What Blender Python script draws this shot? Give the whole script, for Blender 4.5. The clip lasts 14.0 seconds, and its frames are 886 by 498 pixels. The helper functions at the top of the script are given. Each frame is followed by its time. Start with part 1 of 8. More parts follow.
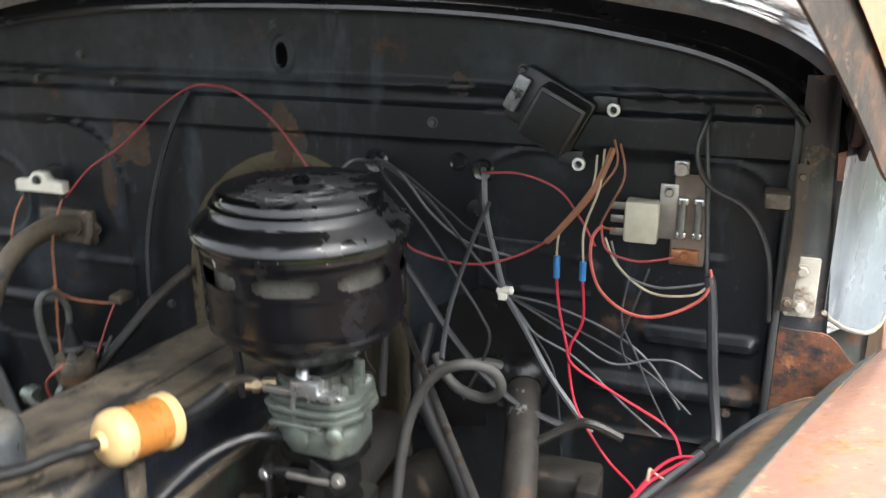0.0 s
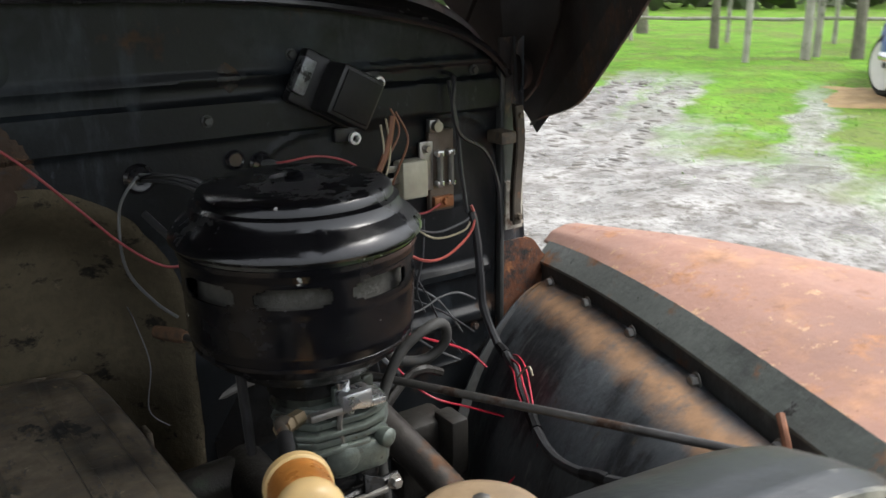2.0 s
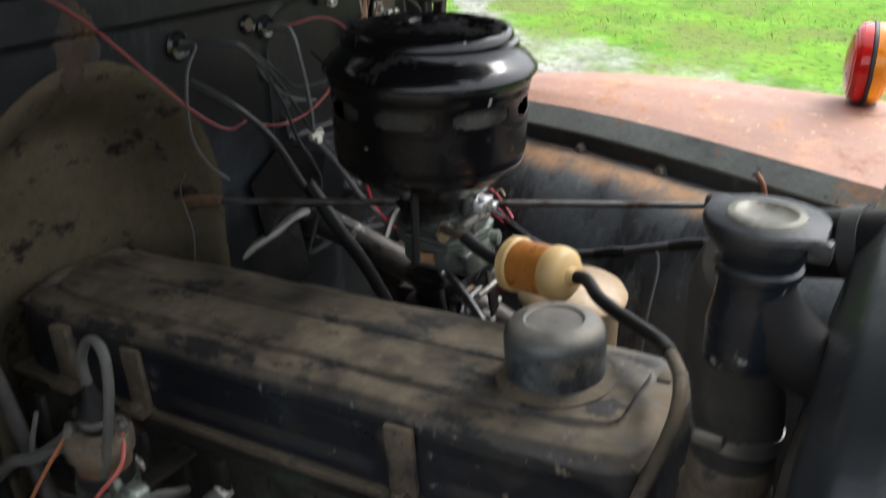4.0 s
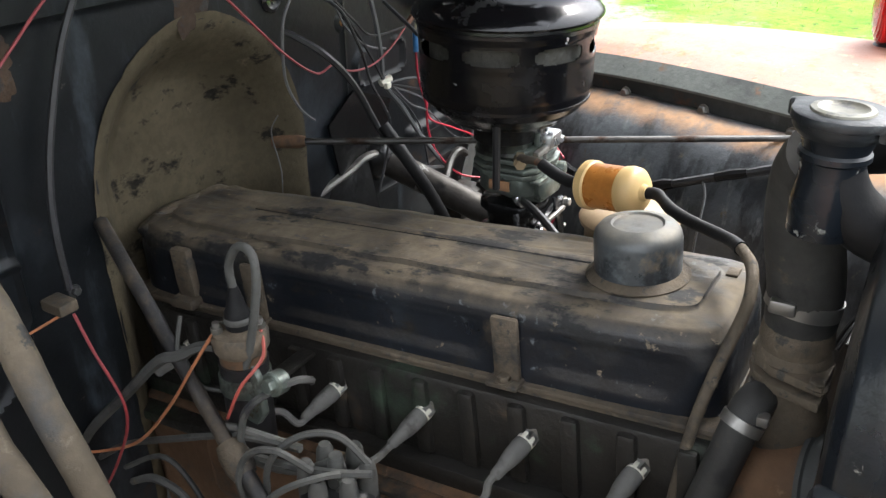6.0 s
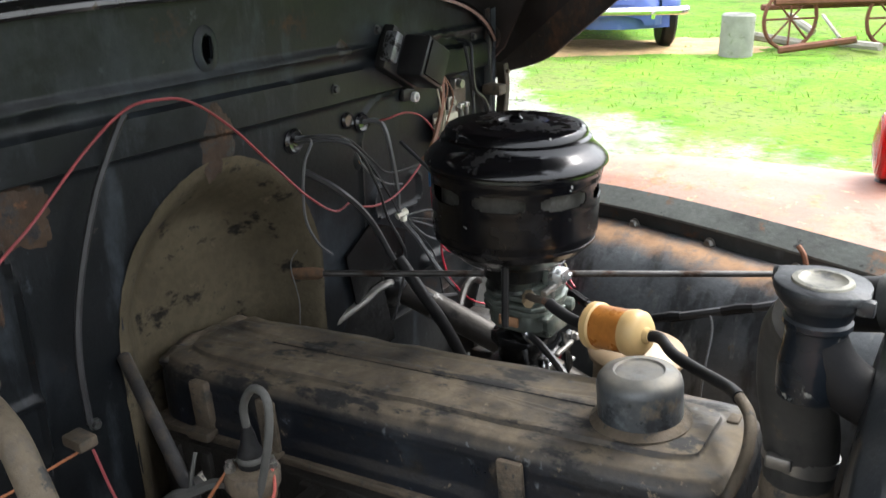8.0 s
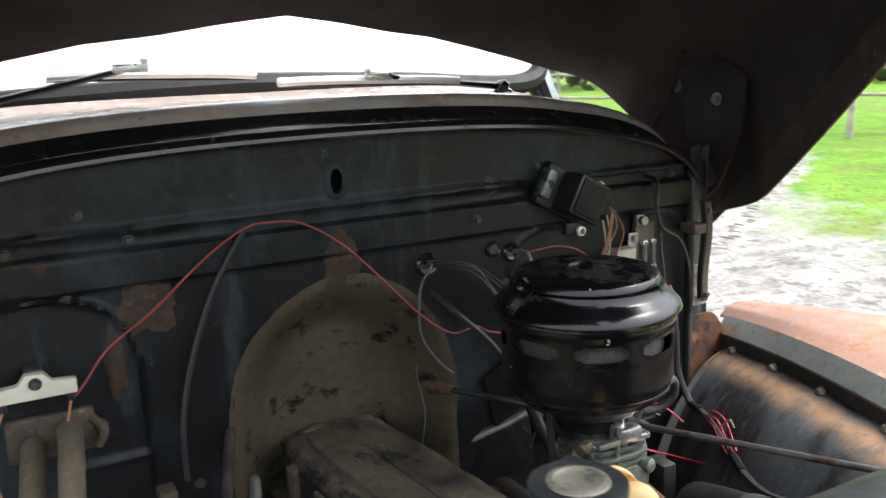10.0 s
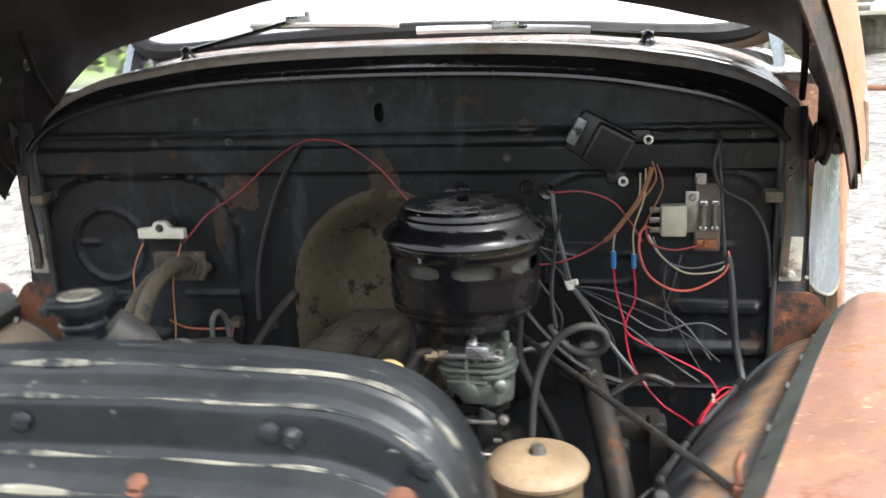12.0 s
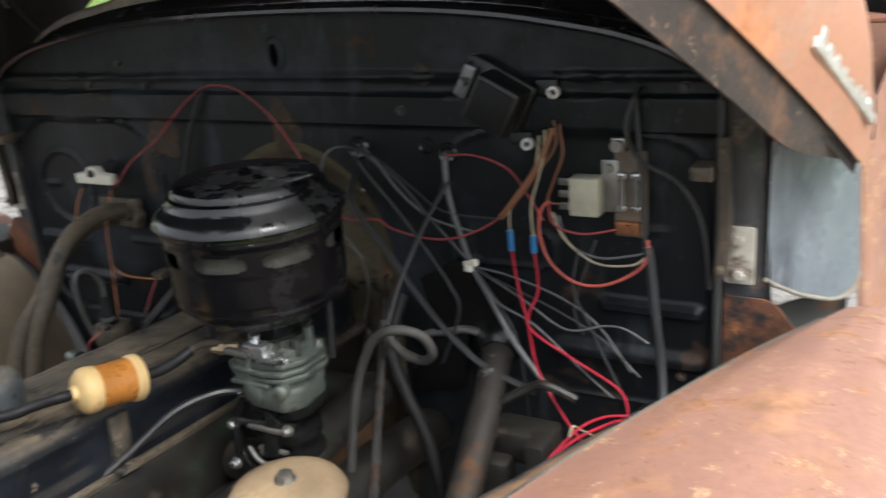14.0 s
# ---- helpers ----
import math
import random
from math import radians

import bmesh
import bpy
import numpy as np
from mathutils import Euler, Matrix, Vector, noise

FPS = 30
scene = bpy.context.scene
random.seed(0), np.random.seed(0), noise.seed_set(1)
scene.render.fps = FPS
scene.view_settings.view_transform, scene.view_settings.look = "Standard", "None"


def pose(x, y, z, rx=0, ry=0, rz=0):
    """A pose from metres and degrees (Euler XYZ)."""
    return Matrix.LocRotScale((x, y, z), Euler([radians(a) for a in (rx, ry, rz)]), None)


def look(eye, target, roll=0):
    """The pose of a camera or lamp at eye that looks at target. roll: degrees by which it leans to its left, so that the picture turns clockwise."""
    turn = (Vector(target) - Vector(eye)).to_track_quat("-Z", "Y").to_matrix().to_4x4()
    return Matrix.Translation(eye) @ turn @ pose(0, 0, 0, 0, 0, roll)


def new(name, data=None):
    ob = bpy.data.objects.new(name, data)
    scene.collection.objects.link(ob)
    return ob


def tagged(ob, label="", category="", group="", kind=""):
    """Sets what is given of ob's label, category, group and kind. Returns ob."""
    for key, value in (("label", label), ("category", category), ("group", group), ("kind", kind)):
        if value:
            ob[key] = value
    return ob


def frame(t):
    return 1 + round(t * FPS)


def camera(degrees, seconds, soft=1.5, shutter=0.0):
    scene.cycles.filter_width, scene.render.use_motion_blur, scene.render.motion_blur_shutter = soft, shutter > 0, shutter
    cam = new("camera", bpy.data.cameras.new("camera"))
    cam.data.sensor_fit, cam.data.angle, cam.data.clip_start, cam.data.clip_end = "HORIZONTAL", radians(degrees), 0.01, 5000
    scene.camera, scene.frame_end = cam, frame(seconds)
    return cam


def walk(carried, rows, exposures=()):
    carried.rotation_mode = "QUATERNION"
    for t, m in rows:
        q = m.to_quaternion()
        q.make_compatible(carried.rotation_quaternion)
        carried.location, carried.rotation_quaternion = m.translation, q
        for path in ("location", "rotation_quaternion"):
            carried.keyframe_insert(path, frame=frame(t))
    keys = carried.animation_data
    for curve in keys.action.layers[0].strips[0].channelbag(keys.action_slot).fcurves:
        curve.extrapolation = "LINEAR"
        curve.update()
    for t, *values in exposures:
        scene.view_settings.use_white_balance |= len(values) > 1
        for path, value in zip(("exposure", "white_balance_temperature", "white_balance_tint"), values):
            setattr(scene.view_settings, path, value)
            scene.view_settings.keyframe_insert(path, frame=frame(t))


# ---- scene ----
cam = camera(54.6, 14.0, soft=1.4, shutter=0.4)
PATH = [
    (0, (0.631, -1.134, 1.371), (0.02, 0.665, 0.746), -0.2),
    (0.5, (0.397, -1.11, 1.368), (0.135, 0.79, 0.801), -3.9),
    (1, (0.203, -1.133, 1.327), (0.336, 0.79, 0.795), -0.2),
    (1.5, (-0.005, -1.173, 1.35), (0.707, 0.602, 0.763), -0.1),
    (2, (-0.129, -1.073, 1.329), (0.943, 0.507, 0.734), -0.9),
    (2.2, (-0.167, -1.042, 1.327), (0.963, 0.484, 0.699), -1.4),
    (2.5, (-0.228, -1.009, 1.329), (1.005, 0.432, 0.692), 1.3),
    (3, (-0.396, -0.969, 1.344), (1.064, 0.221, 0.672), 0.6),
    (3.5, (-0.554, -0.928, 1.355), (1.017, 0.067, 0.62), 0.9),
    (3.6, (-0.57, -0.913, 1.354), (1.012, 0.061, 0.612), 0.8),
    (4, (-0.608, -0.844, 1.321), (0.946, 0.095, 0.484), 0.0),
    (4.2, (-0.637, -0.831, 1.31), (0.911, 0.049, 0.398), 1.2),
    (6.3, (-0.777, -0.83, 1.327), (0.743, 0.105, 0.424), -1.1),
    (6.5, (-0.783, -0.83, 1.328), (0.744, 0.103, 0.434), -0.7),
    (7, (-0.78, -0.829, 1.335), (0.767, 0.103, 0.477), -0.3),
    (7.5, (-0.78, -0.831, 1.353), (0.801, 0.125, 0.588), -0.1),
    (7.7, (-0.781, -0.838, 1.364), (0.81, 0.135, 0.642), -0.5),
    (9.8, (-0.499, -1.122, 1.418), (0.537, 0.525, 0.955), -2.9),
    (10, (-0.465, -1.191, 1.414), (0.462, 0.53, 0.993), -2.2),
    (10.5, (-0.356, -1.345, 1.436), (0.285, 0.5, 1.004), -0.8),
    (11, (-0.113, -1.404, 1.418), (0.043, 0.546, 0.999), 0.1),
    (11.5, (0.126, -1.454, 1.425), (0.016, 0.499, 1.007), -4.6),
    (12, (0.384, -1.554, 1.4), (0.047, 0.352, 0.898), -2.2),
    (12.5, (0.694, -1.516, 1.415), (0.118, 0.323, 0.878), -1.3),
    (13, (0.851, -1.368, 1.43), (0.257, 0.479, 0.944), -3.8),
    (13.5, (0.87, -1.214, 1.42), (0.278, 0.584, 0.775), -3.7),
    (14, (0.912, -1.125, 1.403), (-0.009, 0.518, 0.728), -4.9),
]
EXPOSURES = [(0.0, 2.0), (0.5, 1.75), (1.0, 1.45), (1.5, 1.35), (2.0, 1.0), (2.5, 0.88), (3.5, 0.88), (4.2, 1.4), (6.5, 2.08), (7.7, 1.95), (9.8, 1.55), (10.5, 1.55), (11.0, 1.35), (11.5, 1.72), (12.0, 1.65), (12.5, 1.3), (13.0, 0.8), (13.5, 0.62), (14.0, 1.05)]
walk(cam, [(t, look(eye, target, roll)) for t, eye, target, roll in PATH], EXPOSURES)
SKY, SUN = 0.15, 1.6

# ---- world and sun: overcast daylight ----
world = bpy.data.worlds.new("overcast_sky")
world.use_nodes = True
scene.world = world
_n = world.node_tree.nodes
_n.clear()
_out = _n.new("ShaderNodeOutputWorld")
_bg = _n.new("ShaderNodeBackground")
_sky = _n.new("ShaderNodeTexSky")
_sky.sky_type = "NISHITA"
_sky.sun_disc = False
_sky.sun_elevation = radians(48)
_sky.sun_rotation = radians(115)
_hs = _n.new("ShaderNodeHueSaturation")
_hs.inputs["Saturation"].default_value = 0.22
_hs.inputs["Value"].default_value = 1.0
_bg.inputs["Strength"].default_value = SKY
# cloud cover: the zenith is about three times as bright as the horizon
_tc = _n.new("ShaderNodeTexCoord")
_sep = _n.new("ShaderNodeSeparateXYZ")
_mr = _n.new("ShaderNodeMapRange")
_mr.inputs["From Min"].default_value, _mr.inputs["From Max"].default_value = 0.0, 0.75
_mr.inputs["To Min"].default_value, _mr.inputs["To Max"].default_value = 0.42, 2.3
_mul = _n.new("ShaderNodeMix")
_mul.data_type, _mul.blend_type = "RGBA", "MULTIPLY"
_mul.inputs[0].default_value = 1.0
world.node_tree.links.new(_tc.outputs["Generated"], _sep.inputs["Vector"])
world.node_tree.links.new(_sep.outputs["Z"], _mr.inputs["Value"])
world.node_tree.links.new(_sky.outputs["Color"], _hs.inputs["Color"])
world.node_tree.links.new(_hs.outputs["Color"], _mul.inputs[6])
world.node_tree.links.new(_mr.outputs["Result"], _mul.inputs[7])
world.node_tree.links.new(_mul.outputs[2], _bg.inputs["Color"])
world.node_tree.links.new(_bg.outputs["Background"], _out.inputs["Surface"])
_sun = bpy.data.lights.new("sun", "SUN")
_sun.energy, _sun.angle, _sun.color = SUN, radians(25), (1.0, 0.97, 0.92)
new("sun", _sun).matrix_world = look((4.2, -2.0, 6.0), (0, 0, 0))


# ---- building tools ----
def cat(points, n=6):
    """Smooth line through points."""
    P = [Vector(p) for p in points]
    if len(P) < 3:
        return P
    out = []
    for i in range(len(P) - 1):
        a, b, c, d = P[max(i - 1, 0)], P[i], P[i + 1], P[min(i + 2, len(P) - 1)]
        for k in range(n):
            s = k / n
            out.append(0.5 * ((2 * b) + (c - a) * s + (2 * a - 5 * b + 4 * c - d) * s * s + (3 * b - a - 3 * c + d) * s ** 3))
    out.append(P[-1])
    return out


def tube(points, r, n=8, steps=6, wob=0.0):
    """A round bar or hose along a smooth line; r is a number or one radius for each point of the smooth line."""
    L = cat(points, steps)
    V, F = [], []
    side = None
    for i, p in enumerate(L):
        d = (L[min(i + 1, len(L) - 1)] - L[max(i - 1, 0)])
        if d.length < 1e-9:
            d = Vector((0, 0, 1))
        d.normalize()
        if side is None:
            side = d.cross(Vector((0.31, 0.52, 0.79)))
        side = side - d * side.dot(d)
        side.normalize()
        up = d.cross(side)
        rr = r(i / max(len(L) - 1, 1)) if callable(r) else r
        if wob:
            rr *= 1 + wob * noise.noise(p * 60)
        for k in range(n):
            a = 2 * math.pi * k / n
            V.append(p + rr * (math.cos(a) * side + math.sin(a) * up))
    for i in range(len(L) - 1):
        for k in range(n):
            F.append((i * n + k, i * n + (k + 1) % n, (i + 1) * n + (k + 1) % n, (i + 1) * n + k))
    F.append(tuple(range(n - 1, -1, -1)))
    F.append(tuple(range((len(L) - 1) * n, len(L) * n)))
    return V, F


def lathe(profile, n=32, m=Matrix(), arc=None):
    """Turned body: profile of (radius, height) from one end to the other."""
    V, F = [], []
    for r, h in profile:
        for k in range(n):
            a = 2 * math.pi * k / n
            V.append(m @ Vector((max(r, 1e-4) * math.cos(a), max(r, 1e-4) * math.sin(a), h)))
    for i in range(len(profile) - 1):
        for k in range(n):
            F.append((i * n + k, i * n + (k + 1) % n, (i + 1) * n + (k + 1) % n, (i + 1) * n + k))
    F.append(tuple(range(n - 1, -1, -1)))
    F.append(tuple(range((len(profile) - 1) * n, len(profile) * n)))
    return V, F


def box(c, s, bev=0.003, m=Matrix(), seg=2):
    """A block with rounded edges, centre c and size s."""
    b = bmesh.new()
    bmesh.ops.create_cube(b, size=1)
    for v in b.verts:
        v.co = Vector((v.co.x * s[0], v.co.y * s[1], v.co.z * s[2]))
    if bev > 0:
        bmesh.ops.bevel(b, geom=b.edges[:], offset=min(bev, 0.45 * min(s)), segments=seg, profile=0.5, affect="EDGES")
    b.verts.index_update()
    V = [m @ (v.co + Vector(c)) for v in b.verts]
    F = [tuple(v.index for v in f.verts) for f in b.faces]
    b.free()
    return V, F


def plate(outline, depth, m=Matrix(), bev=0.0):
    """A flat piece cut to an outline in x and y, with a thickness in z."""
    b = bmesh.new()
    vs = [b.verts.new((x, y, 0)) for x, y in outline]
    f = b.faces.new(vs)
    r = bmesh.ops.extrude_face_region(b, geom=[f])
    bmesh.ops.translate(b, verts=[v for v in r["geom"] if isinstance(v, bmesh.types.BMVert)], vec=(0, 0, depth))
    bmesh.ops.recalc_face_normals(b, faces=b.faces[:])
    if bev:
        bmesh.ops.bevel(b, geom=b.edges[:], offset=bev, segments=2, profile=0.5, affect="EDGES")
    b.verts.index_update()
    V = [m @ v.co for v in b.verts]
    F = [tuple(v.index for v in f.verts) for f in b.faces]
    b.free()
    return V, F


def sheet(fn, nu, nv, thick=0.0, off=None, keep=None):
    """Pressed sheet from fn(u, v) for u and v in 0..1, with a thickness along off (or its own normals)."""
    G = [[Vector(fn(i / nu, j / nv)) for j in range(nv + 1)] for i in range(nu + 1)]
    V = [p for row in G for p in row]
    F = []
    at = lambda i, j: i * (nv + 1) + j
    for i in range(nu):
        for j in range(nv):
            if keep is None or keep(i / nu, j / nv):
                F.append((at(i, j), at(i + 1, j), at(i + 1, j + 1), at(i, j + 1)))
    if thick:
        N = []
        for i in range(nu + 1):
            for j in range(nv + 1):
                if off is not None:
                    N.append(Vector(off))
                else:
                    du = G[min(i + 1, nu)][j] - G[max(i - 1, 0)][j]
                    dv = G[i][min(j + 1, nv)] - G[i][max(j - 1, 0)]
                    c = du.cross(dv)
                    N.append(c.normalized() if c.length > 1e-12 else Vector((0, 0, 1)))
        base = len(V)
        V = V + [p + n * thick for p, n in zip(V, N)]
        used = {}
        for f in F:
            for a, b2 in zip(f, f[1:] + f[:1]):
                used[(a, b2)] = True
        back = [tuple(base + k for k in reversed(f)) for f in F]
        rim = [(b2, a, base + a, base + b2) for a, b2 in used if (b2, a) not in used]
        F = F + back + rim
    return V, F


def move(g, m):
    return [m @ Vector(v) for v in g[0]], g[1]


def join(*geos):
    V, F = [], []
    for v, f in geos:
        k = len(V)
        V += list(v)
        F += [tuple(i + k for i in q) for q in f]
    return V, F


def mesh_of(name, g, material, angle=38):
    me = bpy.data.meshes.new(name)
    me.from_pydata([tuple(v) for v in g[0]], [], g[1])
    me.validate()
    me.materials.append(material)
    b = bmesh.new()
    b.from_mesh(me)
    bmesh.ops.recalc_face_normals(b, faces=b.faces[:])
    b.to_mesh(me)
    b.free()
    me.shade_smooth()
    me.set_sharp_from_angle(angle=radians(angle))
    return me


def thing(name, label, category, base=(0, 0, 0), group="", kind=""):
    """The handle of a thing, at its base; its parts hang under it."""
    ob = tagged(new(name), label, category, group, kind)
    ob.empty_display_size = 0.05
    ob.location = base
    return ob


def part(name, g, material, parent, label="", angle=38):
    ob = new(name, mesh_of(name, g, material, angle))
    ob.parent = parent
    home = Matrix.Translation(parent.location)
    if parent.parent:
        home = Matrix.Identity(4)
    ob.matrix_parent_inverse = home.inverted()
    if label:
        ob["label"] = label
    return ob


def solo(name, g, material, label, category, group="", kind="", angle=38):
    return tagged(new(name, mesh_of(name, g, material, angle)), label, category, group, kind)


def aim(p, d, spin=0.0):
    """A frame at p whose z axis points along d."""
    return Matrix.Translation(p) @ Vector(d).to_track_quat("Z", "Y").to_matrix().to_4x4() @ Matrix.Rotation(spin, 4, "Z")


def hexbolt(p, d, r=0.007, h=0.006):
    m = aim(p, d)
    return join(lathe([(r * 1.35, 0), (r * 1.35, 0.0015)], 14, m), lathe([(r, 0.0015), (r, h), (r * 0.8, h + 0.0012)], 6, m))


# ---- materials ----
def mat(name, base, rough=0.5, metal=0.0, var=0.25, scale=8.0, bump=0.15, fine=90.0, layers=(), dust=None, over=(), clear=0.0, spec=0.5, stripe=None):
    """Painted, rusted or bare surface. layers: (colour, scale, threshold, softness, roughness, detail stretch xyz) laid one over another as blotches;
    dust: (colour, amount) settles on faces that look up."""
    m = bpy.data.materials.new(name)
    m.use_nodes = True
    t = m.node_tree
    N, L = t.nodes, t.links
    bsdf = N["Principled BSDF"]
    co = N.new("ShaderNodeTexCoord")

    def noise_at(s, detail=4.0, rough_=0.6, stretch=(1, 1, 1), seed=0.0):
        mp = N.new("ShaderNodeMapping")
        mp.inputs["Scale"].default_value = stretch
        mp.inputs["Location"].default_value = (seed * 3.7, seed * 1.9, seed * 2.3)
        nz = N.new("ShaderNodeTexNoise")
        nz.inputs["Scale"].default_value = s
        nz.inputs["Detail"].default_value = detail
        nz.inputs["Roughness"].default_value = rough_
        L.new(co.outputs["Object"], mp.inputs["Vector"])
        L.new(mp.outputs["Vector"], nz.inputs["Vector"])
        return nz.outputs["Fac"]

    def mix(f, a, b):
        x = N.new("ShaderNodeMix")
        x.data_type = "RGBA"
        if hasattr(f, "default_value"):
            L.new(f, x.inputs["Factor"])
        else:
            x.inputs["Factor"].default_value = f
        for v, k in ((a, "A"), (b, "B")):
            s = [i for i in x.inputs if i.name == k and i.type == "RGBA"][0]
            if hasattr(v, "default_value"):
                L.new(v, s)
            else:
                s.default_value = (*v, 1)
        return [o for o in x.outputs if o.type == "RGBA"][0]

    def ramp(f, lo, hi, a=0.0, b=1.0):
        r = N.new("ShaderNodeMapRange")
        r.inputs["From Min"].default_value, r.inputs["From Max"].default_value = lo, hi
        r.inputs["To Min"].default_value, r.inputs["To Max"].default_value = a, b
        L.new(f, r.inputs["Value"])
        return r.outputs["Result"]

    def lerp(f, a, b):
        x = N.new("ShaderNodeMix")
        x.data_type = "FLOAT"
        L.new(f, x.inputs["Factor"])
        for v, k in ((a, 2), (b, 3)):
            if hasattr(v, "default_value"):
                L.new(v, x.inputs[k])
            else:
                x.inputs[k].default_value = v
        return x.outputs[0]

    dark = tuple(c * (1 - var) for c in base)
    light = tuple(min(c * (1 + var), 1) for c in base)
    col = mix(ramp(noise_at(scale), 0.3, 0.7), dark, light)
    col = mix(ramp(noise_at(fine, 2.0), 0.42, 0.62, 0.0, 0.35), col, tuple(c * (1 - 0.9 * var) for c in base))
    ro = ramp(noise_at(scale * 2.3, 3.0, seed=2.0), 0.25, 0.75, max(rough - 0.1, 0.02), min(rough + 0.12, 1.0))
    me_ = None

    def lay_on(col, ro, k, lay):
        c, s, th, soft, lr = lay[:5]
        stretch = lay[5] if len(lay) > 5 else (1, 1, 1)
        f = ramp(noise_at(s, 6.0, 0.68, stretch, seed=k + 1.0), th, th + soft)
        c2 = mix(ramp(noise_at(s * 6, 3.0, seed=k + 5.0), 0.35, 0.65), tuple(v * 0.7 for v in c), tuple(min(v * 1.25, 1) for v in c))
        return mix(f, col, c2), lerp(f, ro, lr)

    for k, lay in enumerate(layers):
        col, ro = lay_on(col, ro, k, lay)
    if dust:
        g = N.new("ShaderNodeNewGeometry")
        sx = N.new("ShaderNodeSeparateXYZ")
        L.new(g.outputs["Normal"], sx.inputs["Vector"])
        up = ramp(sx.outputs["Z"], 0.15, 0.85)
        mul = N.new("ShaderNodeMath")
        mul.operation = "MULTIPLY"
        L.new(up, mul.inputs[0])
        L.new(ramp(noise_at(scale * 1.7, 5.0, 0.65, seed=9.0), 0.30, 0.58, 0.15, dust[1]), mul.inputs[1])
        dc = mix(ramp(noise_at(45, 3.0, seed=4.0), 0.3, 0.7), tuple(v * 0.7 for v in dust[0]), tuple(v * 1.2 for v in dust[0]))
        col = mix(mul.outputs[0], col, dc)
        ro = lerp(mul.outputs[0], ro, 0.9)
    if stripe:
        # a worn stripe along a line: colour, plane (a, b, c, d), where it begins and ends, softness
        sc, pl, lo, hi, soft = stripe
        sx2 = N.new("ShaderNodeVectorMath")
        sx2.operation = "DOT_PRODUCT"
        sx2.inputs[1].default_value = pl[:3]
        L.new(co.outputs["Object"], sx2.inputs[0])
        sd = N.new("ShaderNodeMath")
        sd.inputs[1].default_value = pl[3]
        L.new(sx2.outputs["Value"], sd.inputs[0])
        wv = N.new("ShaderNodeMath")
        L.new(sd.outputs[0], wv.inputs[0])
        L.new(ramp(noise_at(16, 5.0, 0.7, seed=13.0), 0.3, 0.7, -0.012, 0.012), wv.inputs[1])
        inn, outw = ramp(wv.outputs[0], lo - soft, lo + soft), ramp(wv.outputs[0], hi - soft, hi + soft, 1.0, 0.0)
        both = N.new("ShaderNodeMath")
        both.operation = "MULTIPLY"
        L.new(inn, both.inputs[0])
        L.new(outw, both.inputs[1])
        brk = N.new("ShaderNodeMath")
        brk.operation = "MULTIPLY"
        L.new(both.outputs[0], brk.inputs[0])
        L.new(ramp(noise_at(22, 4.0, 0.7, seed=15.0), 0.33, 0.5, 0.25, 1.0), brk.inputs[1])
        c3 = mix(ramp(noise_at(30, 4.0, seed=14.0), 0.35, 0.65), tuple(v * 0.65 for v in sc), sc)
        col = mix(brk.outputs[0], col, c3)
        ro = lerp(brk.outputs[0], ro, 0.85)
    for k, lay in enumerate(over):
        col, ro = lay_on(col, ro, k + 11, lay)
    L.new(col, bsdf.inputs["Base Color"])
    L.new(ro, bsdf.inputs["Roughness"])
    bsdf.inputs["Metallic"].default_value = metal
    bsdf.inputs["Specular IOR Level"].default_value = spec
    bsdf.inputs["Coat Weight"].default_value = clear
    if bump:
        b = N.new("ShaderNodeBump")
        b.inputs["Strength"].default_value = bump
        b.inputs["Distance"].default_value = 0.004
        add = N.new("ShaderNodeMath")
        L.new(noise_at(fine, 4.0, 0.7, seed=6.0), add.inputs[0])
        L.new(noise_at(scale * 1.5, 3.0, seed=7.0), add.inputs[1])
        L.new(add.outputs[0], b.inputs["Height"])
        L.new(b.outputs["Normal"], bsdf.inputs["Normal"])
    return m


def glow_through(m, amount, tint=None):
    """Lets light pass through a translucent plastic."""
    b = m.node_tree.nodes["Principled BSDF"]
    b.inputs["Transmission Weight"].default_value = amount
    b.inputs["IOR"].default_value = 1.35
    return m


M_FIREWALL = mat("navy_black_paint", (0.0052, 0.0068, 0.0085), 0.46, var=0.45, scale=4, bump=0.14, spec=0.3,
                 layers=[((0.025, 0.032, 0.039), 3.2, 0.53, 0.15, 0.55), ((0.023, 0.029, 0.035), 8, 0.555, 0.10, 0.6, (1.7, 1, 0.4)), ((0.030, 0.038, 0.046), 30, 0.64, 0.06, 0.5, (1, 1, 0.6)),
                         ((0.052, 0.030, 0.018), 6.0, 0.625, 0.06, 0.85), ((0.0040, 0.0046, 0.0056), 14, 0.57, 0.12, 0.35), ((0.055, 0.050, 0.044), 44, 0.685, 0.05, 0.85)])
M_RECESS = mat("dusty_tan_recess", (0.088, 0.074, 0.048), 0.95, var=0.35, scale=4, bump=0.45, layers=[((0.058, 0.050, 0.034), 5, 0.50, 0.22, 0.9), ((0.018, 0.016, 0.013), 13, 0.575, 0.06, 0.85, (1, 1, 1.5)), ((0.030, 0.027, 0.021), 22, 0.62, 0.06, 0.85), ((0.105, 0.088, 0.060), 30, 0.63, 0.08, 0.95)], spec=0.15)
M_SCAB = mat("brown_scabbed_paint", (0.044, 0.027, 0.016), 0.85, var=0.4, scale=16, bump=0.5, layers=[((0.009, 0.010, 0.012), 18, 0.50, 0.08, 0.45), ((0.10, 0.048, 0.024), 30, 0.60, 0.05, 0.9)])
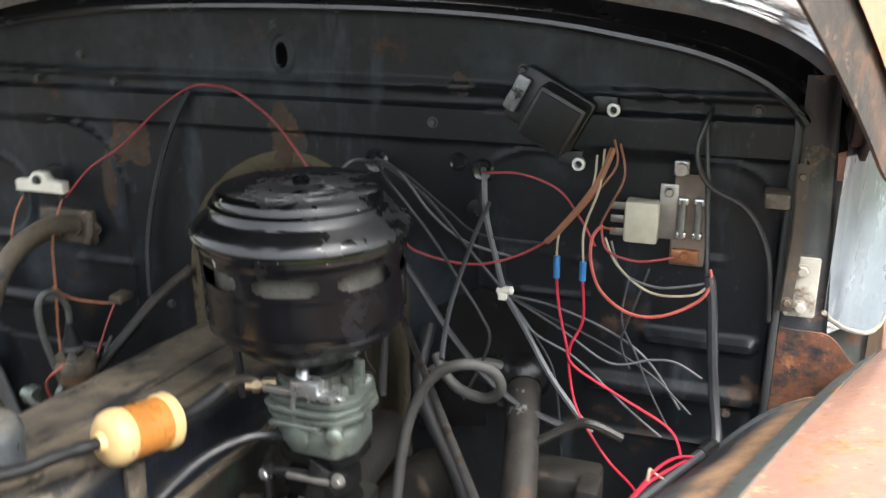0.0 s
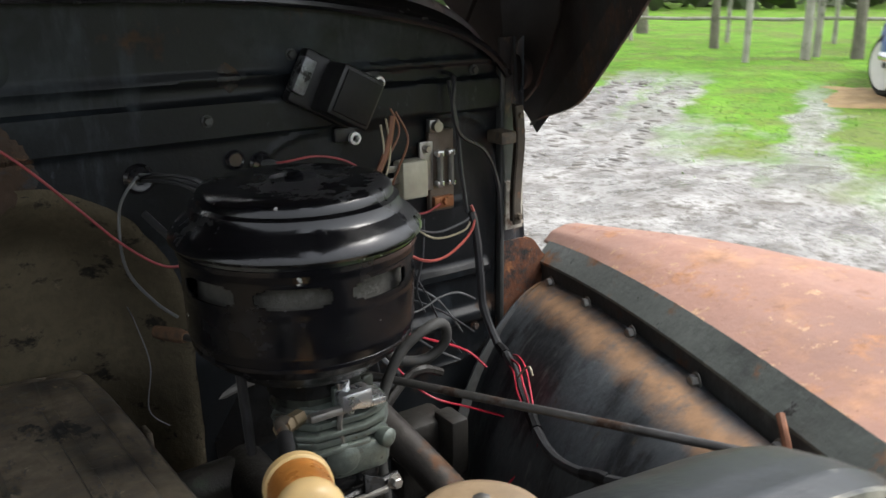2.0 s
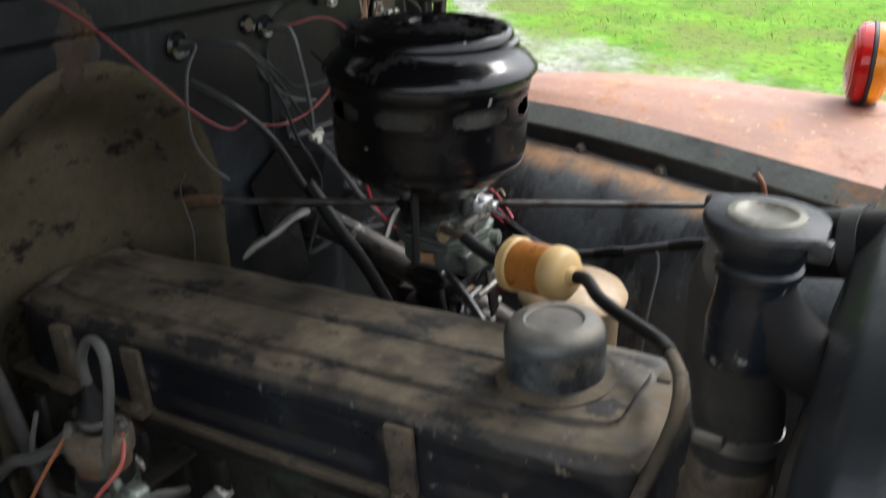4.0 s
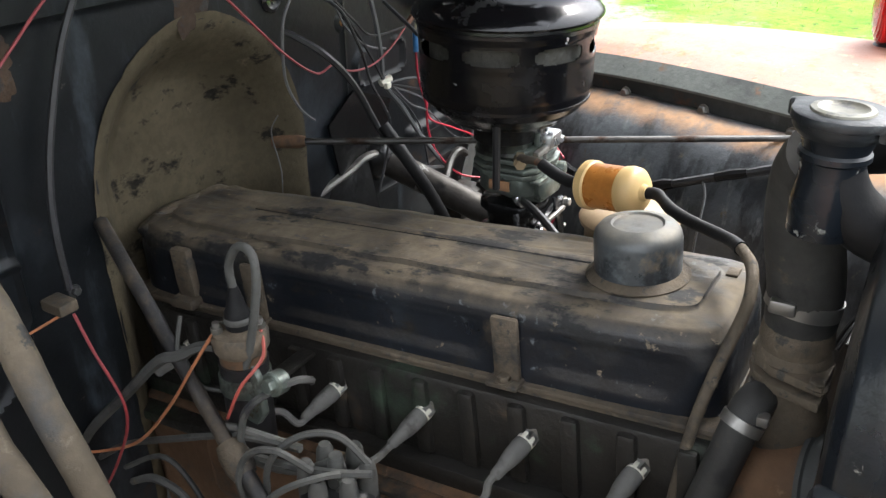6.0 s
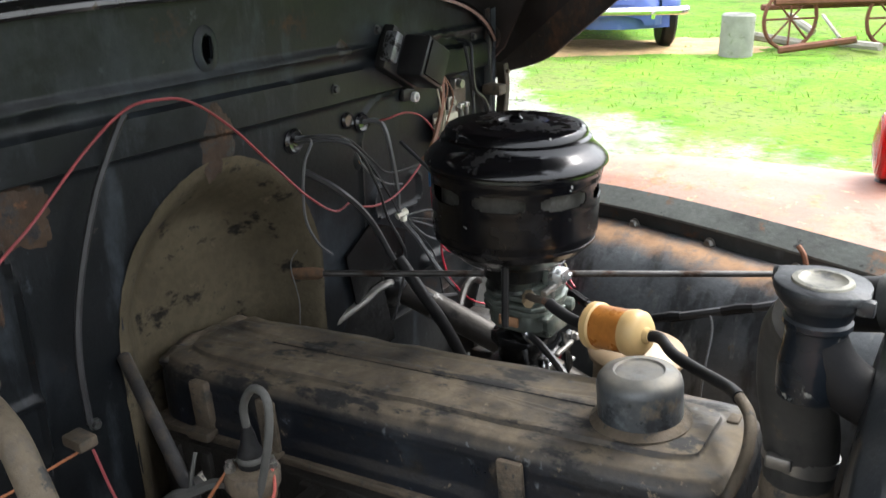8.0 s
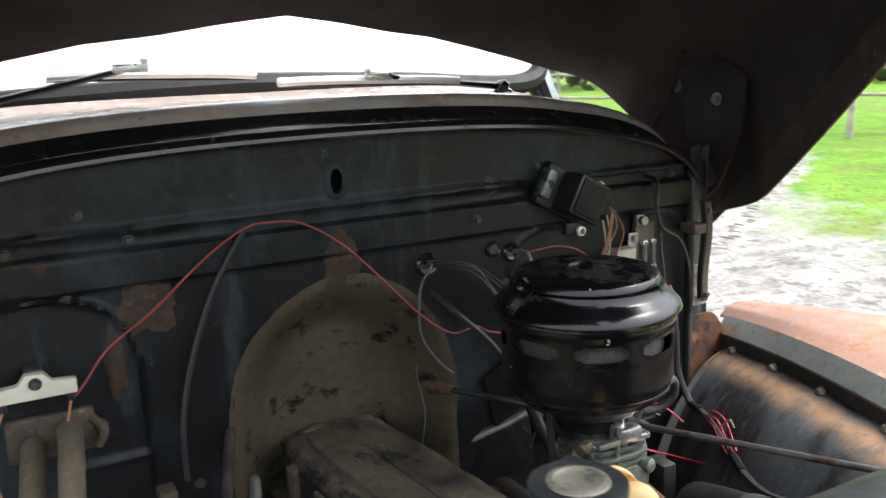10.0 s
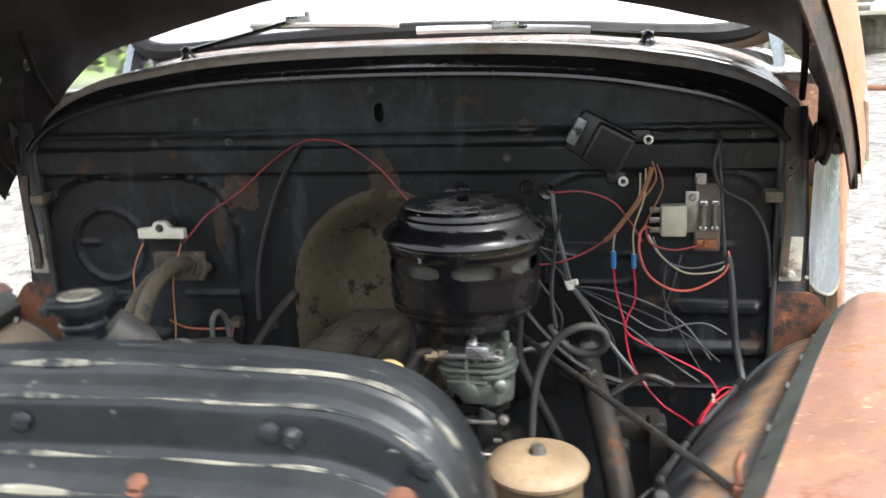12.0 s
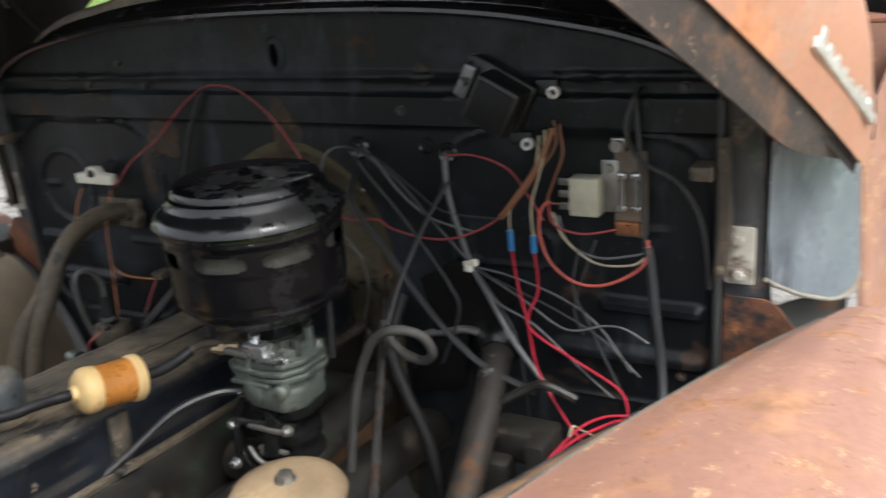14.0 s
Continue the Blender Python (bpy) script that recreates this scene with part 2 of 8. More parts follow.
M_BLACK = mat("black_enamel", (0.0045, 0.0045, 0.0055), 0.20, var=0.4, scale=9, bump=0.09, fine=50, layers=[((0.013, 0.013, 0.015), 9, 0.57, 0.10, 0.4), ((0.30, 0.30, 0.29), 8.5, 0.655, 0.010, 0.5, (1, 1, 1.6)), ((0.34, 0.33, 0.31), 46, 0.69, 0.012, 0.6)])
M_LID = mat("water_marked_black_enamel", (0.0042, 0.0042, 0.005), 0.17, var=0.4, scale=11, bump=0.07, fine=40, layers=[((0.022, 0.022, 0.023), 8, 0.53, 0.04, 0.42), ((0.004, 0.004, 0.005), 13, 0.57, 0.03, 0.14), ((0.36, 0.36, 0.36), 10, 0.665, 0.012, 0.5), ((0.34, 0.33, 0.31), 46, 0.69, 0.012, 0.6)])
M_BLACKGLOSS = mat("glossy_black_paint", (0.012, 0.012, 0.014), 0.2, var=0.3, scale=9, bump=0.05, layers=[((0.10, 0.07, 0.05), 16, 0.66, 0.06, 0.7)], clear=0.3)
M_SATIN = mat("satin_black_plastic", (0.014, 0.014, 0.015), 0.45, var=0.3, scale=12, bump=0.05)
M_RUBBER = mat("black_rubber", (0.010, 0.010, 0.0105), 0.52, var=0.35, scale=14, bump=0.12, layers=[((0.020, 0.0195, 0.019), 12, 0.60, 0.14, 0.75)], spec=0.22)
M_HOSEDARK = mat("dull_charcoal_hose", (0.036, 0.035, 0.032), 0.68, var=0.35, scale=10, bump=0.15, layers=[((0.016, 0.016, 0.016), 14, 0.56, 0.10, 0.6), ((0.075, 0.064, 0.050), 26, 0.62, 0.06, 0.9)])
M_RUBBERDUST = mat("dusty_rubber_hose", (0.070, 0.070, 0.064), 0.72, var=0.3, scale=10, bump=0.15, layers=[((0.026, 0.026, 0.027), 14, 0.57, 0.10, 0.65), ((0.12, 0.10, 0.075), 30, 0.62, 0.06, 0.9)])
M_HEATERHOSE = mat("tan_dusted_hose", (0.108, 0.086, 0.058), 0.82, var=0.35, scale=9, bump=0.3, layers=[((0.045, 0.046, 0.046), 7, 0.52, 0.16, 0.6), ((0.15, 0.125, 0.09), 26, 0.60, 0.08, 0.9), ((0.03, 0.028, 0.025), 34, 0.62, 0.05, 0.6)])
M_HOODIN = mat("dark_brown_hood_inside", (0.016, 0.011, 0.009), 0.7, var=0.4, scale=6, bump=0.2, layers=[((0.05, 0.025, 0.016), 9, 0.58, 0.12, 0.85)])
M_RUSTPAINT = mat("faded_rust_red_paint", (0.30, 0.158, 0.112), 0.62, var=0.2, scale=4, bump=0.2,
                  layers=[((0.36, 0.185, 0.10), 6, 0.53, 0.14, 0.7), ((0.20, 0.085, 0.05), 9, 0.58, 0.10, 0.8), ((0.44, 0.27, 0.16), 34, 0.585, 0.06, 0.8), ((0.36, 0.17, 0.08), 14, 0.57, 0.10, 0.8), ((0.19, 0.09, 0.055), 60, 0.61, 0.12, 0.8)])

M_HOODOUT = mat("sunburnt_rust_and_primer", (0.38, 0.19, 0.12), 0.55, var=0.18, scale=3, bump=0.1,
                layers=[((0.30, 0.27, 0.22), 4, 0.55, 0.16, 0.5), ((0.46, 0.19, 0.09), 6, 0.60, 0.10, 0.7)])
M_YELLOW = mat("ochre_yellow_cab_paint", (0.48, 0.24, 0.045), 0.5, var=0.16, scale=4, bump=0.08, layers=[((0.34, 0.17, 0.08), 3, 0.52, 0.10, 0.7, (2, 2, 0.3))])
M_COWL = mat("faded_cowl_paint", (0.48, 0.395, 0.355), 0.24, var=0.2, scale=4, bump=0.05, layers=[((0.40, 0.42, 0.45), 2.2, 0.52, 0.18, 0.2), ((0.33, 0.235, 0.185), 5, 0.56, 0.12, 0.35), ((0.22, 0.15, 0.12), 26, 0.64, 0.06, 0.6)], clear=0.4)
M_PALEMETAL = mat("pale_metal", (0.72, 0.72, 0.71), 0.4, 0.15, var=0.12, scale=30, bump=0.03)
M_STEELBLUE = mat("grey_blue_pillar_paint", (0.185, 0.215, 0.24), 0.26, 0.35, var=0.25, scale=4, bump=0.05, layers=[((0.09, 0.105, 0.125), 7, 0.49, 0.20, 0.4, (1.6, 1, 0.25)), ((0.30, 0.33, 0.35), 12, 0.61, 0.08, 0.35, (1.5, 1, 0.4)), ((0.30, 0.20, 0.11), 14, 0.69, 0.05, 0.7)])
M_RIM = mat("chipped_cream_rim", (0.24, 0.22, 0.18), 0.6, var=0.3, scale=20, bump=0.2, layers=[((0.30, 0.16, 0.08), 26, 0.58, 0.08, 0.85), ((0.20, 0.36, 0.38), 9, 0.66, 0.05, 0.5)])
M_RETURN = mat("blotched_inner_pillar", (0.022, 0.024, 0.027), 0.5, var=0.4, scale=12, bump=0.25, layers=[((0.10, 0.082, 0.064), 26, 0.56, 0.06, 0.85), ((0.05, 0.058, 0.066), 11, 0.58, 0.10, 0.5), ((0.09, 0.05, 0.03), 18, 0.63, 0.06, 0.9)])
M_WELLDUST = mat("tan_dust_on_paint", (0.36, 0.285, 0.195), 0.85, var=0.25, scale=5, bump=0.15, layers=[((0.10, 0.085, 0.065), 8, 0.6, 0.12, 0.8)])
M_WELL = mat("worn_wheelhouse_paint", (0.070, 0.078, 0.084), 0.48, var=0.4, scale=7, bump=0.25,
             layers=[((0.018, 0.020, 0.022), 9, 0.50, 0.10, 0.5, (0.8, 1.6, 0.5)), ((0.13, 0.14, 0.14), 16, 0.58, 0.10, 0.5, (0.6, 1.5, 0.5)), ((0.10, 0.085, 0.06), 24, 0.62, 0.08, 0.8)],
             stripe=((0.33, 0.19, 0.10), (-1.0, 0.39, 0.0, 0.862), 0.066, 0.112, 0.016))
M_FLANGE = mat("dark_rusted_flange", (0.040, 0.042, 0.040), 0.65, var=0.35, scale=7, bump=0.3, layers=[((0.13, 0.055, 0.026), 8, 0.58, 0.10, 0.9), ((0.075, 0.085, 0.082), 5, 0.58, 0.08, 0.6)])
M_HOODEDGE = mat("brown_rusted_hood_edge", (0.040, 0.030, 0.024), 0.75, var=0.4, scale=10, bump=0.4, layers=[((0.11, 0.058, 0.034), 9, 0.54, 0.12, 0.9), ((0.020, 0.018, 0.017), 16, 0.56, 0.08, 0.6), ((0.15, 0.10, 0.07), 40, 0.62, 0.05, 0.9)])
M_TOPFLANGE = mat("grey_green_stained_flange", (0.125, 0.135, 0.120), 0.5, var=0.3, scale=6, bump=0.25, layers=[((0.05, 0.054, 0.05), 5, 0.52, 0.16, 0.6), ((0.27, 0.125, 0.055), 7, 0.575, 0.09, 0.85), ((0.025, 0.022, 0.02), 24, 0.63, 0.05, 0.7)])
M_GUSSET = mat("rust_and_black_patches", (0.15, 0.058, 0.028), 0.88, var=0.4, scale=10, bump=0.35, layers=[((0.018, 0.018, 0.018), 9, 0.50, 0.08, 0.6), ((0.09, 0.10, 0.10), 12, 0.62, 0.06, 0.6), ((0.24, 0.10, 0.04), 26, 0.60, 0.06, 0.9)])
M_RUSTFLAT = mat("bare_rust", (0.15, 0.060, 0.034), 0.9, var=0.3, scale=8, bump=0.3, layers=[((0.05, 0.045, 0.04), 6, 0.60, 0.08, 0.7)])
M_COVER = mat("dusty_black_valve_cover", (0.0085, 0.011, 0.0155), 0.34, var=0.4, scale=8, bump=0.2,
              layers=[((0.030, 0.038, 0.046), 6, 0.60, 0.14, 0.45), ((0.13, 0.10, 0.062), 9, 0.645, 0.08, 0.9, (1, 1, 0.7)), ((0.10, 0.115, 0.125), 34, 0.64, 0.05, 0.5)], dust=((0.128, 0.102, 0.068), 1.0),
              over=[((0.014, 0.014, 0.014), 12, 0.555, 0.05, 0.75, (1.3, 0.6, 1)), ((0.020, 0.018, 0.015), 34, 0.58, 0.07, 0.5, (1.6, 0.6, 1)), ((0.19, 0.155, 0.11), 60, 0.64, 0.05, 0.95)])
M_BOOT = mat("chalky_grey_rubber", (0.115, 0.112, 0.102), 0.75, var=0.25, scale=24, bump=0.1, layers=[((0.06, 0.055, 0.05), 30, 0.56, 0.10, 0.8)])
M_DUSTSTEEL = mat("dusty_brown_metal", (0.092, 0.072, 0.049), 0.82, var=0.4, scale=14, bump=0.5, layers=[((0.022, 0.021, 0.020), 15, 0.52, 0.12, 0.6), ((0.15, 0.12, 0.085), 36, 0.60, 0.08, 0.9), ((0.04, 0.035, 0.03), 60, 0.60, 0.05, 0.7)])
M_TUBE = mat("dirty_black_tube", (0.020, 0.019, 0.018), 0.5, var=0.4, scale=12, bump=0.3, layers=[((0.075, 0.058, 0.040), 10, 0.57, 0.12, 0.85), ((0.012, 0.012, 0.012), 26, 0.58, 0.06, 0.4)])
M_RODSTEEL = mat("dark_oiled_steel", (0.075, 0.072, 0.068), 0.38, 0.6, var=0.4, scale=18, bump=0.15, layers=[((0.05, 0.03, 0.02), 14, 0.58, 0.08, 0.8)])
M_MESH = mat("dusty_filter_mesh", (0.060, 0.057, 0.048), 0.85, var=0.4, scale=40, bump=0.6, fine=300, layers=[((0.10, 0.10, 0.09), 18, 0.58, 0.10, 0.8)])
M_IRON = mat("greasy_cast_iron", (0.016, 0.0145, 0.012), 0.5, var=0.45, scale=10, bump=0.4, layers=[((0.028, 0.045, 0.028), 9, 0.57, 0.10, 0.6), ((0.060, 0.042, 0.026), 13, 0.61, 0.10, 0.9), ((0.012, 0.011, 0.010), 26, 0.58, 0.06, 0.45)])
M_BLOCKDUST = mat("ochre_dusty_iron", (0.12, 0.066, 0.034), 0.9, var=0.35, scale=9, bump=0.4, layers=[((0.035, 0.028, 0.02), 10, 0.54, 0.12, 0.8), ((0.18, 0.12, 0.07), 22, 0.6, 0.08, 0.9)])
M_CAP = mat("worn_grey_cap", (0.075, 0.085, 0.092), 0.35, 0.35, var=0.35, scale=12, bump=0.08, layers=[((0.025, 0.028, 0.032), 13, 0.53, 0.08, 0.4), ((0.17, 0.14, 0.10), 15, 0.60, 0.10, 0.8)], dust=((0.24, 0.21, 0.16), 0.55), over=[((0.10, 0.115, 0.125), 18, 0.56, 0.08, 0.35)])
M_CARB = mat("grey_green_zinc_casting", (0.150, 0.172, 0.150), 0.34, 0.6, var=0.35, scale=22, bump=0.25, layers=[((0.035, 0.036, 0.032), 18, 0.54, 0.10, 0.5), ((0.10, 0.075, 0.045), 30, 0.62, 0.06, 0.8)])
M_CARBDARK = mat("stained_zinc_casting", (0.060, 0.066, 0.055), 0.36, 0.5, var=0.4, scale=22, bump=0.25, layers=[((0.015, 0.015, 0.014), 18, 0.52, 0.10, 0.4), ((0.16, 0.17, 0.15), 26, 0.62, 0.06, 0.35)])
M_BRASS = mat("dull_brass", (0.30, 0.23, 0.14), 0.45, 0.6, var=0.3, scale=30, bump=0.1, layers=[((0.08, 0.07, 0.05), 24, 0.56, 0.08, 0.6)])
M_ZINC = mat("bright_zinc", (0.55, 0.56, 0.56), 0.25, 0.9, var=0.2, scale=20, bump=0.05)
M_STEEL = mat("dull_steel", (0.28, 0.27, 0.25), 0.4, 0.8, var=0.3, scale=16, bump=0.1)
M_BLACKOIL = mat("oily_black_iron", (0.012, 0.012, 0.012), 0.18, 0.3, var=0.3, scale=20, bump=0.4)
M_RADIATOR = mat("black_radiator_panel", (0.0075, 0.010, 0.0135), 0.26, var=0.5, scale=6, bump=0.22, fine=45, spec=0.42,
                 layers=[((0.016, 0.020, 0.023), 4.5, 0.54, 0.16, 0.4), ((0.006, 0.008, 0.010), 8, 0.50, 0.10, 0.28), ((0.13, 0.14, 0.135), 9, 0.635, 0.07, 0.55), ((0.20, 0.20, 0.18), 50, 0.65, 0.04, 0.6), ((0.15, 0.085, 0.045), 18, 0.71, 0.04, 0.85)], dust=((0.060, 0.064, 0.064), 0.28))
M_PAN = mat("tan_painted_canister", (0.30, 0.215, 0.13), 0.5, var=0.35, scale=9, bump=0.12, layers=[((0.14, 0.08, 0.05), 14, 0.63, 0.08, 0.8)])
M_IVORY = mat("aged_ivory_plastic", (0.40, 0.38, 0.29), 0.5, var=0.2, scale=18, bump=0.08, layers=[((0.16, 0.13, 0.09), 25, 0.62, 0.06, 0.8)])
M_WHITE = mat("ivory_ceramic", (0.62, 0.60, 0.50), 0.5, var=0.15, scale=14, bump=0.08, layers=[((0.2, 0.17, 0.13), 30, 0.68, 0.05, 0.8)])
M_OFFWHITE = mat("dirty_white_paint", (0.36, 0.34, 0.29), 0.65, var=0.3, scale=14, bump=0.15, layers=[((0.12, 0.085, 0.06), 18, 0.53, 0.10, 0.85), ((0.03, 0.028, 0.025), 30, 0.60, 0.06, 0.7)])
M_FUSE = mat("brown_fuse_board", (0.13, 0.10, 0.075), 0.7, var=0.3, scale=25, bump=0.2)
M_AMBERCUP = glow_through(mat("ivory_translucent_plastic", (0.62, 0.44, 0.20), 0.35, var=0.12, scale=14, bump=0.03), 0.25)
M_FUEL = glow_through(mat("amber_fuel_element", (0.42, 0.165, 0.035), 0.3, var=0.3, scale=30, bump=0.1), 0.2)
M_ORANGELENS = glow_through(mat("orange_lens", (0.92, 0.30, 0.012), 0.12, var=0.1, scale=20, bump=0.0, clear=0.5), 0.5)
M_REDLENS = glow_through(mat("red_lens", (0.62, 0.01, 0.01), 0.12, var=0.1, scale=20, bump=0.0, clear=0.5), 0.4)
M_CHROME = mat("chrome", (0.75, 0.75, 0.76), 0.12, 1.0, var=0.08, scale=10, bump=0.02)
M_MIRRORBACK = mat("scratched_aluminium", (0.26, 0.27, 0.255), 0.3, 0.6, var=0.25, scale=8, bump=0.06, layers=[((0.14, 0.13, 0.115), 9, 0.6, 0.1, 0.5)])
M_STRAP = mat("tan_dusted_strap", (0.050, 0.040, 0.029), 0.75, var=0.35, scale=12, bump=0.2, layers=[((0.035, 0.03, 0.025), 14, 0.56, 0.10, 0.6), ((0.15, 0.07, 0.035), 20, 0.62, 0.06, 0.9)])
M_ALU = mat("worn_cast_emblem", (0.62, 0.6, 0.55), 0.35, 0.6, var=0.2, scale=40, bump=0.1)


def wire_mat(name, c, rough=0.5):
    return mat(name, c, rough, var=0.2, scale=25, bump=0.05)


W_RED = wire_mat("crimson_wire", (0.42, 0.016, 0.038))
W_DULLRED = wire_mat("dull_red_wire", (0.26, 0.035, 0.04))
W_PINK = wire_mat("salmon_wire", (0.40, 0.085, 0.065))
W_ORANGE = wire_mat("orange_wire", (0.38, 0.15, 0.07))
W_COPPER = wire_mat("brown_orange_wire", (0.20, 0.085, 0.045))
W_CREAM = wire_mat("cream_wire", (0.36, 0.32, 0.22))
W_GREY = wire_mat("grey_wire", (0.105, 0.108, 0.11))
W_DARK = wire_mat("charcoal_wire", (0.028, 0.029, 0.031))
W_BLUE = wire_mat("blue_crimp", (0.03, 0.16, 0.36))


# ---- firewall, cowl and cab ----
def ss(a, b, x):
    t = min(max((x - a) / (b - a), 0.0), 1.0)
    return t * t * (3 - 2 * t)


FW = 0.715


def fw_top(x, w=0.729, lift=0.0, crown=0.017):
    return 1.14 + (0.165 + lift) * max(1 - (abs(x) / w) ** 4.2, 0.0) ** (1 / 2.2) + crown * max(1 - (x / 0.5) ** 2, 0.0)


def arch(x, z):
    """1 on the rim of the transmission recess, less inside."""
    return math.hypot(x / 0.185, (z - 0.90) / 0.20) if z > 0.90 else abs(x) / 0.185


def bar(x, z, x0, x1, zc, h, amp):
    return amp * ss(x0 - 0.008, x0 + 0.004, x) * (1 - ss(x1 - 0.004, x1 + 0.008, x)) * (1 - ss(h * 0.35, h, abs(z - zc)))


def fw_relief(x, z):
    y = 0.0
    y -= 0.010 * ss(1.136, 1.142, z) * (1 - ss(1.186, 1.192, z))
    y -= 0.006 * (1 - ss(0.003, 0.007, abs(z - 1.215)))
    for s in (-1, 1):
        y -= bar(s * x, z, 0.545, 0.685, 0.882, 0.014, 0.012)
        y -= bar(s * x, z, 0.47, 0.69, 0.803, 0.016, 0.012)
        y -= bar(s * x, z, 0.60, 0.635, 1.0, 0.006, 0.004)
    y -= 0.006 * (1 - ss(0.003, 0.007, abs(math.hypot(x + 0.575, z - 0.995) - 0.074)))
    e = (abs(x + 0.50) / 0.20) ** 4 + (abs(z - 0.93) / 0.205) ** 4
    y -= 0.007 * (1 - ss(0.03, 0.09, abs(e - 1)))
    e = (abs(x - 0.40) / 0.07) ** 4 + (abs(z - 0.955) / 0.03) ** 4
    y -= 0.006 * (1 - ss(0.15, 0.35, abs(e - 1)))
    e = (abs(x - 0.50) / 0.20) ** 6 + (abs(z - 0.93) / 0.205) ** 6
    y -= 0.004 * (1 - ss(0.05, 0.12, abs(e - 1)))
    if x < -0.2:
        y -= bar(x, z, -0.42, -0.30, 0.895, 0.008, 0.006)
        y -= bar(x, z, -0.345, -0.325, 1.03, 0.05, 0.006)
    y += 0.002 * noise.noise((x * 6, z * 6, 0.3))
    return y


NU, NV = 270, 190


def fw_z(x, v):
    """Level rows up to the shoulder, then rows that follow the arched top."""
    return 0.35 + 0.81 * v / 0.85 if v < 0.85 else 1.16 + (fw_top(x) - 1.16) * (v - 0.85) / 0.15



def fw_point(u, v):
    x = -FW + 2 * FW * u
    z = fw_z(x, v)
    return (x, fw_relief(x, z), z)


def fw_keep(u, v):
    x = -FW + 2 * FW * (u + 0.5 / NU)
    z = fw_z(x, v + 0.5 / NV)
    if arch(x, z) < 1.0:
        return False
    if math.hypot((x - 0.0) / 0.011, (z - 1.25) / 0.02) < 1:
        return False
    for hx, hz, hr in ((0.145, 1.102, 0.015), (0.306, 1.10, 0.013), (0.27, 1.11, 0.010), (-0.66, 0.823, 0.021), (0.30, 1.04, 0.008)):
        if math.hypot(x - hx, z - hz) < hr:
            return False
    return True


firewall = thing("firewall", "navy-black painted steel firewall with pressed ribs and rust stains", "firewall", (0, 0, 0.35), kind="structure")
part("panel", sheet(fw_point, NU, NV, 0.004, (0, 1, 0), fw_keep), M_FIREWALL, firewall, angle=50)


def recess_point(u, v):
    a = u * 4.0
    if a < 1:
        rx, rz = -0.187, 0.45 + 0.45 * a
        cx, cz = 0.0, rz
    elif a > 3:
        rx, rz = 0.187, 0.90 - 0.45 * (a - 3)
        cx, cz = 0.0, rz
    else:
        w = math.pi * (1 - (a - 1) / 2)
        rx, rz = 0.187 * math.cos(w), 0.90 + 0.202 * math.sin(w)
        cx, cz = 0.0, 0.90
    if v < 0.12:
        k, y = 1.0 + (0.022 + 0.030 * noise.noise((u * 17, 0.5, 1.0)) + 0.012 * noise.noise((u * 70, 0.5, 2.0))) * (1 - v / 0.12), -0.0018 + 0.0005 * (v / 0.12)
    else:
        q = (v - 0.12) / 0.88
        k = 1 - q
        y = -0.0013 + 0.085 * (1 - (1 - ss(0, 0.55, q)) ** 1.3)
    x, z = cx + (rx - cx) * k, cz + (rz - cz) * k
    return (x, y + 0.004 * noise.noise((x * 14, z * 14, 2.0)) * min(v / 0.3, 1) + 0.003 * noise.noise((x * 45, z * 45, 5.0)) * min(v / 0.3, 1), z)


part("gearbox_recess", sheet(recess_point, 160, 44), M_RECESS, firewall, "arched recess caked in tan dust", 60)
# rust patches scab over the paint beside the recess
for cx, cz, wx, wz in ((-0.285, 1.10, 0.045, 0.035), (-0.335, 1.03, 0.014, 0.05), (0.0, 1.135, 0.03, 0.05), (0.27, 1.215, 0.012, 0.018)):
    def scab(u, v, cx=cx, cz=cz, wx=wx, wz=wz):
        a, r = 2 * math.pi * u, v
        k = 1 + 0.6 * noise.noise((math.cos(a) * 1.1 + cx * 9, math.sin(a) * 1.1, cz * 7)) + 0.12 * noise.noise((math.cos(a) * 7, math.sin(a) * 7, cz * 5))
        x, z = cx + wx * r * k * math.cos(a), cz + wz * r * k * math.sin(a)
        return (x, fw_relief(x, z) - 0.0025 * (1 - r ** 3), z)
    part("rust_scab", sheet(scab, 60, 6), M_SCAB, firewall, "flaking rust patch")
for x, z in ((-0.62, 0.80), (-0.45, 1.20), (-0.30, 1.20), (-0.24, 0.83), (0.235, 1.165), (0.43, 1.165), (0.66, 0.78), (0.66, 1.20), (-0.68, 1.10), (0.36, 1.24), (-0.36, 1.24)):
    part("bolt", hexbolt((x, fw_relief(x, z), z), (0, -1, 0), 0.006), M_FLANGE, firewall)

for nm, hx, hz, rx, rz in (("keyhole_rim", 0.0, 1.25, 0.010, 0.019), ("hole_rim", -0.66, 0.823, 0.019, 0.019), ("hole_rim", 0.30, 1.04, 0.007, 0.007)):
    def ring(u, v, hx=hx, hz=hz, rx=rx, rz=rz):
        a = 2 * math.pi * u
        k = v * 0.011
        return (hx + (rx + k) * math.cos(a), -0.0035 + 0.003 * v * v, hz + (rz + k) * math.sin(a))
    part(nm, sheet(ring, 36, 3), M_FIREWALL, firewall)
# added dark sheets black out the holes in place of the dim cab
part("hole_backing", box((-0.66, 0.035, 0.823), (0.10, 0.004, 0.10), 0.001), M_SATIN, firewall, "added dark backing that blacks out the hole")
for hx, hz in ((0.145, 1.102), (0.29, 1.09), (0.0, 1.25)):
    part("hole_backing", box((hx, 0.04, hz), (0.12, 0.004, 0.10), 0.001), M_SATIN, firewall)
